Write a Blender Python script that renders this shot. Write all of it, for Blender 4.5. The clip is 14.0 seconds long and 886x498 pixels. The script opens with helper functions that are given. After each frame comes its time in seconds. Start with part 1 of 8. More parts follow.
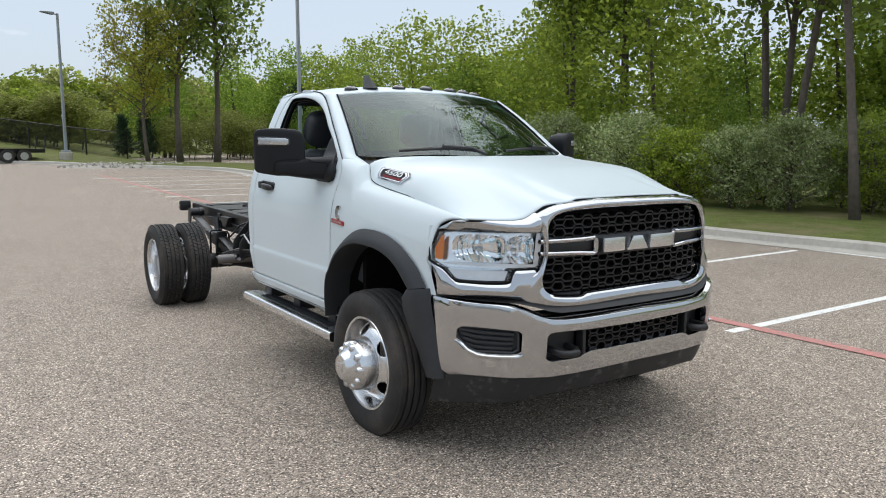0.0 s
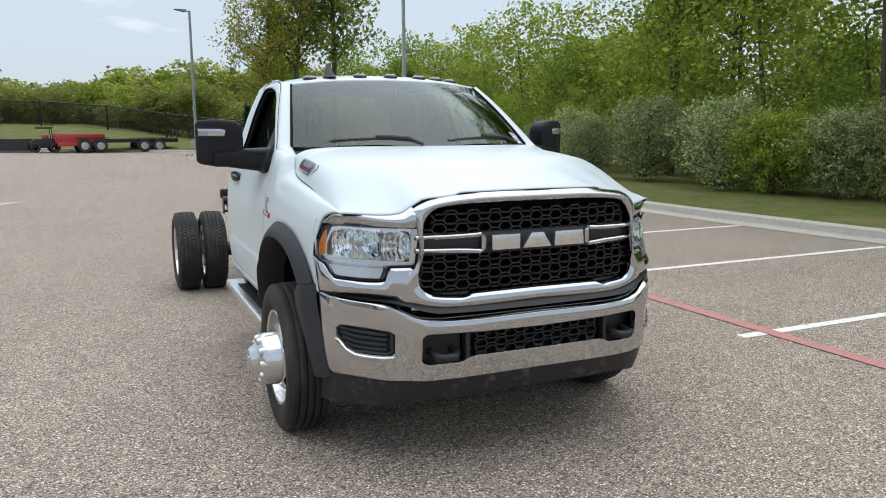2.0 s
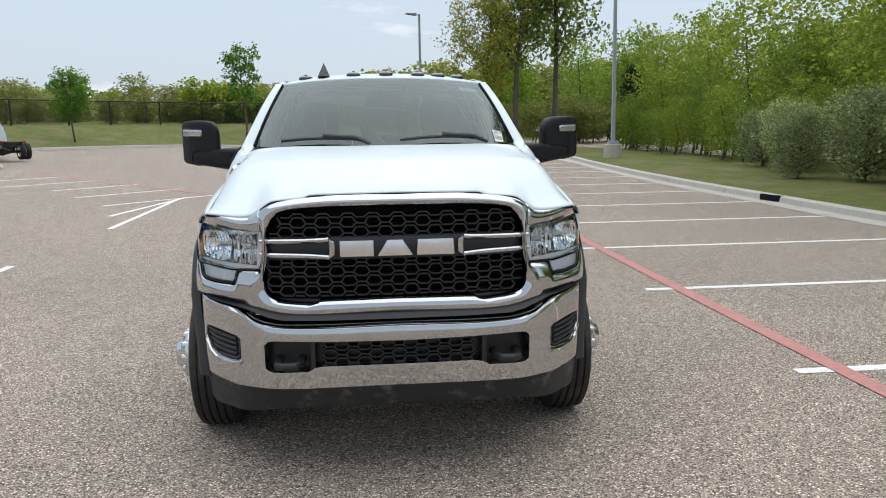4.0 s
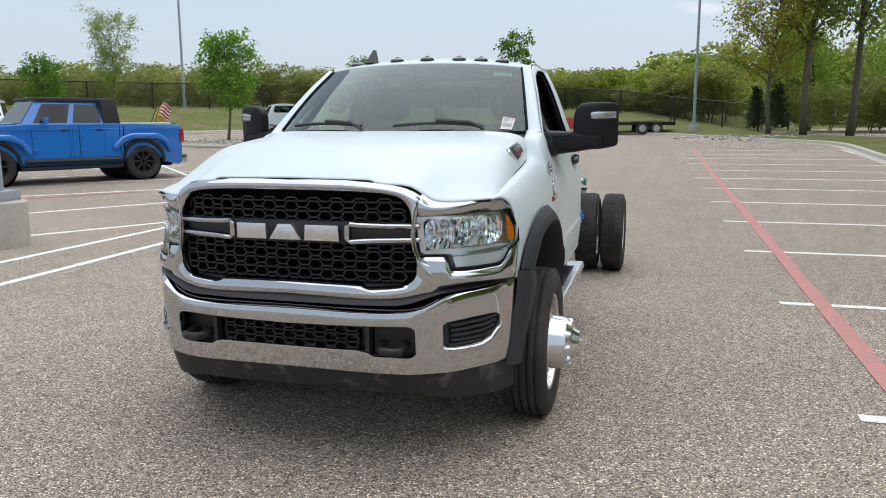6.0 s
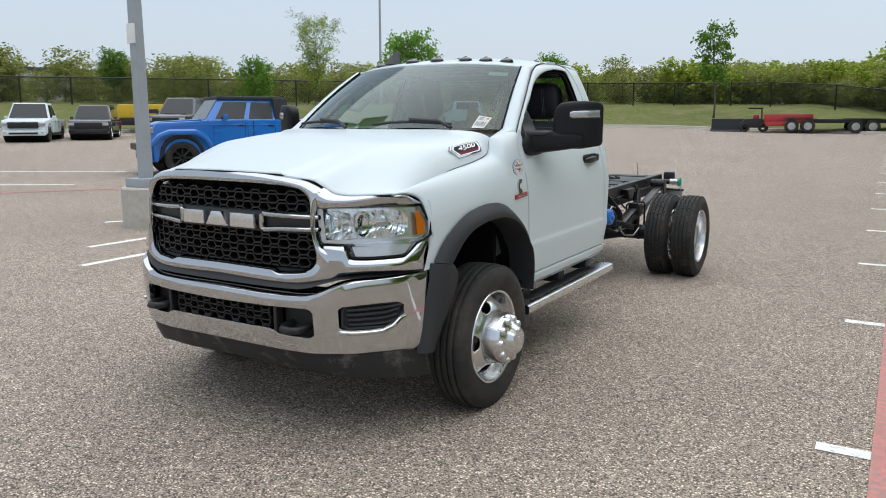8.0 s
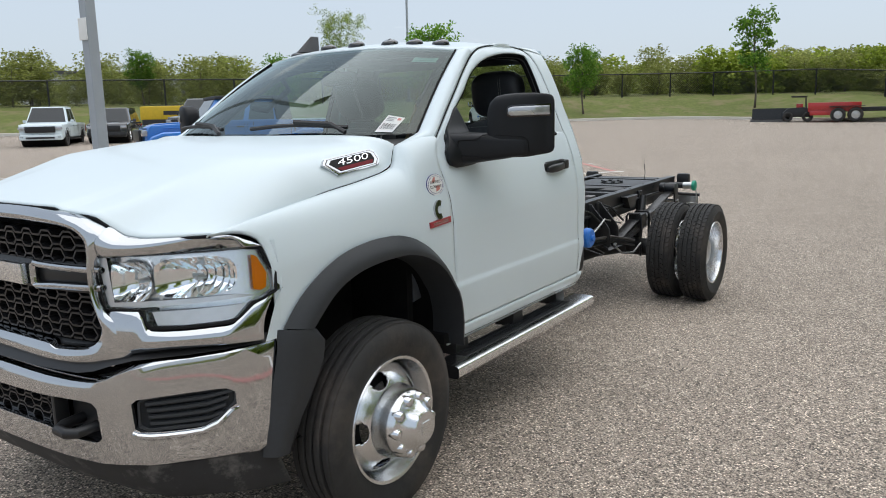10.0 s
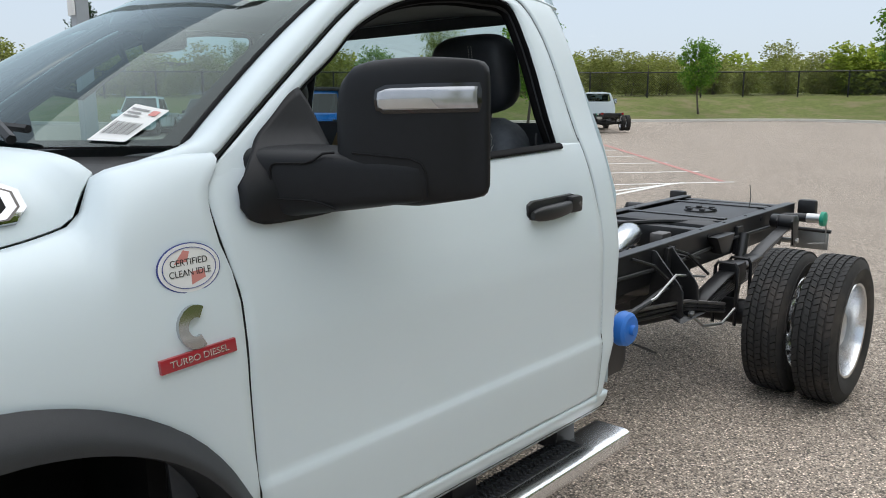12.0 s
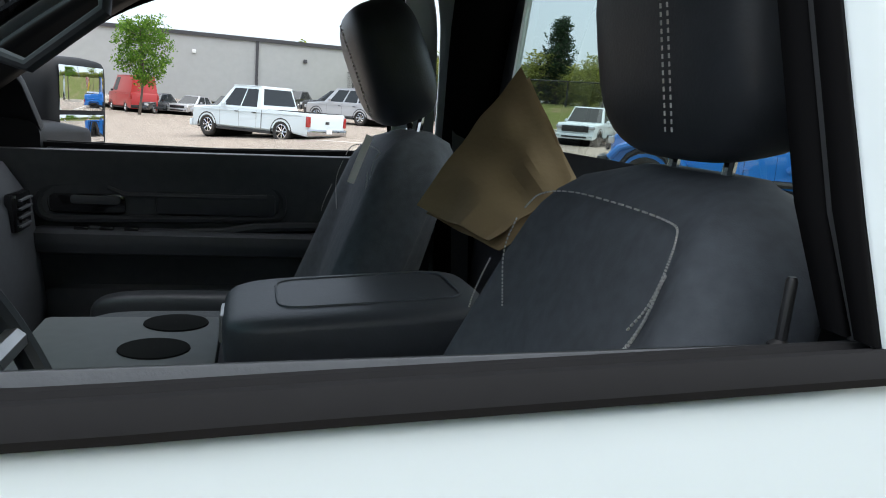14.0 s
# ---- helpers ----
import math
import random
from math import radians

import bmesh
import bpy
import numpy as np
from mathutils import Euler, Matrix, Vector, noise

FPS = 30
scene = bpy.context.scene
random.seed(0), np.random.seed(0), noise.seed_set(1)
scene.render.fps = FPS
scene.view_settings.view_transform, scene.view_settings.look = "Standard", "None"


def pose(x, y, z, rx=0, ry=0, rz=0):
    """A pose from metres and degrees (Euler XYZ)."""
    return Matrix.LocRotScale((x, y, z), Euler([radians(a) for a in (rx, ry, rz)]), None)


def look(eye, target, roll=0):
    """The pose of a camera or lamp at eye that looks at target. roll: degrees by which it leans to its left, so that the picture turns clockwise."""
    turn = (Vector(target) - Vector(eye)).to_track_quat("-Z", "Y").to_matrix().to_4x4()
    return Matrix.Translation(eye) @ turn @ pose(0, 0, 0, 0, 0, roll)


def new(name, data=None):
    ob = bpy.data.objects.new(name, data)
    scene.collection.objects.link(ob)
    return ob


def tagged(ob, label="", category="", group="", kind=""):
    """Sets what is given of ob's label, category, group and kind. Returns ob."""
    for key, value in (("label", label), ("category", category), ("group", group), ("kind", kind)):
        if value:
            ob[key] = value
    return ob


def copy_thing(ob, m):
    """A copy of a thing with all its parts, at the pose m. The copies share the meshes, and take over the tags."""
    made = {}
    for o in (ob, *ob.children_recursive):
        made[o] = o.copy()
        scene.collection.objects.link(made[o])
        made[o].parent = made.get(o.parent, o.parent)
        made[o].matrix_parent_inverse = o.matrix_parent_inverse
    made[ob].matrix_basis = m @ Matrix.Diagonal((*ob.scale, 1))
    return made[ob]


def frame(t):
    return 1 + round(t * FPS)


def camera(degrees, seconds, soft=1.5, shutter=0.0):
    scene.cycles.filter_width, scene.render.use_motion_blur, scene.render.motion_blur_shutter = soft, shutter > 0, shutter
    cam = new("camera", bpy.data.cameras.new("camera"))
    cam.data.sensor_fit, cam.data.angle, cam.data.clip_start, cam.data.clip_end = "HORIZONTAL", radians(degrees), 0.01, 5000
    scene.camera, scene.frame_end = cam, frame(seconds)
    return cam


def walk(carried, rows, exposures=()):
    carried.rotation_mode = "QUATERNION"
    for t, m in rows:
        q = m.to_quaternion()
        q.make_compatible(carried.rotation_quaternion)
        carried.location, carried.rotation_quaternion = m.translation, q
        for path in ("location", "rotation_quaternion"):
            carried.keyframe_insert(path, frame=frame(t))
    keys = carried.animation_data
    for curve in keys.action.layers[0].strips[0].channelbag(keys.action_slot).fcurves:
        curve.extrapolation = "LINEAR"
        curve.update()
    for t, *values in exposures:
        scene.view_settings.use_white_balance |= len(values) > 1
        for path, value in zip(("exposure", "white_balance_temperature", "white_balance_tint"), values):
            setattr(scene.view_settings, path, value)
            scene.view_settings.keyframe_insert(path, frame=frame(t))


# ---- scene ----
# ---- camera and walk ----
cam = camera(60.7, 14.0, soft=1.0)
METRES, EYE, TURN = 11.196, 1.5675, -34.75
OX, OY = -2.9929, -3.5039
ROWS = [
    (0.0, 0.0, 0.0, 0.0, 0.0, -7.53, -0.02),
    (0.5, 0.0128, 0.0021, -0.0, 1.17, -7.97, 0.03),
    (1.0, 0.032, 0.0094, -0.0002, 3.24, -8.36, 0.14),
    (1.5, 0.0629, 0.0182, 0.0003, 6.15, -8.51, 0.29),
    (2.0, 0.1023, 0.0246, 0.0012, 9.73, -8.48, 0.41),
    (2.5, 0.1366, 0.0379, 0.0013, 13.67, -8.29, 0.57),
    (3.0, 0.1739, 0.0513, 0.001, 17.92, -8.19, 0.76),
    (4.25, 0.2575, 0.106, 0.0009, 30.9, -8.65, 0.85),
    (5.5, 0.3308, 0.1696, 0.0007, 44.51, -9.22, 0.63),
    (6.0, 0.3529, 0.1959, 0.0004, 49.63, -9.49, 0.25),
    (6.5, 0.3775, 0.2218, 0.0011, 54.49, -9.59, -0.12),
    (7.0, 0.4001, 0.2472, 0.0013, 58.91, -9.59, -0.42),
    (7.6, 0.4235, 0.2745, 0.0014, 63.0, -9.65, -0.25),
    (8.25, 0.4355, 0.2985, 0.0014, 65.8, -9.8, 0.35),
    (8.9, 0.4235, 0.3265, 0.0014, 66.9, -9.98, 1.0),
    (9.5, 0.3932, 0.3555, 0.0015, 67.37, -10.08, 1.37),
    (10.0, 0.3624, 0.3858, 0.0029, 67.78, -10.02, 1.21),
    (10.5, 0.3266, 0.413, 0.0027, 68.67, -9.84, 0.98),
    (11.0, 0.2926, 0.4453, 0.0022, 70.26, -9.75, 0.77),
    (11.5, 0.2551, 0.4738, 0.0019, 72.62, -9.91, 0.51),
    (12.0, 0.2184, 0.5051, 0.0016, 76.08, -10.18, 0.14),
    (12.5, 0.1809, 0.5327, 0.0026, 81.34, -10.36, -0.49),
    (13.0, 0.1409, 0.5538, 0.0043, 88.64, -10.36, -1.55),
    (13.5, 0.1026, 0.5702, 0.0051, 97.85, -10.15, -2.83),
    (14.0, 0.0652, 0.577, 0.0041, 109.94, -10.22, -4.24),
]
walk(cam, [(t, pose(OX, OY, EYE, 0, 0, TURN) @ pose(METRES * x, METRES * y, METRES * z, 90 + pitch, roll, yaw)) for t, x, y, z, yaw, pitch, roll in ROWS],
     exposures=[(0.0, 0.17), (10.5, 0.13), (11.5, 0.18), (12.5, 0.34), (13.0, 0.54), (13.5, 0.66), (14.0, 0.86)])

# ---- world and sun ----
SUN_EL, SUN_AZ = 75.0, 40.0
world = bpy.data.worlds.new("hazy_sky")
scene.world = world
world.use_nodes = True
wn = world.node_tree
for n in list(wn.nodes):
    wn.nodes.remove(n)
w_out = wn.nodes.new("ShaderNodeOutputWorld")
w_bg = wn.nodes.new("ShaderNodeBackground")
w_sky = wn.nodes.new("ShaderNodeTexSky")
w_sky.sky_type = "NISHITA"
w_sky.sun_disc = False
w_sky.sun_elevation = radians(SUN_EL)
w_sky.sun_rotation = radians(SUN_AZ)
w_sky.air_density, w_sky.dust_density, w_sky.ozone_density = 1.0, 3.0, 1.5
w_tc = wn.nodes.new("ShaderNodeTexCoord")
w_map = wn.nodes.new("ShaderNodeMapping")
w_map.inputs["Scale"].default_value = (1.0, 1.0, 3.2)
w_noise = wn.nodes.new("ShaderNodeTexNoise")
w_noise.inputs["Scale"].default_value = 3.1
w_noise.inputs["Detail"].default_value = 7.0
w_noise.inputs["Roughness"].default_value = 0.5
w_ramp = wn.nodes.new("ShaderNodeValToRGB")
w_ramp.color_ramp.elements[0].position, w_ramp.color_ramp.elements[1].position = 0.65, 0.73
w_haze = wn.nodes.new("ShaderNodeMix")
w_haze.data_type = "RGBA"
w_haze.inputs["Factor"].default_value = 0.72
w_haze.inputs["B"].default_value = (5.35, 6.1, 6.95, 1)
w_cloud = wn.nodes.new("ShaderNodeMix")
w_cloud.data_type = "RGBA"
w_cloud.inputs["B"].default_value = (7.6, 7.9, 8.3, 1)
wn.links.new(w_tc.outputs["Generated"], w_map.inputs["Vector"])
wn.links.new(w_map.outputs["Vector"], w_noise.inputs["Vector"])
wn.links.new(w_noise.outputs["Fac"], w_ramp.inputs["Fac"])
wn.links.new(w_sky.outputs["Color"], w_haze.inputs["A"])
wn.links.new(w_haze.outputs["Result"], w_cloud.inputs["A"])
wn.links.new(w_ramp.outputs["Color"], w_cloud.inputs["Factor"])
wn.links.new(w_cloud.outputs["Result"], w_bg.inputs["Color"])
wn.links.new(w_bg.outputs["Background"], w_out.inputs["Surface"])
w_bg.inputs["Strength"].default_value = 0.123

sun = new("sun", bpy.data.lights.new("sun", "SUN"))
sun.data.energy = 2.12
sun.data.angle = radians(110)
sun.data.color = (1.0, 0.985, 0.96)
s_el, s_az = radians(SUN_EL), radians(SUN_AZ)
s_dir = Vector((math.sin(s_az) * math.cos(s_el), math.cos(s_az) * math.cos(s_el), math.sin(s_el)))
sun.matrix_world = look(s_dir * 60, (0, 0, 0))
# ---- materials ----
def node(nt, kind, **values):
    n = nt.nodes.new(kind)
    for k, v in values.items():
        n.inputs[k.replace("_", " ")].default_value = v
    return n


def mat(name, color, rough=0.5, metal=0.0, vary=0.0, scale=8.0, bump=0.0, bump_scale=60.0, coat=0.0, spec=0.5, by_object=0.0, by_island=0.0, stain=None, stain_scale=1.2, stain_at=(0.55, 0.75)):
    """A principled surface with colour variation at two scales and fine relief."""
    m = bpy.data.materials.new(name)
    m.use_nodes = True
    nt = m.node_tree
    b = nt.nodes["Principled BSDF"]
    b.inputs["Roughness"].default_value = rough
    b.inputs["Metallic"].default_value = metal
    b.inputs["Coat Weight"].default_value = coat
    b.inputs["Coat Roughness"].default_value = 0.03
    b.inputs["Specular IOR Level"].default_value = spec
    tc = nt.nodes.new("ShaderNodeTexCoord")
    rgb = nt.nodes.new("ShaderNodeRGB")
    rgb.outputs[0].default_value = (*color, 1)
    out = rgb.outputs[0]

    def value_by(fac, lo, hi, src):
        mr = node(nt, "ShaderNodeMapRange", To_Min=lo, To_Max=hi)
        nt.links.new(fac, mr.inputs["Value"])
        hs = nt.nodes.new("ShaderNodeHueSaturation")
        nt.links.new(src, hs.inputs["Color"])
        nt.links.new(mr.outputs[0], hs.inputs["Value"])
        return hs.outputs["Color"]

    if vary:
        n1 = node(nt, "ShaderNodeTexNoise", Scale=scale, Detail=6.0)
        nt.links.new(tc.outputs["Object"], n1.inputs["Vector"])
        out = value_by(n1.outputs["Fac"], 1 - 1.6 * vary, 1 + 1.6 * vary, out)
        n2 = node(nt, "ShaderNodeTexNoise", Scale=scale * 0.13, Detail=3.0)
        nt.links.new(tc.outputs["Object"], n2.inputs["Vector"])
        out = value_by(n2.outputs["Fac"], 1 - vary, 1 + vary, out)
    if by_object:
        oi = nt.nodes.new("ShaderNodeObjectInfo")
        out = value_by(oi.outputs["Random"], 1 - by_object, 1 + by_object, out)
    if by_island:
        ge = nt.nodes.new("ShaderNodeNewGeometry")
        out = value_by(ge.outputs["Random Per Island"], 1 - by_island, 1 + by_island, out)
    if stain:
        n3 = node(nt, "ShaderNodeTexNoise", Scale=stain_scale, Detail=8.0, Roughness=0.65)
        nt.links.new(tc.outputs["Object"], n3.inputs["Vector"])
        cr = nt.nodes.new("ShaderNodeValToRGB")
        cr.color_ramp.elements[0].position, cr.color_ramp.elements[1].position = stain_at
        nt.links.new(n3.outputs["Fac"], cr.inputs["Fac"])
        mx = nt.nodes.new("ShaderNodeMix")
        mx.data_type = "RGBA"
        nt.links.new(cr.outputs["Color"], mx.inputs["Factor"])
        nt.links.new(out, mx.inputs["A"])
        mx.inputs["B"].default_value = (*stain, 1)
        out = mx.outputs["Result"]
    nt.links.new(out, b.inputs["Base Color"])
    if bump:
        nb = node(nt, "ShaderNodeTexNoise", Scale=bump_scale, Detail=4.0)
        nt.links.new(tc.outputs["Object"], nb.inputs["Vector"])
        bp = node(nt, "ShaderNodeBump", Strength=bump, Distance=0.01)
        nt.links.new(nb.outputs["Fac"], bp.inputs["Height"])
        nt.links.new(bp.outputs["Normal"], b.inputs["Normal"])
    return m


def glass(name, tint, rough=0.0, opacity=0.0, ior=1.45):
    """Thin glass: clear tinted pane with a mirror coat."""
    m = bpy.data.materials.new(name)
    m.use_nodes = True
    nt = m.node_tree
    nt.nodes.clear()
    o = nt.nodes.new("ShaderNodeOutputMaterial")
    tr = node(nt, "ShaderNodeBsdfTransparent", Color=(*tint, 1))
    gl = node(nt, "ShaderNodeBsdfGlossy", Color=(0.90, 1.0, 0.99, 1), Roughness=rough)
    fr = node(nt, "ShaderNodeFresnel", IOR=ior)
    mx = nt.nodes.new("ShaderNodeMixShader")
    nt.links.new(fr.outputs[0], mx.inputs[0])
    nt.links.new(tr.outputs[0], mx.inputs[1])
    nt.links.new(gl.outputs[0], mx.inputs[2])
    nt.links.new(mx.outputs[0], o.inputs["Surface"])
    return m


def leaf_mat(name, color, tip):
    m = bpy.data.materials.new(name)
    m.use_nodes = True
    nt = m.node_tree
    b = nt.nodes["Principled BSDF"]
    b.inputs["Roughness"].default_value = 0.55
    b.inputs["Specular IOR Level"].default_value = 0.3
    ge = nt.nodes.new("ShaderNodeNewGeometry")
    oi = nt.nodes.new("ShaderNodeObjectInfo")
    cr = nt.nodes.new("ShaderNodeValToRGB")
    cr.color_ramp.elements[0].color = (*[c * 0.72 for c in color], 1)
    cr.color_ramp.elements[1].color = (*tip, 1)
    e = cr.color_ramp.elements.new(0.55)
    e.color = (*color, 1)
    nt.links.new(ge.outputs["Random Per Island"], cr.inputs["Fac"])
    mr = node(nt, "ShaderNodeMapRange", To_Min=0.8, To_Max=1.2)
    nt.links.new(oi.outputs["Random"], mr.inputs["Value"])
    hs = nt.nodes.new("ShaderNodeHueSaturation")
    nt.links.new(cr.outputs["Color"], hs.inputs["Color"])
    nt.links.new(mr.outputs[0], hs.inputs["Value"])
    nt.links.new(hs.outputs["Color"], b.inputs["Base Color"])
    tl = nt.nodes.new("ShaderNodeBsdfTranslucent")
    nt.links.new(hs.outputs["Color"], tl.inputs["Color"])
    mx = node(nt, "ShaderNodeMixShader", Fac=0.6)
    nt.links.new(b.outputs[0], mx.inputs[1])
    nt.links.new(tl.outputs[0], mx.inputs[2])
    nt.links.new(mx.outputs[0], nt.nodes["Material Output"].inputs["Surface"])
    return m


def asphalt_mat():
    """Worn asphalt with exposed pale and dark aggregate, tyre-polished drifts and old stains."""
    m = bpy.data.materials.new("asphalt")
    m.use_nodes = True
    nt = m.node_tree
    b = nt.nodes["Principled BSDF"]
    b.inputs["Roughness"].default_value = 0.85
    b.inputs["Specular IOR Level"].default_value = 0.25
    tc = nt.nodes.new("ShaderNodeTexCoord")
    vo = node(nt, "ShaderNodeTexVoronoi", Scale=125.0)
    nt.links.new(tc.outputs["Object"], vo.inputs["Vector"])
    sep = nt.nodes.new("ShaderNodeSeparateColor")
    nt.links.new(vo.outputs["Color"], sep.inputs["Color"])
    cr = nt.nodes.new("ShaderNodeValToRGB")
    cr.color_ramp.interpolation = "CONSTANT"
    el = cr.color_ramp.elements
    el[0].color = (0.103, 0.088, 0.074, 1)
    el[1].position, el[1].color = 0.2, (0.247, 0.204, 0.167, 1)
    for p, c in ((0.42, (0.350, 0.289, 0.233)), (0.62, (0.288, 0.244, 0.202)), (0.8, (0.464, 0.388, 0.315)), (0.92, (0.721, 0.627, 0.524))):
        e = el.new(p)
        e.color = (*c, 1)
    nt.links.new(sep.outputs["Red"], cr.inputs["Fac"])
    edge = nt.nodes.new("ShaderNodeMapRange")
    edge.inputs["From Min"].default_value, edge.inputs["From Max"].default_value = 0.35, 0.75
    edge.inputs["To Min"].default_value, edge.inputs["To Max"].default_value = 1.08, 0.5
    nt.links.new(vo.outputs["Distance"], edge.inputs["Value"])
    big = node(nt, "ShaderNodeTexNoise", Scale=0.35, Detail=5.0, Roughness=0.6)
    nt.links.new(tc.outputs["Object"], big.inputs["Vector"])
    br = node(nt, "ShaderNodeMapRange", To_Min=1.02, To_Max=1.48)
    nt.links.new(big.outputs["Fac"], br.inputs["Value"])
    mid = node(nt, "ShaderNodeTexNoise", Scale=5.0, Detail=4.0)
    nt.links.new(tc.outputs["Object"], mid.inputs["Vector"])
    md = node(nt, "ShaderNodeMapRange", To_Min=0.86, To_Max=1.14)
    nt.links.new(mid.outputs["Fac"], md.inputs["Value"])
    mul = nt.nodes.new("ShaderNodeMath")
    mul.operation = "MULTIPLY"
    nt.links.new(br.outputs[0], mul.inputs[0])
    nt.links.new(md.outputs[0], mul.inputs[1])
    mul2 = nt.nodes.new("ShaderNodeMath")
    mul2.operation = "MULTIPLY"
    nt.links.new(mul.outputs[0], mul2.inputs[0])
    nt.links.new(edge.outputs[0], mul2.inputs[1])
    hs = nt.nodes.new("ShaderNodeHueSaturation")
    nt.links.new(cr.outputs["Color"], hs.inputs["Color"])
    nt.links.new(mul2.outputs[0], hs.inputs["Value"])
    nt.links.new(hs.outputs["Color"], b.inputs["Base Color"])
    bp = node(nt, "ShaderNodeBump", Strength=0.6, Distance=0.004)
    bp.invert = True
    nt.links.new(vo.outputs["Distance"], bp.inputs["Height"])
    nt.links.new(bp.outputs["Normal"], b.inputs["Normal"])
    return m


M_ASPHALT = asphalt_mat()
M_LINE = mat("white_line_paint", (0.80, 0.79, 0.75), 0.8, vary=0.12, scale=30, stain=(0.25, 0.22, 0.19), stain_scale=22, stain_at=(0.56, 0.72))
M_RED = mat("red_line_paint", (0.55, 0.22, 0.20), 0.8, vary=0.12, scale=30, stain=(0.30, 0.23, 0.19), stain_scale=26, stain_at=(0.46, 0.66))
M_CONC = mat("kerb_concrete", (0.47, 0.44, 0.39), 0.9, vary=0.12, scale=14, bump=0.2, stain=(0.38, 0.34, 0.29), stain_scale=2.4)
M_GRASS = mat("mown_grass", (0.125, 0.145, 0.042), 0.95, vary=0.4, scale=26, bump=1.0, bump_scale=60, stain=(0.20, 0.17, 0.09), stain_scale=0.7, stain_at=(0.48, 0.68), spec=0.15)
M_WHITE = mat("white_car_paint", (0.655, 0.732, 0.758), 0.36, coat=0.22, spec=0.25, vary=0.008, scale=3)
M_CHROME = mat("chrome", (0.53, 0.54, 0.555), 0.06, 1.0, vary=0.03, scale=5)
M_STEEL = mat("polished_aluminium", (0.74, 0.75, 0.76), 0.24, 1.0, vary=0.06, scale=20)
M_DULLSTEEL = mat("dull_steel", (0.55, 0.55, 0.54), 0.42, 1.0, vary=0.15, scale=16)
M_DARKSTEEL = mat("dark_exhaust_steel", (0.16, 0.15, 0.145), 0.5, 0.8, vary=0.2, scale=14)
M_FLARE = mat("grey_moulded_plastic", (0.025, 0.027, 0.030), 0.55, vary=0.08, scale=60, bump=0.06, bump_scale=400)
M_CASE = mat("black_mirror_case", (0.010, 0.0108, 0.0125), 0.5, vary=0.08, scale=60, bump=0.05, bump_scale=400, spec=0.25)
M_PRINT = mat("grey_print", (0.30, 0.30, 0.30), 0.7)
M_BLACKPL = mat("black_plastic", (0.014, 0.014, 0.015), 0.45, vary=0.12, scale=30)
M_GLOSSBLACK = mat("gloss_black", (0.008, 0.008, 0.009), 0.12, coat=0.5)
M_GRILLE = mat("satin_black_grille", (0.010, 0.010, 0.011), 0.35, vary=0.1, scale=20)
M_RUBBER = mat("tyre_rubber", (0.022, 0.021, 0.020), 0.78, vary=0.2, scale=18, bump=0.1, stain=(0.085, 0.068, 0.055), stain_scale=3.5, stain_at=(0.48, 0.8))
M_SEAL = mat("black_window_seal", (0.013, 0.013, 0.014), 0.8, vary=0.1, scale=40, spec=0.15)
M_INNERSEAL = mat("matt_black_frame", (0.005, 0.005, 0.0055), 0.9, spec=0.06)
M_RUN = mat("dark_grey_rubber", (0.035, 0.037, 0.04), 0.65, vary=0.1, scale=40)
M_FRAME = mat("black_frame_paint", (0.012, 0.012, 0.013), 0.38, vary=0.2, scale=12, stain=(0.03, 0.028, 0.026), stain_scale=6)
# near-black for underbody parts; also holds the shade of hollows behind openings
M_CAVITY = mat("underbody_and_shade_black", (0.010, 0.010, 0.010), 0.9, vary=0.3, scale=10, spec=0.1)
M_SCUFF = mat("scuffed_valance_plastic", (0.017, 0.0175, 0.019), 0.6, vary=0.2, scale=25, stain=(0.10, 0.095, 0.09), stain_scale=9, stain_at=(0.55, 0.68))
M_AMBER = mat("amber_lens", (0.66, 0.19, 0.006), 0.2, coat=0.3)
M_REDLENS = mat("red_lens", (0.35, 0.012, 0.012), 0.15, coat=1.0)
M_WHITELENS = mat("silver_lens", (0.7, 0.71, 0.73), 0.18, 0.3, coat=1.0, vary=0.08, scale=30)
M_LAMPBACK = mat("lamp_reflector", (0.90, 0.91, 0.92), 0.07, 1.0, vary=0.06, scale=25)
M_SIGLENS = mat("grey_signal_lens", (0.44, 0.45, 0.47), 0.2, 0.5, coat=1.0, vary=0.12, scale=40)
M_HUB = mat("satin_chrome_hub", (0.70, 0.71, 0.72), 0.2, 1.0, vary=0.05, scale=14)
M_REDPAINT = mat("red_badge", (0.35, 0.02, 0.03), 0.3, coat=0.5)
M_WSGLASS = glass("windscreen_glass", (0.26, 0.40, 0.40), ior=1.6)
M_SIDEGLASS = glass("side_glass", (0.58, 0.66, 0.63), ior=1.5)
M_CLEAR = glass("clear_lens", (0.96, 0.97, 0.98), ior=1.3)
M_LAMPCASE = mat("lamp_housing", (0.84, 0.85, 0.86), 0.2, 0.85, vary=0.05, scale=25)
M_MIRROR = mat("mirror_glass", (0.85, 0.87, 0.88), 0.02, 1.0)
M_INT = mat("black_interior_trim", (0.07, 0.077, 0.087), 0.55, vary=0.15, scale=40, bump=0.08, bump_scale=300)
M_TRAY = mat("grey_tray_plastic", (0.13, 0.135, 0.14), 0.6, vary=0.08, scale=40)
M_SEAT = mat("charcoal_seat_fabric", (0.10, 0.112, 0.126), 0.85, vary=0.2, scale=50, bump=0.15, bump_scale=500)
M_SEATDARK = mat("black_seat_vinyl", (0.043, 0.048, 0.056), 0.45, vary=0.12, scale=40, bump=0.06, bump_scale=250)
M_STITCH = mat("pale_stitching", (0.5, 0.5, 0.48), 0.8)
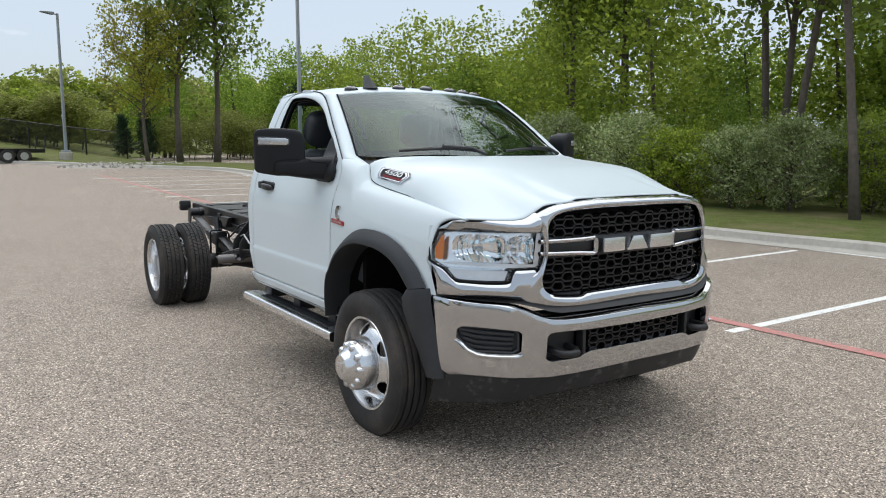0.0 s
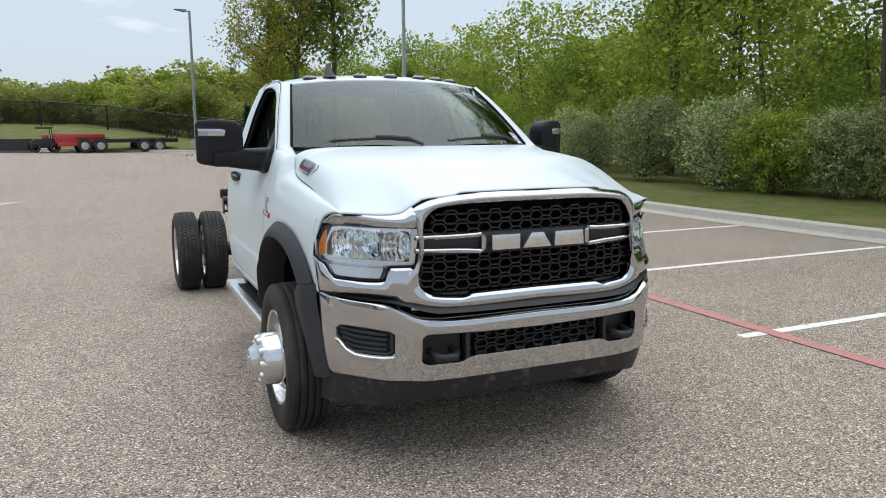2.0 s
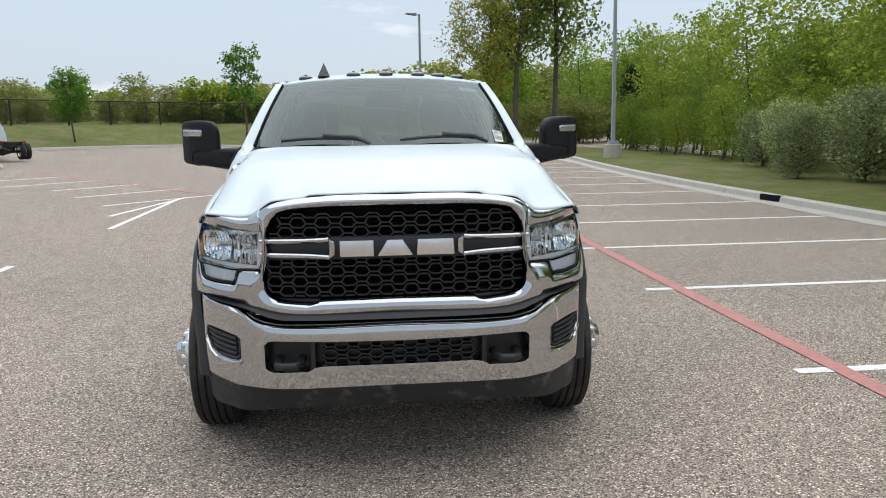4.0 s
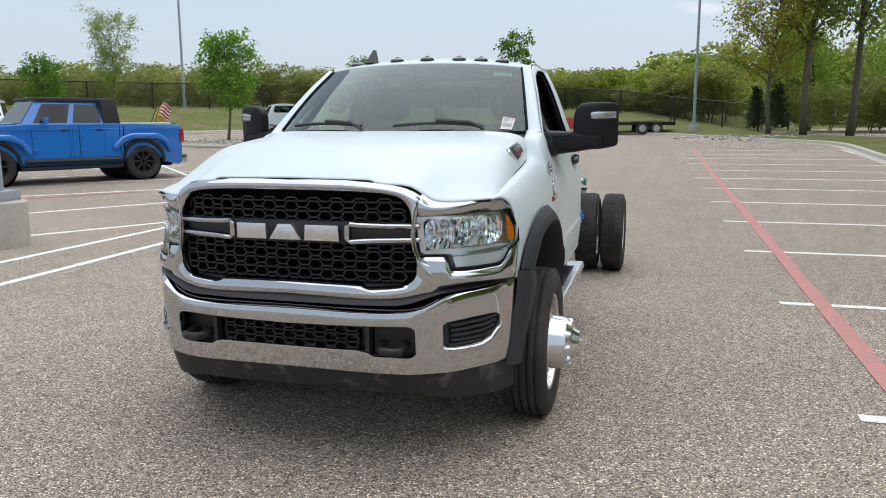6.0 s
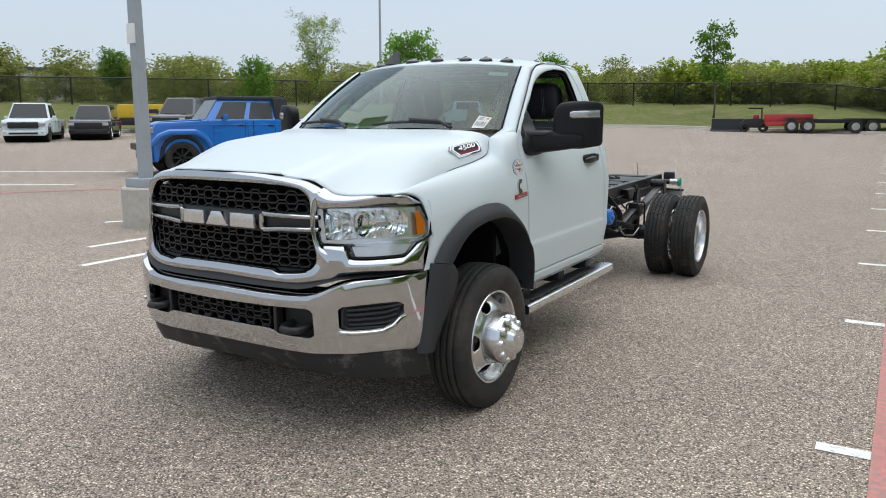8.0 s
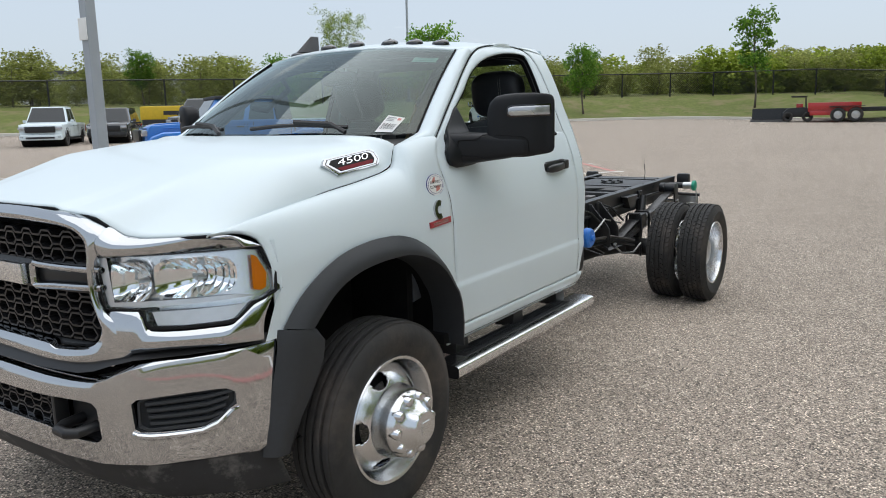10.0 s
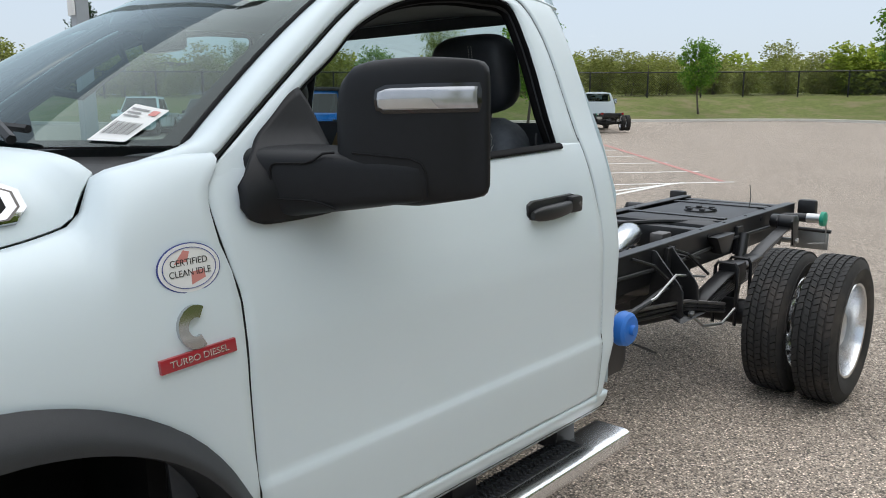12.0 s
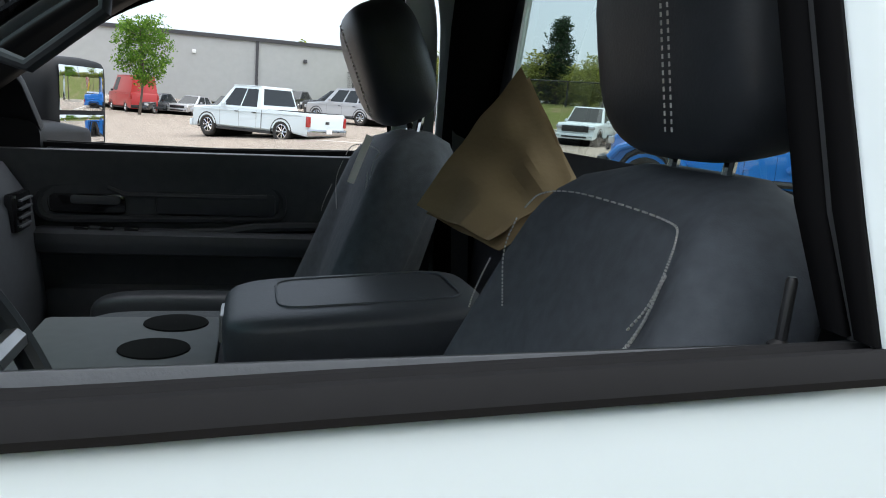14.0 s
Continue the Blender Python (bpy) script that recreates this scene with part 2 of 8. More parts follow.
M_BAG = mat("brown_kraft_paper", (0.30, 0.215, 0.115), 0.85, vary=0.1, scale=12, bump=0.1)
M_PAPER = mat("white_paper", (0.78, 0.78, 0.76), 0.8)
M_INK = mat("black_print", (0.03, 0.03, 0.03), 0.7)
M_BLUE = mat("blue_car_paint", (0.008, 0.16, 0.56), 0.28, coat=1.0, vary=0.02)
M_BLUECAP = mat("blue_plastic_cap", (0.02, 0.16, 0.55), 0.45)
M_GREENCAP = mat("green_plastic_cap", (0.02, 0.32, 0.2), 0.5)
M_GREENTAG = mat("pale_green_sticker", (0.42, 0.62, 0.52), 0.6)
M_DARKCAR = mat("dark_grey_car_paint", (0.03, 0.033, 0.037), 0.25, coat=1.0)
M_SILVERCAR = mat("silver_car_paint", (0.45, 0.45, 0.46), 0.3, 0.4, coat=1.0)
M_REDCAR = mat("red_van_paint", (0.45, 0.02, 0.02), 0.35, coat=0.6)
M_YELLOW = mat("yellow_paint", (0.62, 0.42, 0.02), 0.5, vary=0.1)
M_POLE = mat("grey_painted_steel_pole", (0.33, 0.36, 0.39), 0.45, vary=0.06, scale=6)
M_BARK = mat("grey_bark", (0.115, 0.095, 0.078), 0.95, vary=0.3, scale=10, bump=0.8, bump_scale=25)
M_WALL = mat("pale_panel_wall", (0.40, 0.41, 0.40), 0.8, vary=0.05, scale=2)
M_DKTRIM = mat("dark_roof_trim", (0.05, 0.05, 0.055), 0.6)
M_STONE = mat("pale_river_stone", (0.42, 0.39, 0.34), 0.9, by_island=0.35, vary=0.1)
M_FLAG = mat("flag_cloth", (0.6, 0.55, 0.52), 0.85)
L_OAK = leaf_mat("oak_leaves", (0.20, 0.30, 0.045), (0.40, 0.50, 0.09))
L_COTTON = leaf_mat("cottonwood_leaves", (0.22, 0.30, 0.062), (0.46, 0.54, 0.14))
L_GOLD = leaf_mat("golden_leaves", (0.40, 0.40, 0.05), (0.60, 0.58, 0.10))
L_SILVER = leaf_mat("silvery_shrub_leaves", (0.32, 0.39, 0.155), (0.62, 0.68, 0.40))
L_WOOD = leaf_mat("woodland_leaves", (0.30, 0.39, 0.05), (0.56, 0.64, 0.11))
L_SCRUB = leaf_mat("olive_scrub_leaves", (0.26, 0.29, 0.075), (0.44, 0.46, 0.14))
# spring leaves made paler and yellower: distance haze put into their colour
L_FAR = leaf_mat("far_spring_leaves_hazed", (0.32, 0.355, 0.10), (0.56, 0.58, 0.21))
L_DARK = leaf_mat("spruce_needles", (0.03, 0.06, 0.03), (0.065, 0.11, 0.05))
L_MAPLE = leaf_mat("maple_leaves", (0.11, 0.24, 0.028), (0.26, 0.42, 0.06))
# ---- mesh helpers ----
def make(name, bm, material, smooth=True, edge=35):
    """One mesh object from a bmesh."""
    me = bpy.data.meshes.new(name)
    bmesh.ops.recalc_face_normals(bm, faces=bm.faces)
    bm.to_mesh(me)
    bm.free()
    me.materials.append(material)
    if smooth:
        for p in me.polygons:
            p.use_smooth = True
        me.set_sharp_from_angle(angle=radians(edge))
    return new(name, me)


def part(name, bm, material, parent, label="", smooth=True, solid=0.0, bevel=0.0, edge=35):
    ob = make(name, bm, material, smooth, edge)
    ob.parent = parent
    if solid:
        md = ob.modifiers.new("thickness", "SOLIDIFY")
        md.thickness, md.offset = solid, -1
        if smooth and not bevel:
            md = ob.modifiers.new("flat_faces", "WEIGHTED_NORMAL")
            md.weight, md.keep_sharp = 100, True
    if bevel:
        md = ob.modifiers.new("edges", "BEVEL")
        md.width, md.segments, md.limit_method = bevel, 2, "ANGLE"
    if label:
        tagged(ob, label)
    return ob


def thing(name, label, category, m=None, group="", kind=""):
    ob = new(name)
    ob.empty_display_size = 0.2
    if m is not None:
        ob.matrix_basis = m
    return tagged(ob, label, category, group, kind)


def solo(name, bm, material, label, category, m=None, group="", kind="", smooth=True, solid=0.0, bevel=0.0):
    ob = make(name, bm, material, smooth)
    if m is not None:
        ob.matrix_basis = m
    if bevel:
        md = ob.modifiers.new("edges", "BEVEL")
        md.width, md.segments, md.limit_method = bevel, 2, "ANGLE"
    return tagged(ob, label, category, group, kind)


def bm_grid(fn, nu, nv, bm=None, closed=False):
    """A sheet of quads through fn(u, v), u and v from 0 to 1."""
    bm = bm or bmesh.new()
    rows = [[bm.verts.new(fn(i / nu, j / nv)) for j in range(nv + (0 if closed else 1))] for i in range(nu + 1)]
    n = len(rows[0])
    for i in range(nu):
        for j in range(n if closed else n - 1):
            k = (j + 1) % n
            bm.faces.new((rows[i][j], rows[i + 1][j], rows[i + 1][k], rows[i][k]))
    return bm


def bm_box(c, s, bm=None, bev=0.0, rot=None):
    """A box by centre and size, with rounded edges."""
    bm = bm or bmesh.new()
    m = Matrix.Translation(c) @ (rot.to_4x4() if rot else Matrix.Identity(4)) @ Matrix.Diagonal((*s, 1))
    r = bmesh.ops.create_cube(bm, size=1, matrix=m)
    if bev:
        es = list({e for v in r["verts"] for e in v.link_edges})
        bmesh.ops.bevel(bm, geom=es, offset=bev, segments=2, profile=0.6, affect="EDGES")
    return bm


def bm_prism(poly, axis, a, b, bm=None, bev=0.0):
    """A flat outline (pairs in the two other axes, in order) drawn out along an axis from a to b."""
    bm = bm or bmesh.new()

    def at(p, w):
        return {"x": (w, p[0], p[1]), "y": (p[0], w, p[1]), "z": (p[0], p[1], w)}[axis]
    lo = [bm.verts.new(at(p, a)) for p in poly]
    hi = [bm.verts.new(at(p, b)) for p in poly]
    n = len(poly)
    fs = [bm.faces.new(lo), bm.faces.new(hi[::-1])]
    for i in range(n):
        fs.append(bm.faces.new((lo[i], hi[i], hi[(i + 1) % n], lo[(i + 1) % n])))
    if bev:
        es = [e for f in fs[:2] for e in f.edges]
        bmesh.ops.bevel(bm, geom=es, offset=bev, segments=2, profile=0.6, affect="EDGES")
    return bm


def bm_tube(points, r, bm=None, seg=10, cap=True):
    """A round bar along points; r is one radius or one for each point."""
    bm = bm or bmesh.new()
    pts = [Vector(p) for p in points]
    rs = list(r) if isinstance(r, (list, tuple)) else [r] * len(pts)
    rings = []
    up = None
    for i, p in enumerate(pts):
        d = (pts[min(i + 1, len(pts) - 1)] - pts[max(i - 1, 0)]).normalized()
        if up is None:
            up = d.orthogonal().normalized()
        up = (up - d * up.dot(d)).normalized()
        side = d.cross(up)
        rings.append([bm.verts.new(p + (up * math.cos(2 * math.pi * k / seg) + side * math.sin(2 * math.pi * k / seg)) * rs[i]) for k in range(seg)])
    for a, b in zip(rings, rings[1:]):
        for k in range(seg):
            bm.faces.new((a[k], a[(k + 1) % seg], b[(k + 1) % seg], b[k]))
    if cap:
        bm.faces.new(rings[0][::-1])
        bm.faces.new(rings[-1])
    return bm


def bm_lathe(profile, bm=None, seg=40, axis="x", c=(0, 0, 0), close=False):
    """Pairs (along the axis, radius) turned round the axis."""
    bm = bm or bmesh.new()
    rings = []
    for a, r in profile:
        ring = []
        for k in range(seg):
            t = 2 * math.pi * k / seg
            p = {"x": (a, r * math.cos(t), r * math.sin(t)), "z": (r * math.cos(t), r * math.sin(t), a), "y": (r * math.cos(t), a, r * math.sin(t))}[axis]
            ring.append(bm.verts.new(Vector(p) + Vector(c)))
        rings.append(ring)
    pairs = list(zip(rings, rings[1:])) + ([(rings[-1], rings[0])] if close else [])
    for a, b in pairs:
        for k in range(seg):
            bm.faces.new((a[k], a[(k + 1) % seg], b[(k + 1) % seg], b[k]))
    return bm


def bm_cap(bm, pts):
    bm.faces.new([bm.verts.new(p) for p in pts])
    return bm


def skin(rings, caps=True):
    """A closed skin through rings of equal count."""
    bm = bmesh.new()
    vs = [[bm.verts.new(p) for p in r] for r in rings]
    for a, b in zip(vs, vs[1:]):
        for k in range(len(a)):
            bm.faces.new((a[k], a[(k + 1) % len(a)], b[(k + 1) % len(a)], b[k]))
    if caps:
        bm.faces.new(vs[0])
        bm.faces.new(vs[-1])
    return bm


def oval(n, p):
    out = []
    for k in range(n):
        a = 2 * math.pi * k / n
        c, q = math.cos(a), math.sin(a)
        out.append((math.copysign(abs(c) ** p, c), math.copysign(abs(q) ** p, q)))
    return out


def lerp(a, b, t):
    return a + (b - a) * t


def curve_at(table, v):
    """Smooth value from a table of (key, value) pairs."""
    ks, vs = [k for k, _ in table], [w for _, w in table]
    if v <= ks[0]:
        return vs[0]
    if v >= ks[-1]:
        return vs[-1]
    i = max(j for j in range(len(ks) - 1) if ks[j] <= v)
    h = ks[i + 1] - ks[i]

    def slope(j):
        if j == 0:
            return (vs[1] - vs[0]) / (ks[1] - ks[0])
        if j == len(ks) - 1:
            return (vs[-1] - vs[-2]) / (ks[-1] - ks[-2])
        a, b = (vs[j] - vs[j - 1]) / (ks[j] - ks[j - 1]), (vs[j + 1] - vs[j]) / (ks[j + 1] - ks[j])
        return 0 if a * b <= 0 else 2 * a * b / (a + b)
    t = (v - ks[i]) / h
    m0, m1 = slope(i) * h, slope(i + 1) * h
    return vs[i] * (2 * t**3 - 3 * t**2 + 1) + m0 * (t**3 - 2 * t**2 + t) + vs[i + 1] * (3 * t**2 - 2 * t**3) + m1 * (t**3 - t**2)


def text_mesh(words, size, depth, material, parent, m, name="lettering", align="CENTER", shear=0.0, wide=1.0):
    """Words in the built-in font as one mesh part."""
    cu = bpy.data.curves.new(name, "FONT")
    cu.body, cu.size, cu.extrude, cu.align_x, cu.align_y, cu.shear = words, size, depth, align, "CENTER", shear
    tmp = bpy.data.objects.new("tmp", cu)
    scene.collection.objects.link(tmp)
    dg = bpy.context.evaluated_depsgraph_get()
    dg.update()
    me = bpy.data.meshes.new_from_object(tmp.evaluated_get(dg))
    bpy.data.objects.remove(tmp)
    bpy.data.curves.remove(cu)
    me.transform(m @ Matrix.Diagonal((wide, 1, 1, 1)))
    me.name = name
    me.materials.clear()
    me.materials.append(material)
    ob = new(name, me)
    ob.parent = parent
    return ob
# ---- ground, kerbs, painted lines ----
def rise(x, y):
    """Height of the gently dished car park."""
    def sp(v):
        return math.log1p(math.exp(max(-50, min(50, v))))
    a, b = min(sp(y - 0.5), 60), min(sp(-x - 1), 70)
    low = max(0.0, min(1.0, (7 - y) / 9)) * max(0.0, min(1.0, (-x - 11) / 9))
    return 0.008 * a + 0.0002 * a * a + 0.021 * b * (1 - low * low * (3 - 2 * low))


def steps(stops):
    out = []
    for a, b, n in stops:
        out += [lerp(a, b, i / n) for i in range(n)]
    return out + [stops[-1][1]]


gx = steps([(-1500, -200, 4), (-200, -80, 6), (-80, -10, 28), (-10, 12, 22), (12, 80, 14), (80, 200, 4), (200, 1500, 4)])
gy = steps([(-1500, -200, 4), (-200, -40, 6), (-40, -6, 10), (-6, 20, 26), (20, 64, 22), (64, 200, 6), (200, 1500, 4)])
bm = bmesh.new()
gv = [[bm.verts.new((x, y, rise(x, y))) for y in gy] for x in gx]
for i in range(len(gx) - 1):
    for j in range(len(gy) - 1):
        bm.faces.new((gv[i][j], gv[i + 1][j], gv[i + 1][j + 1], gv[i][j + 1]))
ground = solo("ground", bm, M_ASPHALT, "worn grey-brown asphalt with exposed pale stone chips", "car park", kind="structure")


def line(name, a, b, width, material, label, group, lift=0.004):
    """A painted stripe lying on the asphalt."""
    a, b = Vector(a), Vector(b)
    n = max(1, int((b - a).length / 1.0))
    side = Vector((-(b - a).y, (b - a).x)).normalized() * width / 2
    bm = bmesh.new()
    prev = None
    for i in range(n + 1):
        p = a.lerp(b, i / n)
        row = [bm.verts.new((q.x, q.y, rise(q.x, q.y) + lift)) for q in (p - side, p + side)]
        if prev:
            bm.faces.new((prev[0], prev[1], row[1], row[0]))
        prev = row
    return solo(name, bm, material, label, "road marking", group=group, kind="structure", smooth=False)


for k in range(12):
    y = 0.32 + 2.62 * k
    far = 8.05 if k < 5 else 8.05 + 0.1 * (k - 4)
    line("stall_line", (2.66 + 0.012 * k, y), (far, y - 0.06), 0.1, M_LINE, "worn white parking stall line on asphalt", "stall lines by the kerb")
line("fire_lane_line", (2.72, -14), (3.5, 31.5), 0.135, M_RED, "faded red line painted across the stall ends", "red lines", 0.007)
line("kerb_line", (8.38, 0.0), (8.2, 9.0), 0.1, M_LINE, "worn white line along the kerb", "stall lines by the kerb")
line("kerb_line", (8.2, 9.0), (9.15, 30.0), 0.1, M_LINE, "worn white line along the kerb", "stall lines by the kerb")
for a, b in (((-4.33, 1.2), (-4.25, 5.2)), ((-5.2, 1.9), (-4.95, 6.0)), ((-6.7, 3.2), (-5.0, 6.2)), ((-7.95, 5.6), (-6.36, 8.3)), ((-10.0, 7.2), (-7.4, 10.4)),
             ((-10.93, 9.6), (-8.6, 12.3)), ((-4.15, 8.6), (-4.2, 14.0)), ((-4.7, 10.4), (-4.1, 14.2)), ((-5.4, 12.3), (-3.4, 15.0)), ((-6.6, 14.2), (-4.8, 16.6)), ((-7.8, 16.1), (-6.3, 18.2)),
             ((-9.6, 17.2), (-7.8, 19.8)), ((-11.2, 18.8), (-9.3, 21.4)), ((-13.2, 16.4), (-7.1, 10.2)), ((-12.4, 10.6), (-9.9, 13.7)), ((-14.0, 12.0), (-11.2, 15.3)), ((-16.5, 6.0), (-13.2, 8.6)), ((-15.0, 3.4), (-11.5, 6.0)),
             ((-24.0, -4.0), (-17.0, 1.5)), ((-22.0, -7.0), (-15.0, -1.0)), ((-27.0, 2.0), (-19.0, 8.5))):
    line("stall_line", a, b, 0.1, M_LINE, "worn white angled parking stall line", "angled stall lines")
line("fire_lane_line", (-3.6, 14.9), (-11.0, 23.2), 0.14, M_RED, "faded red line painted across the stall ends", "red lines", 0.007)
line("fire_lane_line", (-11.9, 3.4), (-8.3, 9.0), 0.14, M_RED, "faded red line painted across the stall ends", "red lines", 0.007)

KERB = [(9.6, -60), (9.0, -20), (8.78, 0), (8.5, 3.5), (8.3, 7), (8.38, 11), (8.45, 15), (8.7, 20), (9.1, 25), (9.6, 30), (9.7, 33), (9.2, 35), (7.2, 37.5), (5.0, 40.2), (3.6, 43.0), (2.2, 44.6), (-1.5, 46.6), (-6.0, 47.2),
        (-10.5, 48.2), (-14, 46.6), (-18, 42.5), (-23, 37), (-27, 31), (-31, 24.5), (-36, 20.5), (-44, 15.5), (-60, 9), (-90, 0)]


def out_normals(pts):
    ns = []
    for i in range(len(pts)):
        a, b = Vector(pts[max(i - 1, 0)]), Vector(pts[min(i + 1, len(pts) - 1)])
        d = (b - a).normalized()
        ns.append(Vector((d.y, -d.x)))
    return ns


def fine(pts, step):
    out = []
    for i in range(len(pts) - 1):
        a, b = Vector(pts[i]), Vector(pts[i + 1])
        n = max(1, int((b - a).length / step))
        p0, p3 = Vector(pts[max(i - 1, 0)]), Vector(pts[min(i + 2, len(pts) - 1)])
        for k in range(n):
            t = k / n
            out.append(tuple(0.5 * ((2 * a) + (b - p0) * t + (2 * p0 - 5 * a + 4 * b - p3) * t * t + (3 * a - p0 - 3 * b + p3) * t**3)))
    return out + [pts[-1]]


KF = fine(KERB, 1.0)
KN = out_normals(KF)


def strip(profile, material, name, label, category):
    """A band that follows the kerb; profile: pairs (outwards, height)."""
    bm = bmesh.new()
    prev = None
    for (x, y), n in zip(KF, KN):
        row = []
        for o, z in profile:
            px, py = x + n.x * o, y + n.y * o
            row.append(bm.verts.new((px, py, rise(x, y) + z)))
        if prev:
            for k in range(len(row) - 1):
                bm.faces.new((prev[k], prev[k + 1], row[k + 1], row[k]))
        prev = row
    return solo(name, bm, material, label, category, kind="structure")


strip([(-0.32, 0.006), (-0.02, 0.012), (0.0, 0.03), (0.02, 0.13), (0.05, 0.15), (0.2, 0.155), (0.22, 0.12)], M_CONC, "kerb", "pale weathered concrete kerb and gutter round the car park", "kerb")


def lawn_height(i, o):
    """Lawn: nearly level beside the stalls, a bank along the far sides."""
    x, y = KF[i]
    bank = max(0.0, min(1.0, (5.0 - x) / 9.0)) if y > 30 else (1.0 if x < 0 else 0.0)
    up = curve_at([(0.2, 0.13), (3, 0.55), (7, 1.35), (12, 1.75), (30, 2.2), (90, 4.0), (300, 8.0)], o)
    flat = curve_at([(0.2, 0.13), (2, 0.2), (5, 0.22), (12, 0.1), (30, 0.0), (300, 1.0)], o)
    return lerp(flat, up, bank)


bm = bmesh.new()
offs = [0.2, 0.8, 1.6, 2.6, 4, 5.5, 7, 9, 12, 18, 30, 60, 120, 300]
prev = None
for i, ((x, y), n) in enumerate(zip(KF, KN)):
    # far out the rays fan from the middle of the car park, so that the sheet never folds
    fan = (Vector((x, y)) - Vector((-12.0, 8.0))).normalized()
    row = []
    for o in offs:
        d = n.lerp(fan, min(1.0, o / 8.0)).normalized()
        px, py = x + d.x * o, y + d.y * o
        wob = 0.05 * noise.noise(Vector((px * 0.5, py * 0.5, 0))) if o > 0.5 else 0
        row.append(bm.verts.new((px, py, rise(x, y) + lawn_height(i, o) + wob)))
    if prev:
        for k in range(len(row) - 1):
            bm.faces.new((prev[k], prev[k + 1], row[k + 1], row[k]))
    prev = row
lawn = solo("lawn", bm, M_GRASS, "mown grass verge and bank with bare patches", "grass", kind="structure")
# ---- the white chassis-cab truck: x across (driver's side positive), front towards -y ----
truck = thing("pickup_truck", "white regular-cab chassis truck with chrome front and bare black frame", "truck", pose(0.0066, 0, 0, 0.42, 0, -1.08))
AX_F, AX_R = 0.05, 4.17

SIDE = [(0.42, 0.93), (0.55, 0.965), (0.70, 0.984), (0.80, 0.992), (0.822, 0.9925), (0.842, 0.985), (1.1, 0.985), (1.2, 0.975), (1.30, 0.955), (1.36, 0.940), (1.44, 0.914), (1.50, 0.888), (1.6, 0.850), (1.75, 0.795), (1.88, 0.735), (1.95, 0.692), (1.99, 0.63)]


def side_x(y, z):
    """Half width of the body's flank."""
    tuck = curve_at([(-0.62, 0.072), (-0.45, 0.044), (-0.2, 0.020), (0.1, 0.006), (0.5, 0.0)], y)
    return curve_at(SIDE, z) - tuck


def both(fn):
    for s in (1, -1):
        fn(s)


# hood
HOOD_X = [(-0.65, 0.857), (-0.3, 0.866), (0.0, 0.867), (0.2, 0.860), (0.33, 0.840), (0.39, 0.820)]
HOOD_Z = [(-0.65, 1.238), (-0.4, 1.285), (-0.1, 1.328), (0.15, 1.358), (0.33, 1.388), (0.36, 1.41), (0.385, 1.468), (0.40, 1.478)]
LIP_Y = [(0.0, -0.905), (0.30, -0.888), (0.40, -0.857), (0.53, -0.834), (0.638, -0.782), (0.75, -0.715), (0.857, -0.635)]
LIP_Z = [(0.0, 1.350), (0.36, 1.343), (0.40, 1.328), (0.53, 1.316), (0.575, 1.29), (0.635, 1.249), (0.70, 1.241), (0.857, 1.247)]
HOOD_C = [(-0.92, 1.345), (-0.75, 1.395), (-0.5, 1.44), (-0.2, 1.482), (0.05, 1.508), (0.3, 1.527)]
DOME = [(0, 1.0), (0.3, 0.985), (0.5, 0.955), (0.65, 0.915), (0.78, 0.84), (0.88, 0.71), (0.94, 0.51), (0.975, 0.27), (1, 0)]


def hood_pt(u, v):
    q = 2 * u - 1
    a = abs(q)
    xf = a * 0.857
    yf, yb = curve_at(LIP_Y, xf), 0.395 - 0.15 * (1 - a**2.2)
    y = lerp(yf, yb, v)
    xe = curve_at(HOOD_X, max(-0.65, lerp(-0.65, 0.39, v)))
    ze = curve_at(HOOD_Z, lerp(-0.65, 0.40, v))
    z = ze + (curve_at(HOOD_C, y) - ze) * curve_at(DOME, a)
    k = 1 - (1 - min(1, v / 0.52)) ** 1.6
    return ((1 if q > 0 else -1) * lerp(xf, a * xe, min(1, v * 4)), y, lerp(curve_at(LIP_Z, xf), z, k))


part("hood", bm_grid(hood_pt, 60, 44), M_WHITE, truck, solid=0.012)
# dark lip seal that shows as a line under the hood's front edge
part("hood_seal", bm_tube([(s * x, curve_at(LIP_Y, x) + 0.002, curve_at(LIP_Z, x) - 0.012) for s, x in [(-1, 0.857 - 0.857 * i / 30) for i in range(31)] + [(1, 0.857 * i / 30) for i in range(1, 31)]], 0.0055, seg=6), M_SEAL, truck, "black rubber hood seal")

# fenders
DF = [(0.63, 0.618), (0.82, 0.609), (1.07, 0.602), (1.215, 0.602), (1.29, 0.588), (1.36, 0.575), (1.41, 0.570), (1.445, 0.577), (1.465, 0.592), (1.49, 0.612)]
FEND_BOT = [(-0.65, 0.84), (-0.45, 0.845), (-0.36, 0.94), (-0.28, 1.0), (-0.2, 1.045), (-0.1, 1.08), (0.05, 1.095), (0.15, 1.09), (0.25, 1.075), (0.37, 1.02), (0.48, 0.94), (0.55, 0.85), (0.585, 0.75), (0.60, 0.66), (0.61, 0.60)]
FTOP_Z = [(-0.65, 1.241), (-0.4, 1.281), (-0.1, 1.324), (0.15, 1.354), (0.33, 1.384), (0.36, 1.406), (0.39, 1.47), (0.45, 1.49), (0.52, 1.502), (0.61, 1.507)]
FTOP_X = [(-0.65, 0.860), (-0.3, 0.869), (0.0, 0.870), (0.2, 0.863), (0.33, 0.843), (0.39, 0.823), (0.45, 0.838), (0.52, 0.860), (0.61, 0.885)]


def fender_edge(t):
    """Height along the fender's rounded upper end at the door."""
    return (1 - t)**2 * 1.337 + 2 * t * (1 - t) * 1.492 + t * t * 1.507


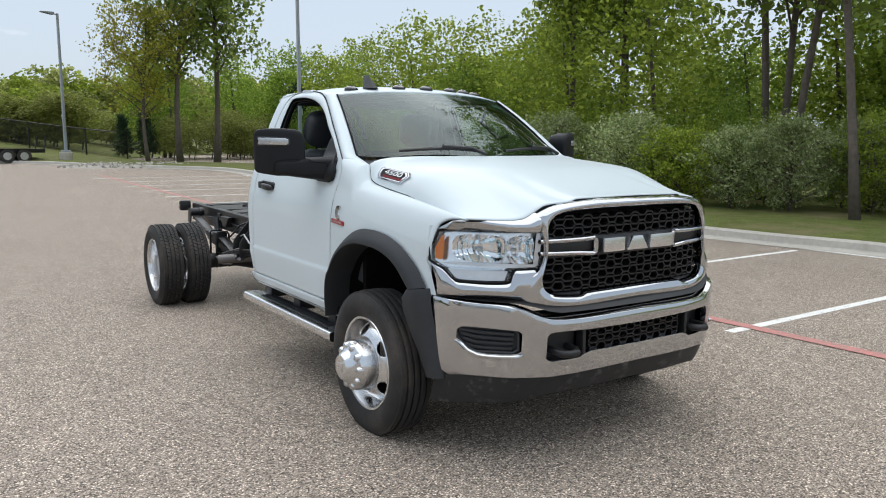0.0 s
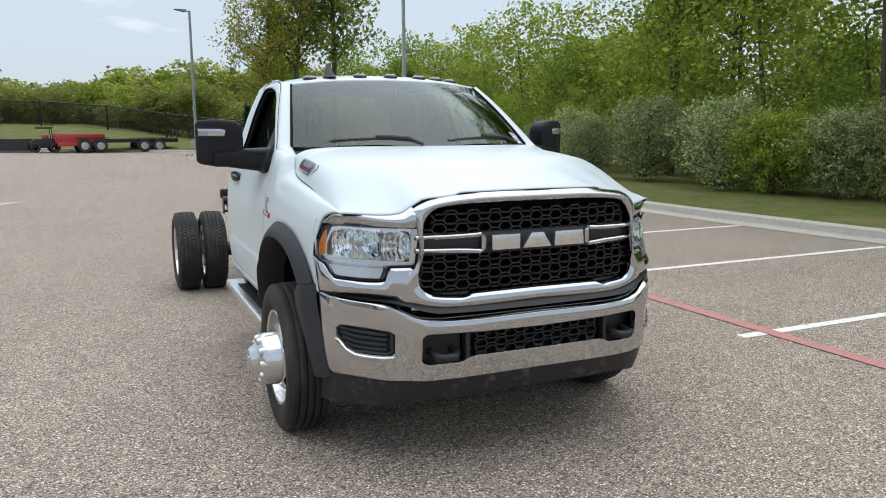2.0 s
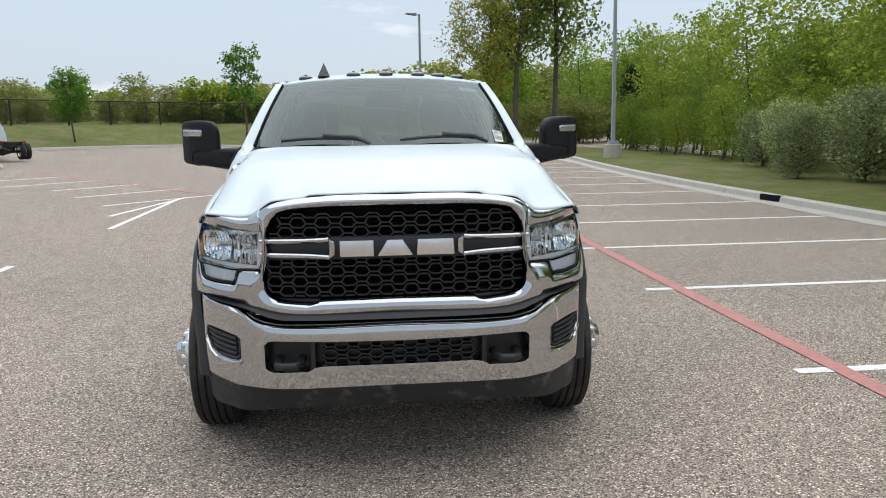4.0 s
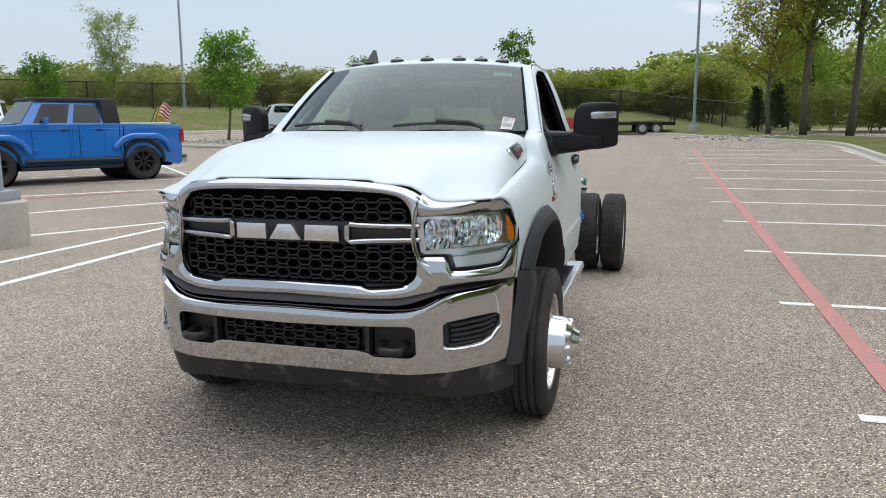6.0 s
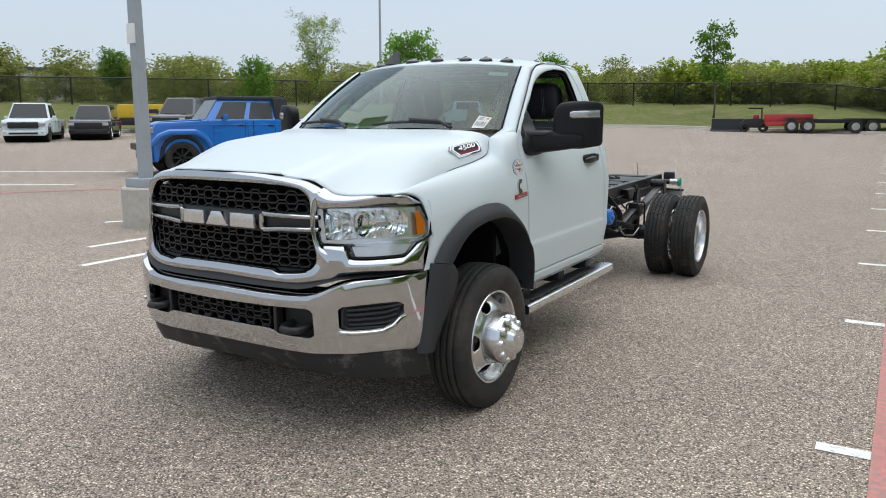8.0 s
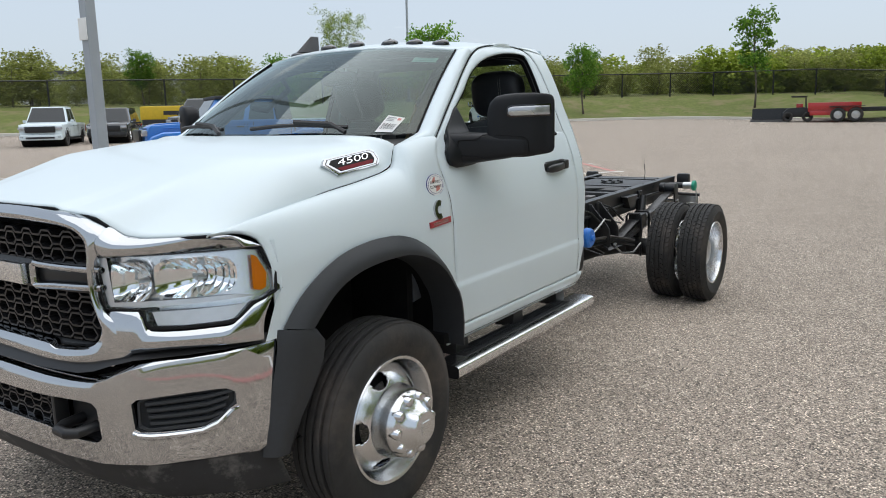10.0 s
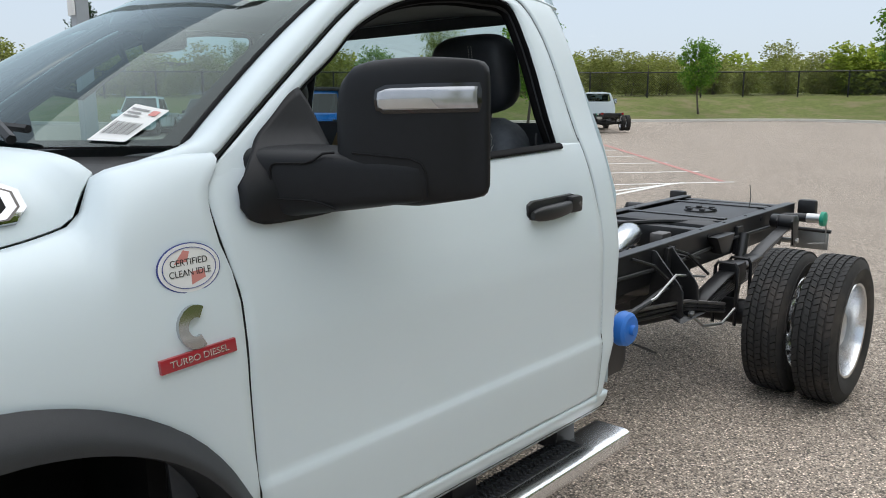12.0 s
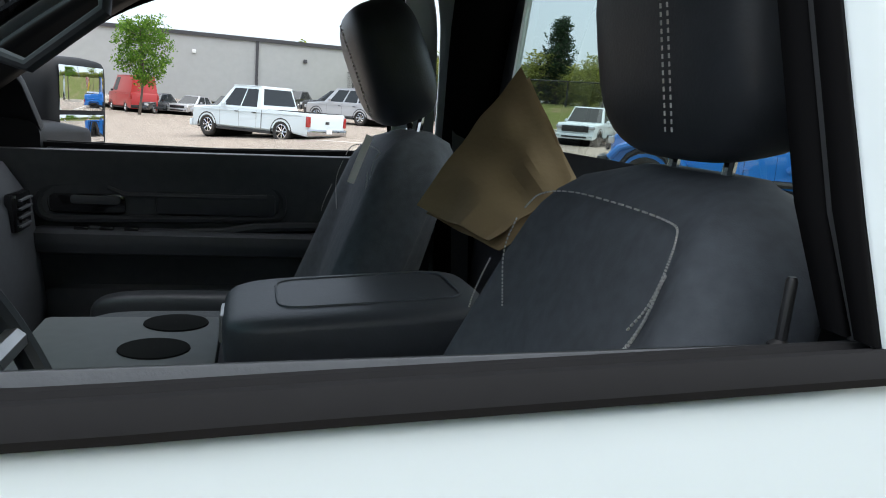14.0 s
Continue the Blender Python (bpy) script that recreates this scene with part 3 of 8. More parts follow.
def fender_pt(s):
    def fn(u, v):
        y = lerp(curve_at([(0.0, -0.452), (0.3, -0.450), (0.5, -0.452), (0.72, -0.475), (0.85, -0.53), (1.0, -0.65)], v), curve_at(DF, lerp(0.6, 1.33, v / 0.55) if v < 0.55 else fender_edge((v - 0.55) / 0.45)) - 0.006, u)
        zb, zt, xt = curve_at(FEND_BOT, y), curve_at(FTOP_Z, y), curve_at(FTOP_X, y)
        zs = max(zb + 0.02, zt - 0.17)
        if v < 0.55:
            z = lerp(zb, zs, v / 0.55)
            return (s * side_x(y, z), y, z)
        t = (v - 0.55) / 0.45
        x0, xc, zc = side_x(y, zs), side_x(y, zs) - 0.025, zt - 0.015
        return (s * ((1 - t)**2 * x0 + 2 * t * (1 - t) * xc + t * t * xt), y, (1 - t)**2 * zs + 2 * t * (1 - t) * zc + t * t * zt)
    return fn


FO = [(-0.436, 0.890), (-0.364, 0.985), (-0.289, 1.036), (-0.21, 1.082), (-0.128, 1.112), (-0.041, 1.126), (0.051, 1.134), (0.15, 1.133), (0.253, 1.114), (0.365, 1.065), (0.485, 0.981), (0.561, 0.87), (0.607, 0.76), (0.632, 0.643), (0.636, 0.555)]
FI = [(-0.333, 0.869), (-0.285, 0.914), (-0.243, 0.962), (-0.17, 1.004), (-0.085, 1.03), (0.005, 1.041), (0.08, 1.046), (0.16, 1.046), (0.24, 1.036), (0.33, 1.010), (0.42, 0.962), (0.50, 0.885), (0.555, 0.78), (0.59, 0.66), (0.595, 0.555)]



def eased(t):
    """Evens out an outline, ends kept."""
    return t[:1] + [tuple(0.2 * a + 0.6 * b + 0.2 * c for a, b, c in zip(*w)) for w in zip(t, t[1:], t[2:])] + t[-1:]


FO, FI = eased(FO), eased(FI)


def along(table, s):
    k = s * (len(table) - 1)
    return (curve_at([(i, p[0]) for i, p in enumerate(table)], k), curve_at([(i, p[1]) for i, p in enumerate(table)], k))


def flare_pt(s):
    def fn(u, v):
        (ya, za), (yb, zb) = along(FO, u), along(FI, u)
        if v < 0.72:
            t = v / 0.72
            y, z = lerp(ya, yb, t), lerp(za, zb, t)
            bulge = 0.012 + 0.042 * math.sin(min(1, t * 1.25) * math.pi / 2)
            x = side_x(ya, za) * (1 - t) + side_x(yb, max(zb, 0.6)) * t + bulge
            return (s * x, y, z)
        t = (v - 0.72) / 0.28
        x = side_x(yb, max(zb, 0.6)) + 0.054
        cy, cz = 0.08, 0.45
        return (s * (x - 0.16 * t - 0.004 * math.sin(t * math.pi)), lerp(yb, lerp(yb, cy, 0.02), t), lerp(zb, lerp(zb, cz, 0.02), t))
    return fn


def front_flare(s):
    """Dark lower end piece between bumper and tyre."""
    bm = bmesh.new()
    back = [(0.868, -0.325), (0.82, -0.295), (0.75, -0.305), (0.66, -0.345), (0.56, -0.40), (0.44, -0.45)]
    rows = []
    for z, yb in back:
        yf = -0.455 - 0.17 * (0.868 - z)
        row = []
        for k in range(7):
            y = lerp(yf, yb, k / 6)
            x = side_x(y, max(z, 0.6)) + 0.05 * math.sin(min(1, k / 3.2) * math.pi / 2) - 0.04 * max(0, 0.62 - z) * 4 * 0.35
            row.append(bm.verts.new((s * x, y, z + 0.02 * (1 - k / 6) * (z > 0.86))))
        row.append(bm.verts.new((s * (side_x(yb, max(z, 0.6)) - 0.10), yb - 0.01, z)))
        rows.append(row)
    for a, b in zip(rows, rows[1:]):
        for k in range(len(a) - 1):
            bm.faces.new((a[k], a[k + 1], b[k + 1], b[k]))
    return bm


def build_side(s):
    part("fender", bm_grid(fender_pt(s), 46, 20), M_WHITE, truck, solid=0.012)
    part("wheel_arch_flare", bm_grid(flare_pt(s), 40, 12), M_FLARE, truck, "dark grey moulded wheel-arch flare")
    part("wheel_arch_flare", front_flare(s), M_FLARE, truck, "dark grey moulded corner piece ahead of the tyre", solid=0.01)
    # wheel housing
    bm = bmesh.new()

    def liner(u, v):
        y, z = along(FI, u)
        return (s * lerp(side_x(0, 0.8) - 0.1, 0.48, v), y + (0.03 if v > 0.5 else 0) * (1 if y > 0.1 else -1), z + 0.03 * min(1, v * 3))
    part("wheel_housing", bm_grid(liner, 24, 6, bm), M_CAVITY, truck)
    # added near-black walls close the gaps and hold the well's shade
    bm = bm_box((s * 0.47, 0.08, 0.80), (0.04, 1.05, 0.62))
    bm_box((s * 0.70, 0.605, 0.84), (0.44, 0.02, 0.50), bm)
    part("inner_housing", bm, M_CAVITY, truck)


both(build_side)

# doors with window frames
WIN_OUT = [(0.612, 1.488), (0.75, 1.592), (0.90, 1.703), (1.06, 1.815), (1.20, 1.895), (1.30, 1.93), (1.45, 1.95), (1.62, 1.957), (1.77, 1.948), (1.855, 1.90), (1.89, 1.80), (1.908, 1.64), (1.922, 1.476)]
WIN_IN = [(0.665, 1.478), (0.76, 1.555), (0.87, 1.64), (0.97, 1.705), (1.08, 1.785), (1.19, 1.838), (1.29, 1.873), (1.45, 1.905), (1.60, 1.919), (1.735, 1.92), (1.79, 1.885), (1.797, 1.70), (1.795, 1.480)]


def surf(s, y, z, out=0.0):
    return (s * (side_x(y, z) + out), y, z)


def build_door(s):
    door = part("door", bm_grid(lambda u, v: surf(s, lerp(curve_at(DF, lerp(0.632, 1.474, v)), lerp(1.945, 1.922, max(0, v - 0.7) / 0.3), u), lerp(0.632, 1.466 + curve_at([(0, 0.02), (0.15, 0.0), (0.19, -0.018), (0.54, -0.018), (0.67, -0.013), (0.86, -0.004), (0.92, 0.015), (1, 0.016)], u), v)), 50, 84), M_WHITE, truck,
                "closed white front door with black handle", solid=0.02)
    n = 36

    def fr(u, v):
        a, b = along(WIN_OUT, u), along(WIN_IN, u)
        y, z = lerp(a[0], b[0], v), lerp(a[1], b[1], v)
        return surf(s, y, z, 0.006 * math.sin(v * math.pi) * min(1, max(0, (z - 1.49) / 0.1)))
    part("window_frame", bm_grid(fr, n, 5), M_WHITE, door, solid=0.012)
    # black seal round the glass, and the glass
    ring = [along(WIN_IN, i / n) for i in range(n + 1)]

    def sl(k0, k1, d0, d1):
        def fn(u, v):
            y, z = along(WIN_IN, u)
            back = max(0.0, min(1.0, (u - 0.74) / 0.08))
            w = lerp(k0, k1, v) * max(0.0, min(1.0, (z - 1.47) / 0.06)) * lerp(1, 0.4, back)
            return surf(s, lerp(y, 1.27, w), lerp(z, 1.66, w * 1.3), lerp(d0, d1, v) * lerp(1, 0.75, back))
        return fn
    part("window_seal", bm_grid(sl(0.0, 0.035, -0.004, -0.024), n, 2), M_INNERSEAL, door, "black rubber window channel", solid=0.008)
    part("window_run", bm_grid(sl(0.035, 0.05, -0.022, -0.022), n, 1), M_RUN, door, "dark grey rubber glass run", solid=0.012)
    part("inner_frame", bm_grid(sl(0.03, 0.062, -0.034, -0.06), n, 2), M_INNERSEAL, door, "black inner window frame", solid=0.008)
    bm = bmesh.new()
    prev = None
    for i in range(23):
        y = lerp(0.74, 1.806, i / 22)
        dz = curve_at([(0.6, -0.027), (1.29, -0.026), (1.47, -0.020), (1.75, -0.010), (1.81, -0.008)], y)
        row = [bm.verts.new(surf(s, y, z + dz, o)) for z, o in ((1.470, 0.002), (1.472, 0.008), (1.477, 0.011), (1.484, 0.010), (1.489, 0.004), (1.488, -0.005), (1.480, -0.010), (1.479, -0.018), (1.486, -0.022), (1.486, -0.028), (1.474, -0.032))]
        if prev:
            for k in range(10):
                bm.faces.new((prev[k], prev[k + 1], row[k + 1], row[k]))
        prev = row
    part("belt_moulding", bm, M_SEAL, door, "black belt moulding below the window")
    part("frame_foot", bm_grid(lambda u, v: surf(s, lerp(0.60, 0.70, u), lerp(1.42, min(1.506, 1.486 + 0.7 * max(0, lerp(0.60, 0.70, u) - 0.612)), v), lerp(-0.004, 0.0025, v)), 10, 8), M_WHITE, door)
    # handle: dish, rounded grip; dark shut lines round the door
    dish = [(1.556, 1.284), (1.566, 1.270), (1.58, 1.264), (1.79, 1.272), (1.815, 1.284), (1.818, 1.306), (1.806, 1.322), (1.788, 1.327), (1.585, 1.322), (1.562, 1.312)]
    h = part("door_handle", bm_prism(dish, "x", s * 0.94, s * 0.963, bev=0.004), M_BLACKPL, door, "black door handle")
    grip_r = [0.012, 0.019, 0.0215, 0.022, 0.022, 0.0215, 0.021, 0.020, 0.018]
    part("grip", skin([[(s * (0.975 + 0.010 * math.sin(math.pi * k / 8) + 0.7 * r * c), 1.564 + 0.0235 * k, 1.282 + 0.0012 * k + r * q) for c, q in oval(16, 0.7)] for k, r in enumerate(grip_r)]), M_BLACKPL, h, edge=60)
    part("end_cap", bm_box((s * 0.970, 1.785, 1.297), (0.032, 0.060, 0.052), bev=0.011), M_BLACKPL, h)
    part("lock_cylinder", bm_lathe([(0.0, 0.0085), (s * 0.002, 0.0075), (s * 0.002, 0.0005)], seg=14, axis="x", c=(s * 0.986, 1.798, 1.296)), M_DARKSTEEL, h)
    part("shut_line", bm_tube([surf(s, curve_at(DF, z) - 0.003, z, -0.004) for z in [0.64 + 0.85 * k / 34 for k in range(35)]], 0.0035, seg=6), M_SEAL, door)
    part("shut_line", bm_tube([surf(s, lerp(1.949, 1.926, max(0, z - 1.2) / 0.28), z, -0.003) for z in [0.64 + 0.85 * k / 20 for k in range(21)]], 0.002, seg=6), M_SEAL, door)
    part("shut_line", bm_tube([surf(s, y - 0.004, z + 0.004, -0.002) for y, z in [along(WIN_OUT, k / 60) for k in range(61)]], 0.0032, seg=6), M_SEAL, door)
    # rocker below the door
    part("rocker_panel", bm_grid(lambda u, v: surf(s, lerp(0.605, 2.02, u), lerp(0.535, 0.624, v), -0.035 * (1 - v) ** 2), 20, 5), M_WHITE, truck, solid=0.02)
    # rear cab corner
    part("cab_corner", bm_grid(lambda u, v: corner(s, u, v), 12, 34), M_WHITE, truck, solid=0.015)


def corner(s, u, v):
    z = lerp(0.60, 1.965, v)
    ye = curve_at([(0.6, 1.949), (1.3, 1.946), (1.48, 1.928), (1.65, 1.914), (1.8, 1.897), (1.9, 1.87), (1.965, 1.80)], z)
    yb = curve_at([(0.6, 2.03), (0.7, 2.045), (0.85, 2.08), (1.2, 2.10), (1.5, 2.095), (1.9, 2.075), (1.965, 2.05)], z)
    r = 0.07
    if u < 0.55:
        return surf(s, lerp(ye, yb - r, u / 0.55), z)
    t = (u - 0.55) / 0.45 * math.pi / 2
    x = side_x(1.9, z)
    return (s * (x - r + r * math.cos(t)), yb - r + r * math.sin(t), z)


both(build_door)

# windscreen and its pillars
def ws_pt(u, v):
    q = 2 * u - 1
    a = abs(q)
    lo = Vector((q * 0.80, 0.255 + 0.335 * a**3.2, 1.515 + 0.003 * a**2))
    hi = Vector((q * 0.665, 1.02 + 0.11 * a**2.4, 1.948 - 0.032 * a**2.5))
    p = lo.lerp(hi, v)
    p.z += 0.02 * math.sin(math.pi * v)
    return p


part("windscreen", bm_grid(ws_pt, 30, 14), M_WSGLASS, truck, "tinted windscreen with reflections of sky and trees").visible_shadow = False
bm = bmesh.new()
for a, b, c, d in ((0, 1, 0.0, 0.035), (0, 1, 0.955, 1.0)):
    bm_grid(lambda u, v: Vector(ws_pt(u, lerp(c, d, v))) + Vector((0, 0.004, -0.004)), 30, 2, bm)
for a, b in ((0.0, 0.022), (0.978, 1.0)):
    bm_grid(lambda u, v: Vector(ws_pt(lerp(a, b, u), v)) + Vector((0, 0.004, -0.004)), 2, 14, bm)
part("windscreen_border", bm, M_GLOSSBLACK, truck, "black ceramic border of the windscreen")


def pillar(s):
    def fn(u, v):
        u = lerp(-0.2, 1.0, u)
        y, z = along(WIN_OUT, 0.335 * max(0, u))
        w, d = Vector(ws_pt(1.0 if s > 0 else 0.0, max(0, u))), Vector(surf(s, y - 0.008, z + 0.006))
        if u < 0:
            t = -u / 0.2
            w = w.lerp(Vector((s * 0.815, 0.392, 1.468)), t)
            d = d.lerp(Vector((s * 0.823, 0.398, 1.468)), t)
        p = w.lerp(d, v)
        bow = (0.02 if u > 0 else 0.02 + 0.1 * u) * math.sin(math.pi * v)
        return (p.x + s * bow, p.y, p.z + bow)
    part("windscreen_pillar", bm_grid(fn, 32, 8), M_WHITE, truck, solid=0.012)

    bm = bmesh.new()
    tube = [Vector(ws_pt(1.0 if s > 0 else 0.0, i / 14)) + Vector((s * 0.004, -0.002, 0.003)) for i in range(15)]
    part("windscreen_trim", bm_tube(tube, 0.006, bm, seg=6), M_SEAL, truck)


both(pillar)


def roof_pt(u, v):
    q = 2 * u - 1
    a = abs(q)
    f = Vector(ws_pt(u, 1.0)) + Vector((0, 0.006, 0.006))
    b = Vector((q * 0.655, 2.075 - 0.06 * a**4, 1.985 - 0.045 * a**4))
    p = f.lerp(b, v)
    swell = math.sin(math.pi * min(1, v * 1.02)) ** 0.6
    p.z += 0.045 * swell * (1 - 0.55 * a**3)
    p.x += (1 if q > 0 else -1) * 0.012 * a**3 * swell
    return p


part("roof", bm_grid(roof_pt, 40, 24), M_WHITE, truck, solid=0.015)


def rail(s):
    def fn(u, v):
        a = Vector(roof_pt(1.0 if s > 0 else 0.0, u))
        y, z = along(WIN_OUT, 0.335 + 0.40 * u)
        if u > 0.8:
            y = lerp(y, 2.05, (u - 0.8) / 0.2)
        d = Vector(surf(s, y, z + 0.006))
        p = a.lerp(d, v)
        return p + Vector((s * 0.008, 0, 0.008)) * math.sin(math.pi * v)
    part("roof_rail", bm_grid(fn, 24, 5), M_WHITE, truck, solid=0.01)


both(rail)

# back wall with its window
bm = bmesh.new()
outer = [(-0.93, 0.62), (0.93, 0.62), (0.94, 1.3), (0.87, 1.5), (0.66, 1.96), (-0.66, 1.96), (-0.87, 1.5), (-0.94, 1.3)]
inner = [(-0.6, 1.50), (0.6, 1.50), (0.70, 1.54), (0.70, 1.62), (0.62, 1.90), (-0.62, 1.90), (-0.70, 1.62), (-0.70, 1.54)]
bv = []
for w in (2.075, 2.095):
    bv.append(([bm.verts.new((x, w, z)) for x, z in outer], [bm.verts.new((x, w, z)) for x, z in inner]))
for i in range(8):
    j = (i + 1) % 8
    for o, n in bv:
        bm.faces.new((o[i], o[j], n[j], n[i]))
    bm.faces.new((bv[0][1][i], bv[0][1][j], bv[1][1][j], bv[1][1][i]))
part("back_wall", bm, M_WHITE, truck, smooth=False)
part("rear_window", bm_cap(bmesh.new(), [(x, 2.082, z) for x, z in inner]), M_SIDEGLASS, truck, "tinted rear window glass").visible_shadow = False
# ---- truck front: grille, lamps, bumper ----
FRONT = [(0.0, -0.915), (0.3, -0.908), (0.45, -0.89), (0.55, -0.868), (0.62, -0.84), (0.7, -0.79), (0.8, -0.695), (0.88, -0.585), (0.93, -0.49), (0.955, -0.43)]


def fy(x, z=1.0):
    return curve_at(FRONT, abs(x)) + max(0, z - 1.15) * 0.12 + (z - 1.0) * 0.4 * max(0.0, min(1.0, (abs(x) - 0.6) / 0.3))


G_IN = [(0.0, 1.281), (0.22, 1.280), (0.40, 1.274), (0.485, 1.262), (0.535, 1.225), (0.554, 1.17), (0.563, 1.08), (0.574, 0.99), (0.570, 0.94), (0.548, 0.902), (0.49, 0.880), (0.36, 0.874), (0.32, 0.888), (0.0, 0.892)]
G_OUT = [(0.0, 1.338), (0.25, 1.336), (0.37, 1.328), (0.53, 1.302), (0.60, 1.246), (0.585, 1.19), (0.577, 1.10), (0.60, 1.008), (0.655, 0.965), (0.685, 0.92), (0.668, 0.858), (0.55, 0.814), (0.38, 0.800), (0.0, 0.812)]
bm = bmesh.new()


def surround(u, v):
    s, t = (1, u * 2) if u < 0.5 else (-1, 2 - u * 2)
    a, b = along(G_OUT, t), along(G_IN, t)
    if v < 0.01 and t < 0.4:
        return (s * a[0], max(curve_at(LIP_Y, a[0]) + 0.012, fy(*a) + 0.012), max(a[1], curve_at(LIP_Z, a[0]) - 0.016))
    v = max(0, (v - 1 / 9) * 9 / 8)
    x, z = lerp(a[0], b[0], v), lerp(a[1], b[1], v)
    return (s * x, fy(x, z) - 0.012 - 0.022 * math.sin(math.pi * min(1, v * 1.05)) + (0.03 if v > 0.99 else 0), z)


bm = bm_grid(surround, 120, 9)
bmesh.ops.remove_doubles(bm, verts=bm.verts, dist=0.0004)
grille = part("grille", bm, M_CHROME, truck, "black honeycomb grille in a chrome surround", solid=0.015)


def inside_grille(x, z, grow=0.0):
    x = abs(x)
    if not 0.882 - grow < z < 1.28 + grow:
        return False
    lim = curve_at([(0.88, 0.49), (0.902, 0.548), (0.94, 0.572), (1.0, 0.574), (1.08, 0.563), (1.17, 0.554), (1.225, 0.535), (1.262, 0.485), (1.28, 0.3)], z)
    return x < lim + grow


def honeycomb(test, w, h, wall, yf, depth, x0, x1, z0, z1):
    """Long six-sided cells standing side by side; each wall a deep thin bar."""
    bm = bmesh.new()
    seen = set()
    nx, nz = int((x1 - x0) / w) + 2, int((z1 - z0) / h) + 2
    for j in range(nz):
        for i in range(nx):
            cx, cz = x0 + i * w + (w / 2 if j % 2 else 0), z0 + j * h
            pts = [(cx - w * 0.18, cz + h * 0.62), (cx + w * 0.18, cz + h * 0.62), (cx + w * 0.33, cz), (cx + w * 0.18, cz - h * 0.38), (cx - w * 0.18, cz - h * 0.38), (cx - w * 0.33, cz)]
            pts += []
            segs = [(pts[k], pts[(k + 1) % 6]) for k in range(6)] + [(pts[2], (cx + w * 0.67, cz))]
            for a, b in segs:
                key = (round((a[0] + b[0]) * 200), round((a[1] + b[1]) * 200))
                if key in seen or not (test(*a) and test(*b)):
                    continue
                seen.add(key)
                d = Vector((b[0] - a[0], b[1] - a[1]))
                nrm = Vector((-d.y, d.x)).normalized() * wall / 2
                vs = []
                for (px, pz) in (a, b):
                    y = yf(px)
                    for sg in (1, -1):
                        for dy, k in ((0.004, 0.55), (depth, 1.0)):
                            vs.append(bm.verts.new((px + sg * nrm.x * k, y + dy, pz + sg * nrm.y * k)))
                A, B = vs[:4], vs[4:]
                for q in ((A[0], B[0], B[2], A[2]), (A[0], A[1], B[1], B[0]), (A[2], B[2], B[3], A[3]), (A[0], A[2], A[3], A[1]), (B[0], B[1], B[3], B[2])):
                    bm.faces.new(q)
    return bm


part("honeycomb_mesh", honeycomb(inside_grille, 0.108, 0.043, 0.013, lambda x: fy(x) + 0.012, 0.045, -0.64, 0.64, 0.87, 1.32), M_GRILLE, grille, "black plastic honeycomb mesh", smooth=False)
# near-black sheet behind the cells; its colour stands in for shade there
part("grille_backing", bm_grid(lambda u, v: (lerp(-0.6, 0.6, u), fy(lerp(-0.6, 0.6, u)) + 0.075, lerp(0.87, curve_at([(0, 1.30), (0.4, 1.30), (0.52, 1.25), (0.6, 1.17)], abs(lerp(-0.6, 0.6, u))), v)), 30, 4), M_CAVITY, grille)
# cross bar: dark band, chrome loops at both ends, plain chrome blocks where the maker's name stands
part("centre_band", bm_grid(lambda u, v: (lerp(-0.585, 0.585, u), fy(lerp(-0.585, 0.585, u)) + 0.008, lerp(1.058, 1.152, v)), 24, 2), M_GRILLE, grille, solid=0.02)
for s in (1, -1):
    def loop(u, v):
        t = u * 12
        pts = [(0.592, 1.082), (0.40, 1.078), (0.315, 1.072), (0.292, 1.07), (0.28, 1.08), (0.278, 1.11), (0.28, 1.138), (0.292, 1.148), (0.315, 1.146), (0.40, 1.143), (0.592, 1.140)]
        x, z = along(pts, u)
        r = 0.0115 if abs(u - 0.5) > 0.12 else 0.014
        a = 2 * math.pi * v
        return (s * (x + (r * math.cos(a) if abs(u - 0.5) < 0.2 else 0)), fy(x) - 0.006 + 0.012 * math.sin(a), z + (r * math.cos(a) if abs(u - 0.5) >= 0.2 else 0))
    part("cross_bar", bm_grid(loop, 48, 10, closed=True), M_CHROME, grille, "chrome cross-bar loop")
bx = -0.245
for k, (w, poly) in enumerate(((0.145, [(0, 0), (0.145, 0), (0.145, 0.07), (0, 0.07)]),
                               (0.155, [(0, 0), (0.155, 0), (0.11, 0.07), (0.045, 0.07)]),
                               (0.165, [(0, 0), (0.165, 0), (0.16, 0.07), (0.005, 0.07)]))):
    bm = bm_prism([(bx + px, 1.073 + pz) for px, pz in poly], "y", -0.940, -0.900, bev=0.004)
    part("emblem_block", bm, M_STEEL, grille, "plain chrome block")
    bx += w + 0.015

# head lamps
H_OUT = [(0.562, 1.188), (0.72, 1.186), (0.88, 1.184), (0.905, 1.176), (0.938, 1.09), (0.945, 1.03), (0.93, 1.008), (0.915, 0.998), (0.90, 0.955), (0.885, 0.945), (0.80, 0.944), (0.722, 0.948), (0.706, 0.965), (0.70, 1.0), (0.69, 1.008), (0.592, 1.012), (0.575, 1.10)]


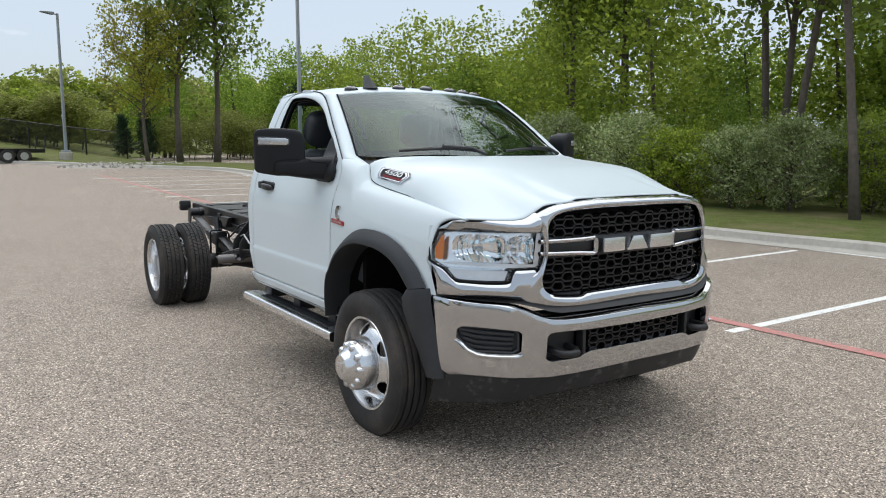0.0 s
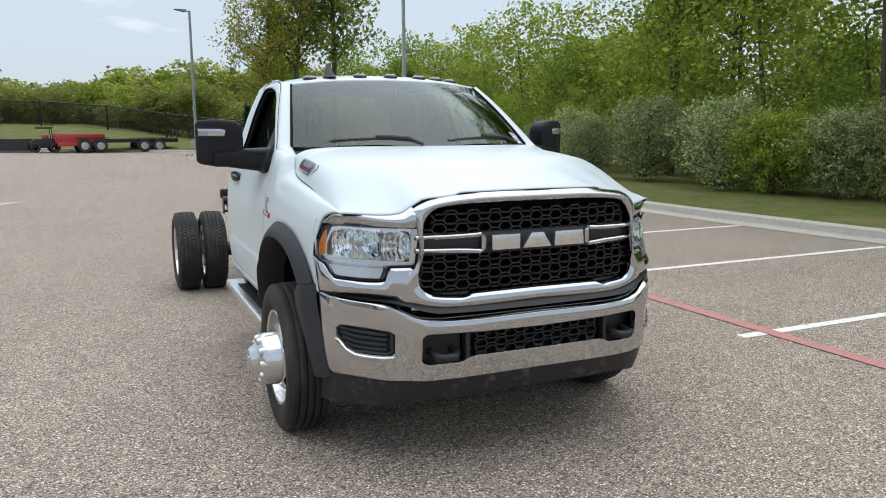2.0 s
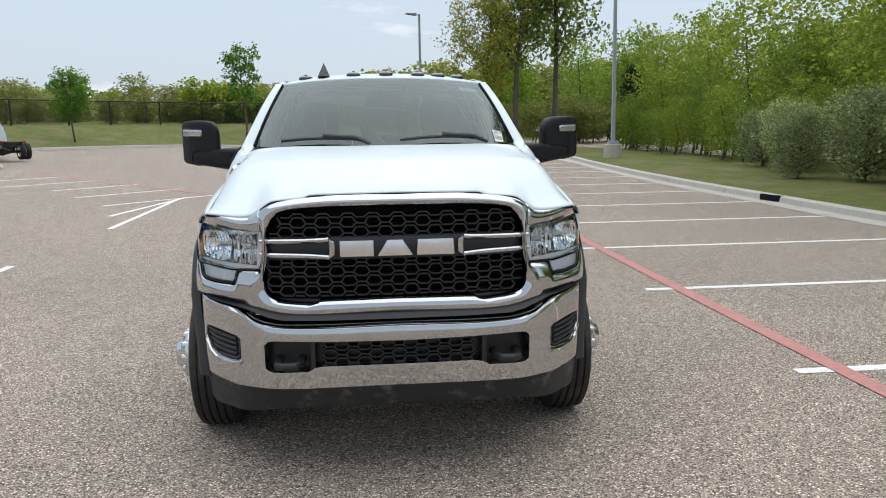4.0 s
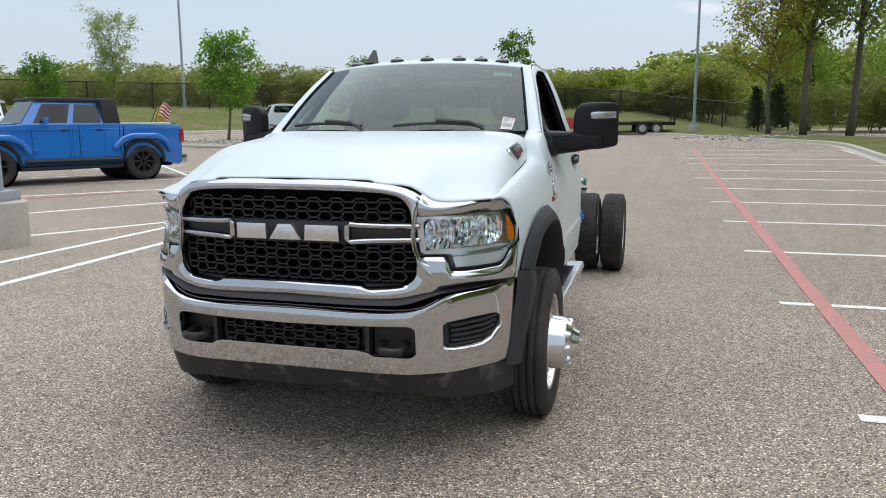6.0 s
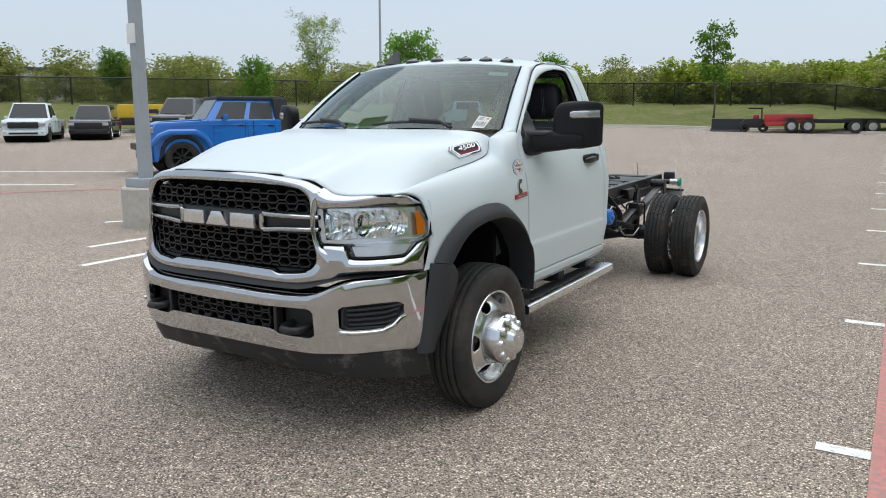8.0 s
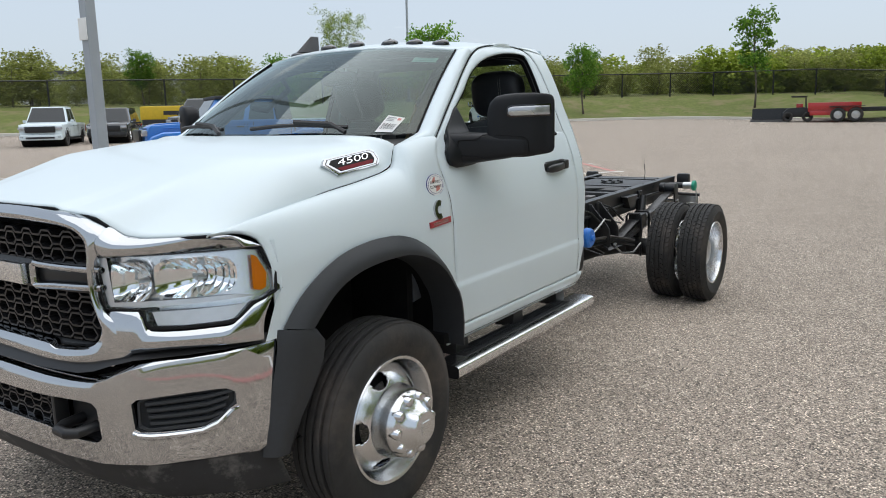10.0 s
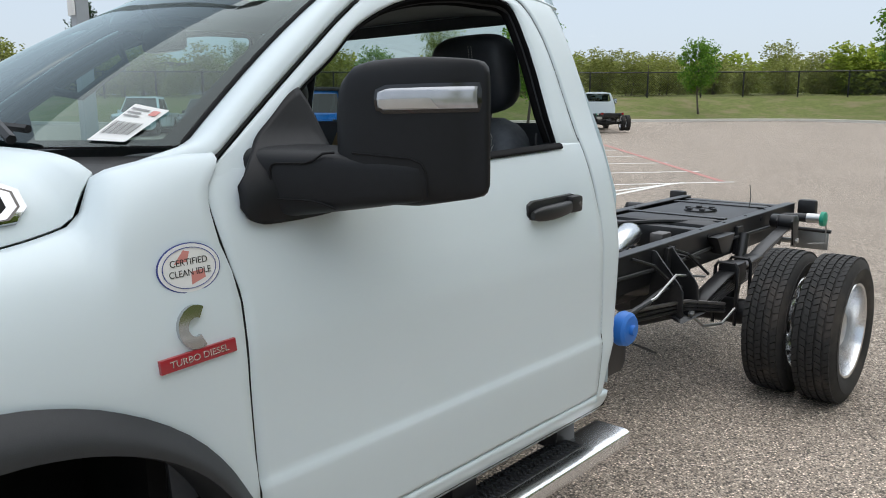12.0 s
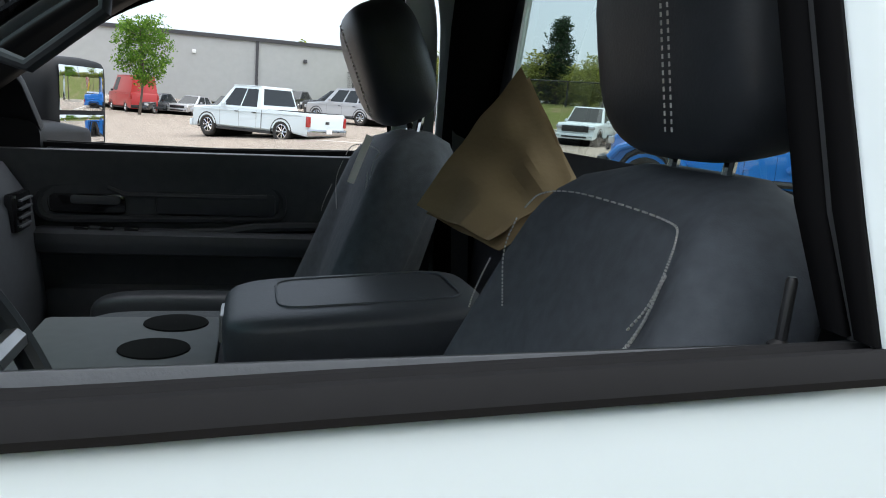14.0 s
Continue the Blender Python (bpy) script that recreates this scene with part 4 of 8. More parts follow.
def patch(s, outline, dy, n=14, depth=0.0, bm=None):
    """A curved plate on the front face: strips between the outline's lower and upper edge."""
    bm = bm or bmesh.new()
    xs = [p[0] for p in outline]
    x0, x1 = min(xs) + 1e-4, max(xs) - 1e-4
    cols = []
    for i in range(n + 1):
        x = lerp(x0, x1, i / n)
        zs = []
        for (xa, za), (xb, zb) in zip(outline, outline[1:] + outline[:1]):
            if (xa - x) * (xb - x) <= 0 and xa != xb:
                zs.append(za + (zb - za) * (x - xa) / (xb - xa))
        lo, hi = min(zs), max(zs)
        cols.append([bm.verts.new((s * x, fy(x, z) + dy, z)) for z in (lerp(lo, hi, k / 4) for k in range(5))])
    for a, b in zip(cols, cols[1:]):
        for k in range(4):
            bm.faces.new((a[k], b[k], b[k + 1], a[k + 1]))
    return bm


def bowl(s, cx, cz, rx, rz, dy, deep):
    """A fluted reflector bowl with a squarish mouth."""
    def fn(u, v):
        a = 2 * math.pi * v
        r = 1 - u
        c, q = math.cos(a), math.sin(a)
        x, z = cx + rx * r * math.copysign(abs(c) ** 0.6, c), cz + rz * r * math.copysign(abs(q) ** 0.6, q)
        return (s * x, fy(x) + dy + deep * (1 - r**2) + 0.0035 * math.cos(x * 330), z)
    return bm_grid(fn, 14, 72, closed=True)


def head_lamp(s):
    lamp = part("headlight", patch(s, H_OUT, 0.055, 24), M_LAMPCASE, truck, "clear-lens headlight with amber corner")
    # rim that ties lens and housing
    ring = H_OUT + H_OUT[:1]
    pts = [(lerp(a[0], b[0], k / 5), lerp(a[1], b[1], k / 5)) for a, b in zip(ring, ring[1:]) for k in range(5)] + ring[:1]
    bm = bmesh.new()
    prev = None
    for x, z in pts:
        row = [bm.verts.new((s * x, fy(x, z) + d, z)) for d in (-0.012, 0.06)]
        if prev:
            bm.faces.new((prev[0], prev[1], row[1], row[0]))
        prev = row
    part("lamp_rim", bm, M_CHROME, lamp)
    part("lamp_seal", bm_tube([(s * x, fy(x, z) - 0.006, z) for x, z in pts], 0.006, seg=6), M_SEAL, lamp)
    part("lens", patch(s, H_OUT, -0.012, 24), M_CLEAR, lamp, "clear plastic lens").visible_shadow = False
    part("reflector_bowl", bowl(s, 0.808, 1.105, 0.082, 0.066, 0.004, 0.07), M_LAMPBACK, lamp)
    part("reflector_bowl", bowl(s, 0.664, 1.10, 0.056, 0.066, 0.004, 0.065), M_LAMPBACK, lamp)
    for cx in (0.805, 0.672):
        part("bulb_cap", bm_lathe([(-0.005, 0.001), (-0.003, 0.008), (0.03, 0.010)], seg=14, axis="y", c=(s * cx, fy(cx) + 0.03, 1.098)), M_DULLSTEEL, lamp)
    part("divider", patch(s, [(0.572, 1.180), (0.598, 1.180), (0.612, 1.03), (0.590, 1.022)], 0.006, 6), M_WHITELENS, lamp)
    part("divider", patch(s, [(0.722, 1.165), (0.73, 1.165), (0.735, 1.035), (0.725, 1.035)], 0.012, 6), M_DULLSTEEL, lamp)
    part("daylight_strip", patch(s, [(0.60, 1.032), (0.70, 1.034), (0.88, 1.034), (0.915, 1.022), (0.70, 1.014), (0.60, 1.018)], 0.002, 10), M_WHITELENS, lamp)
    part("side_marker", patch(s, [(0.893, 1.158), (0.903, 1.150), (0.925, 1.092), (0.929, 1.045), (0.922, 1.036), (0.910, 1.042), (0.904, 1.085)], -0.004, 10), M_AMBER, lamp, "amber side marker lens")
    part("lens_bead", bm_tube([(s * x, fy(x, z) - 0.014, z) for x, z in ((0.594, 1.016), (0.69, 1.012), (0.72, 1.006), (0.90, 1.006), (0.93, 1.014))], 0.004, seg=6), M_CLEAR, lamp)
    part("lower_lamp", patch(s, [(0.712, 0.998), (0.90, 0.998), (0.896, 0.965), (0.88, 0.952), (0.79, 0.950), (0.722, 0.953)], 0.008, 12), M_WHITELENS, lamp)
    # chrome above and below the lamp
    def over(u, v):
        x = lerp(0.585, 0.914, u)
        end = max(0, (u - 0.9) / 0.1) ** 2
        top = lerp(curve_at(LIP_Z, min(x, 0.857)) - 0.012, 1.192, end)
        yb = curve_at(LIP_Y, min(x, 0.857)) + 0.012 + max(0, x - 0.857) * 1.35
        yf = fy(x, 1.19) - 0.004
        a = v * math.pi / 2
        return (s * x, lerp(yf, yb, 1 - math.cos(a)) - 0.02 * math.sin(a * 2), lerp(1.184, top, math.sin(a)))
    part("lamp_chrome_strip", bm_grid(over, 30, 8), M_CHROME, truck, "chrome strip above the headlight", solid=0.008)

    def under(u, v):
        x = lerp(0.605, 0.945, u)
        lo = curve_at([(0.60, 0.845), (0.70, 0.872), (0.80, 0.880), (0.945, 0.872)], x)
        hi = curve_at([(0.60, 1.008), (0.69, 1.004), (0.70, 0.995), (0.708, 0.96), (0.722, 0.944), (0.80, 0.940), (0.885, 0.941), (0.90, 0.951), (0.915, 0.994), (0.945, 1.026)], x)
        z = lerp(lo, hi, v)
        return (s * x, fy(x, z) - 0.01 - 0.02 * math.sin(math.pi * v), z)
    part("lamp_chrome_strip", bm_grid(under, 28, 6), M_CHROME, truck, "chrome trim below the headlight", solid=0.01)

    def corner_pt(u, v):
        z = lerp(0.86, 1.20, v)
        x0 = curve_at([(0.86, 0.944), (1.0, 0.946), (1.03, 0.950), (1.09, 0.943), (1.176, 0.912), (1.2, 0.90)], z)
        x1 = side_x(-0.43, z) - 0.001
        return (s * lerp(x0, x1, u), lerp(fy(x0, z) + 0.003, -0.43, u), z)
    part("fender_corner", bm_grid(corner_pt, 6, 20), M_WHITE, truck)



both(head_lamp)
# dark step between grille and bumper
part("bumper_top_step", bm_grid(lambda u, v: (lerp(-0.94, 0.94, u), fy(lerp(-0.94, 0.94, u)) + lerp(0.03, -0.045, v), lerp(0.885, 0.80, v) + curve_at([(0, 0), (0.5, 0), (0.7, 0.05), (0.94, 0.06)], abs(lerp(-0.94, 0.94, u))) * v), 30, 3), M_BLACKPL, truck, "black scuffed plastic step above the bumper")

# chrome bumper with its openings
BUMP = [(0.0, -0.985), (0.3, -0.975), (0.5, -0.945), (0.57, -0.930), (0.70, -0.868), (0.80, -0.745), (0.85, -0.68), (0.89, -0.62), (0.92, -0.54), (0.945, -0.42)]
BX = [0, 0.12, 0.24, 0.33, 0.37, 0.40, 0.48, 0.55, 0.57, 0.585, 0.62, 0.66, 0.695, 0.71, 0.74, 0.77, 0.80, 0.83, 0.86, 0.88, 0.893, 0.91, 0.93, 0.945]
LOW_Z = [(0.0, 0.600), (0.34, 0.598), (0.37, 0.590), (0.40, 0.573), (0.56, 0.567), (0.585, 0.585), (0.62, 0.60), (0.69, 0.625), (0.71, 0.611), (0.80, 0.600), (0.83, 0.602), (0.86, 0.620), (0.893, 0.665), (0.945, 0.67)]
HIGH_Z = [(0.0, 0.708), (0.55, 0.712), (0.57, 0.708), (0.585, 0.692), (0.62, 0.71), (0.69, 0.708), (0.71, 0.724), (0.86, 0.727), (0.88, 0.724), (0.893, 0.708), (0.945, 0.72)]


def bump_pt(x, j):
    """Point of the bumper's skin; j counts the rows from the lower lip (0) to the top edge (10)."""
    a = abs(x)
    zb = curve_at([(0, 0.490), (0.6, 0.478), (0.8, 0.47), (0.945, 0.462)], a)
    zt = curve_at([(0, 0.792), (0.45, 0.786), (0.52, 0.787), (0.60, 0.803), (0.70, 0.845), (0.80, 0.860), (0.945, 0.865)], a)
    zl, zh = curve_at(LOW_Z, a), curve_at(HIGH_Z, a)
    z = (zb, lerp(zb, zl, 0.12), lerp(zb, zl, 0.5), zl - 0.012, zl, lerp(zl, zh, 0.5), zh, zh + 0.012, lerp(zh, zt, 0.55), zt - 0.02, zt)[j]
    k = (z - zb) / (zt - zb)
    roll = 0.045 * (j == 10) + 0.006 * (j == 9) + 0.03 * (j == 0)
    return (x, curve_at(BUMP, a) + roll + 0.025 * (1 - k) - 0.008 * math.sin(math.pi * k), z)


bm = bmesh.new()
xs = [-x for x in BX[:0:-1]] + BX
vg = {(i, j): bm.verts.new(bump_pt(x, j)) for i, x in enumerate(xs) for j in range(11)}
for i in range(len(xs) - 1):
    mid_x = abs(xs[i] + xs[i + 1]) / 2
    for j in range(10):
        if not (j in (4, 5) and (mid_x < 0.585 or 0.695 < mid_x < 0.893)):
            bm.faces.new((vg[i, j], vg[i + 1, j], vg[i + 1, j + 1], vg[i, j + 1]))
bumper = part("front_bumper", bm, M_CHROME, truck, "chrome front bumper with tow hooks and lower mesh", solid=0.03, bevel=0.006, edge=50)
# near-black sheet puts the shade inside the bumper openings into colour
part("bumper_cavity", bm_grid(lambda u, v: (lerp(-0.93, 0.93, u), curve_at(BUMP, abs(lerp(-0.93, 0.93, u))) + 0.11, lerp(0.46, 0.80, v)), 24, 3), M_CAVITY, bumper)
part("lower_mesh", honeycomb(lambda x, z: abs(x) < 0.36 and 0.585 < z < 0.72, 0.1, 0.036, 0.011, lambda x: curve_at(BUMP, abs(x)) + 0.03, 0.035, -0.4, 0.4, 0.57, 0.74), M_GRILLE, bumper, "black honeycomb mesh", smooth=False)
part("lower_mesh_panel", bm_grid(lambda u, v: (lerp(-0.37, 0.37, u), curve_at(BUMP, abs(lerp(-0.37, 0.37, u))) + 0.07, lerp(0.56, 0.73, v)), 12, 2), M_GRILLE, bumper)
for s in (1, -1):
    part("tow_hook_bezel", bm_box((s * 0.375, -0.93, 0.645), (0.022, 0.05, 0.14), bev=0.008), M_BLACKPL, bumper)
    part("tow_hook", bm_tube([(s * 0.425, -0.87, 0.618), (s * 0.43, -0.955, 0.614), (s * 0.45, -0.985, 0.612), (s * 0.50, -0.985, 0.610), (s * 0.525, -0.965, 0.610), (s * 0.53, -0.87, 0.614)], 0.019, seg=12), M_BLACKPL, bumper, "black tow hook")
    part("hook_plate", bm_grid(lambda u, v: (s * lerp(0.385, 0.59, u), curve_at(BUMP, lerp(0.385, 0.59, u)) + 0.075, lerp(0.55, 0.72, v)), 6, 2), M_BLACKPL, bumper)
    fog = part("fog_blank", bm_grid(lambda u, v: (s * lerp(0.68, 0.905, u), curve_at(BUMP, lerp(0.68, 0.905, u)) + 0.05, lerp(0.585, 0.74, v)), 12, 4), M_FLARE, bumper, "grey ribbed blanking plate")
    for k in range(4):
        part("rib", bm_tube([(s * x, curve_at(BUMP, x) + 0.036 - 0.004 * k, lerp(curve_at(LOW_Z, x), 0.727, 0.2 + 0.2 * k)) for x in (0.715, 0.74, 0.77, 0.80, 0.83, 0.855 + 0.008 * k)], 0.009, seg=6), M_FLARE, fog)
    part("fog_rim", bm_tube([(s * x, curve_at(BUMP, x) + 0.02, z) for x, z in ((0.70, 0.63), (0.702, 0.71), (0.72, 0.722), (0.80, 0.725), (0.875, 0.724), (0.888, 0.71), (0.885, 0.67), (0.86, 0.628), (0.83, 0.607), (0.72, 0.614), (0.70, 0.63))], 0.006, seg=6), M_FLARE, fog)
    part("chrome_lip", bm_tube([(s * x, curve_at(BUMP, x) + 0.004, curve_at(LOW_Z, x) - 0.014) for x in (0.69, 0.705, 0.73, 0.76, 0.80, 0.83, 0.86, 0.885, 0.897)], [0.006, 0.010, 0.011, 0.011, 0.011, 0.011, 0.011, 0.009, 0.004], seg=8), M_CHROME, fog)
# lower valance
def valance(u, v):
    x = lerp(-0.925, 0.925, u)
    a = abs(x)
    zt, zb = 0.50, curve_at([(0, 0.385), (0.5, 0.372), (0.75, 0.335), (0.945, 0.305)], a)
    return (x, curve_at(BUMP, a) + 0.045 + 0.06 * v**1.5 - 0.0 * a, lerp(zt, zb, v))


part("lower_valance", bm_grid(valance, 40, 6), M_SCUFF, truck, "black scraped plastic lower valance", solid=0.008)
# ---- wheels ----
TYRE_R, RIM_R = 0.402, 0.255


def tyre_profile(w, R, r):
    h = w / 2
    return [(-h * 0.62, r - 0.012), (-h * 0.80, r + 0.004), (-h * 0.97, r + 0.045), (-h, r + 0.085), (-h * 0.97, R - 0.05), (-h * 0.90, R - 0.022), (-h * 0.78, R - 0.004), (-h * 0.5, R), (0, R + 0.002), (h * 0.5, R),
            (h * 0.78, R - 0.004), (h * 0.90, R - 0.022), (h * 0.97, R - 0.05), (h, r + 0.085), (h * 0.97, r + 0.045), (h * 0.80, r + 0.004), (h * 0.62, r - 0.012)]


def bm_tyre(w, R, r, blocks=False):
    """Tyre carcass; a road tyre has its ribs and grooves in the same skin."""
    if blocks:
        return bm_lathe(tyre_profile(w, R - 0.012, r), seg=72, axis="x")
    side = tyre_profile(w, R, r)
    prof = side[:6]
    for k in range(5):
        a0 = -w * 0.43 + k * w * 0.86 / 5 + 0.004
        a1 = a0 + w * 0.86 / 5 - 0.009
        top = R - (0.005 if k in (0, 4) else 0.0)
        prof += [(a0, R - 0.014), (a0 + 0.001, top - 0.001), (a0 + 0.003, top), (a1 - 0.003, top), (a1 - 0.001, top - 0.001), (a1, R - 0.014)]
    return bm_lathe(prof + side[-6:], seg=72, axis="x")


def bm_tread(w, R):
    """Tread blocks in five staggered rows."""
    bm = bmesh.new()
    ribs, n = 5, 64
    for k in range(ribs):
        a0 = -w * 0.42 + k * w * 0.84 / ribs + 0.004
        a1 = a0 + w * 0.84 / ribs - 0.011
        for j in range(n):
            t0 = 2 * math.pi * (j + 0.25 * (k % 2)) / n
            t1 = t0 + 2 * math.pi / n * 0.86
            sk = 0.03 * (1 if k % 2 else -1)
            top = R - (0.004 if k in (0, ribs - 1) else 0.0)
            vs = [bm.verts.new((a, rr * math.cos(t), rr * math.sin(t))) for rr in (R - 0.016, top) for a, t in ((a0, t0), (a1, t0 + sk), (a1, t1 + sk), (a0, t1))]
            for q in ((4, 5, 6, 7), (0, 1, 5, 4), (1, 2, 6, 5), (2, 3, 7, 6), (3, 0, 4, 7)):
                bm.faces.new([vs[i] for i in q])
    return bm


def bm_disc(profile, holes, h_r, h_a, h_b, seg=80):
    """A pressed wheel disc: rings from profile, with oval hand holes left open."""
    bm = bmesh.new()
    n = 5 * (len(profile) - 1)
    profile = [along(profile, i / n) for i in range(n + 1)]
    rings = [[bm.verts.new((a, r * math.cos(2 * math.pi * k / seg), r * math.sin(2 * math.pi * k / seg))) for k in range(seg)] for a, r in profile]
    for (pa, ra), (pb, rb), A, B in zip(profile, profile[1:], rings, rings[1:]):
        for k in range(seg):
            t = 2 * math.pi * (k + 0.5) / seg
            rm = (ra + rb) / 2
            open_here = False
            for h in range(holes):
                th = 2 * math.pi * (h + 0.5) / holes
                d = (t - th + math.pi) % (2 * math.pi) - math.pi
                if ((rm - h_r) / h_b) ** 2 + (d * rm / h_a) ** 2 < 1:
                    open_here = True
            if not open_here:
                bm.faces.new((A[k], A[(k + 1) % seg], B[(k + 1) % seg], B[k]))
    return bm


def front_wheel(s):
    w = thing_part("front_wheel", (s * 0.953, AX_F, TYRE_R - 0.003), s, "front wheel with steel disc and chrome hub cover")
    part("tyre", bm_tyre(0.222, TYRE_R, RIM_R), M_RUBBER, w, "worn black ribbed tyre")
    rim = part("rim", bm_lathe([(0.088, 0.262), (0.094, 0.258), (0.09, 0.246), (0.055, 0.238), (0.0, 0.232), (-0.05, 0.226), (-0.09, 0.25)], seg=72, axis="x"), M_STEEL, w, "polished aluminium rim")
    prof = [(-0.01, 0.232), (0.012, 0.226), (0.032, 0.216), (0.046, 0.206), (0.056, 0.196), (0.066, 0.184), (0.075, 0.172), (0.082, 0.160), (0.088, 0.148), (0.092, 0.136), (0.093, 0.09)]
    part("wheel_disc", bm_disc(prof, 5, 0.190, 0.043, 0.034, 180), M_STEEL, w, "pressed aluminium disc with oval hand holes", solid=0.008)
    hub = part("hub_cover", bm_lathe([(0.086, 0.150), (0.10, 0.148), (0.112, 0.144), (0.152, 0.139), (0.175, 0.133), (0.186, 0.122), (0.19, 0.108), (0.205, 0.094), (0.214, 0.082), (0.236, 0.07), (0.242, 0.062), (0.243, 0.0005)], seg=48, axis="x"), M_HUB, w, "chrome hub cover with lug-nut bosses")
    for k in range(10):
        t = 2 * math.pi * k / 10
        part("lug_cap", bm_lathe([(0.12, 0.030), (0.17, 0.026), (0.196, 0.0215), (0.205, 0.016), (0.208, 0.009), (0.208, 0.0005)], seg=16, axis="x", c=(-0.004, 0.110 * math.cos(t), 0.110 * math.sin(t))), M_HUB, hub)
    part("centre_mark", bm_box((0.244, 0, 0), (0.006, 0.05, 0.05), bev=0.002), M_STEEL, hub)
    part("brake_drum", bm_lathe([(-0.10, 0.18), (0.02, 0.18), (0.03, 0.15)], seg=32, axis="x"), M_CAVITY, w)
    return w


def thing_part(name, loc, s, label):
    """A wheel group under the truck: an Empty that carries its meshes; outward is +x before the flip."""
    ob = new(name)
    ob.empty_display_size = 0.1
    ob.parent = truck
    ob.matrix_basis = Matrix.Translation(loc) @ (Matrix.Rotation(math.pi, 4, "Z") if s < 0 else Matrix.Identity(4))
    return tagged(ob, label)


both(front_wheel)


def rear_wheels(s):
    for x, outer in ((1.122, True), (0.862, False)):
        w = thing_part("rear_wheel", (s * x, AX_R, TYRE_R - 0.003), s, "dual rear wheel with block-tread tyre")
        part("tyre", bm_tyre(0.225, TYRE_R, RIM_R, True), M_RUBBER, w, "black block-tread tyre")
        tagged(part("tread", bm_tread(0.225, TYRE_R), M_RUBBER, w, smooth=False), kind="stuff")
        part("rim", bm_lathe([(0.09, 0.262), (0.096, 0.258), (0.092, 0.246), (0.06, 0.238), (0.0, 0.232), (-0.06, 0.228), (-0.092, 0.246), (-0.096, 0.258), (-0.09, 0.262)], seg=64, axis="x"), M_STEEL, w, "polished aluminium rim")
        sg = -1 if outer else 1
        prof = [(sg * a, r) for a, r in ((0.02, 0.232), (0.045, 0.222), (0.062, 0.208), (0.075, 0.19), (0.085, 0.172), (0.09, 0.152), (0.092, 0.135), (0.093, 0.105))]
        part("wheel_disc", bm_disc(prof, 5, 0.186, 0.043, 0.03, 160), M_STEEL, w, solid=0.008)
        if outer:
            hub = part("axle_hub", bm_lathe([(-0.09, 0.12), (-0.02, 0.112), (0.03, 0.104), (0.04, 0.09), (0.044, 0.0005)], seg=36, axis="x"), M_DULLSTEEL, w)
            for k in range(10):
                t = 2 * math.pi * k / 10
                part("lug_nut", bm_lathe([(-0.09, 0.019), (-0.055, 0.017), (-0.05, 0.0005)], seg=6, axis="x", c=(0, 0.132 * math.cos(t), 0.132 * math.sin(t))), M_STEEL, hub)


both(rear_wheels)

# ---- chassis ----
def rail_bm(s):
    bm = bmesh.new()
    prof = [(0.0, 0.0), (0.0, 0.2), (-0.07, 0.2), (-0.07, 0.19), (-0.008, 0.19), (-0.008, 0.01), (-0.07, 0.01), (-0.07, 0.0)]
    prev = None
    for y, z in ((0.6, 0.58), (1.9, 0.635), (2.3, 0.655), (3.0, 0.668), (4.0, 0.680), (5.0, 0.690), (5.58, 0.695)):
        row = [bm.verts.new((s * (0.43 + a), y, z + b)) for a, b in prof]
        if prev:
            for k in range(8):
                bm.faces.new((prev[k], prev[(k + 1) % 8], row[(k + 1) % 8], row[k]))
        else:
            bm.faces.new(row)
        prev = row
    bm.faces.new(prev)
    return bm


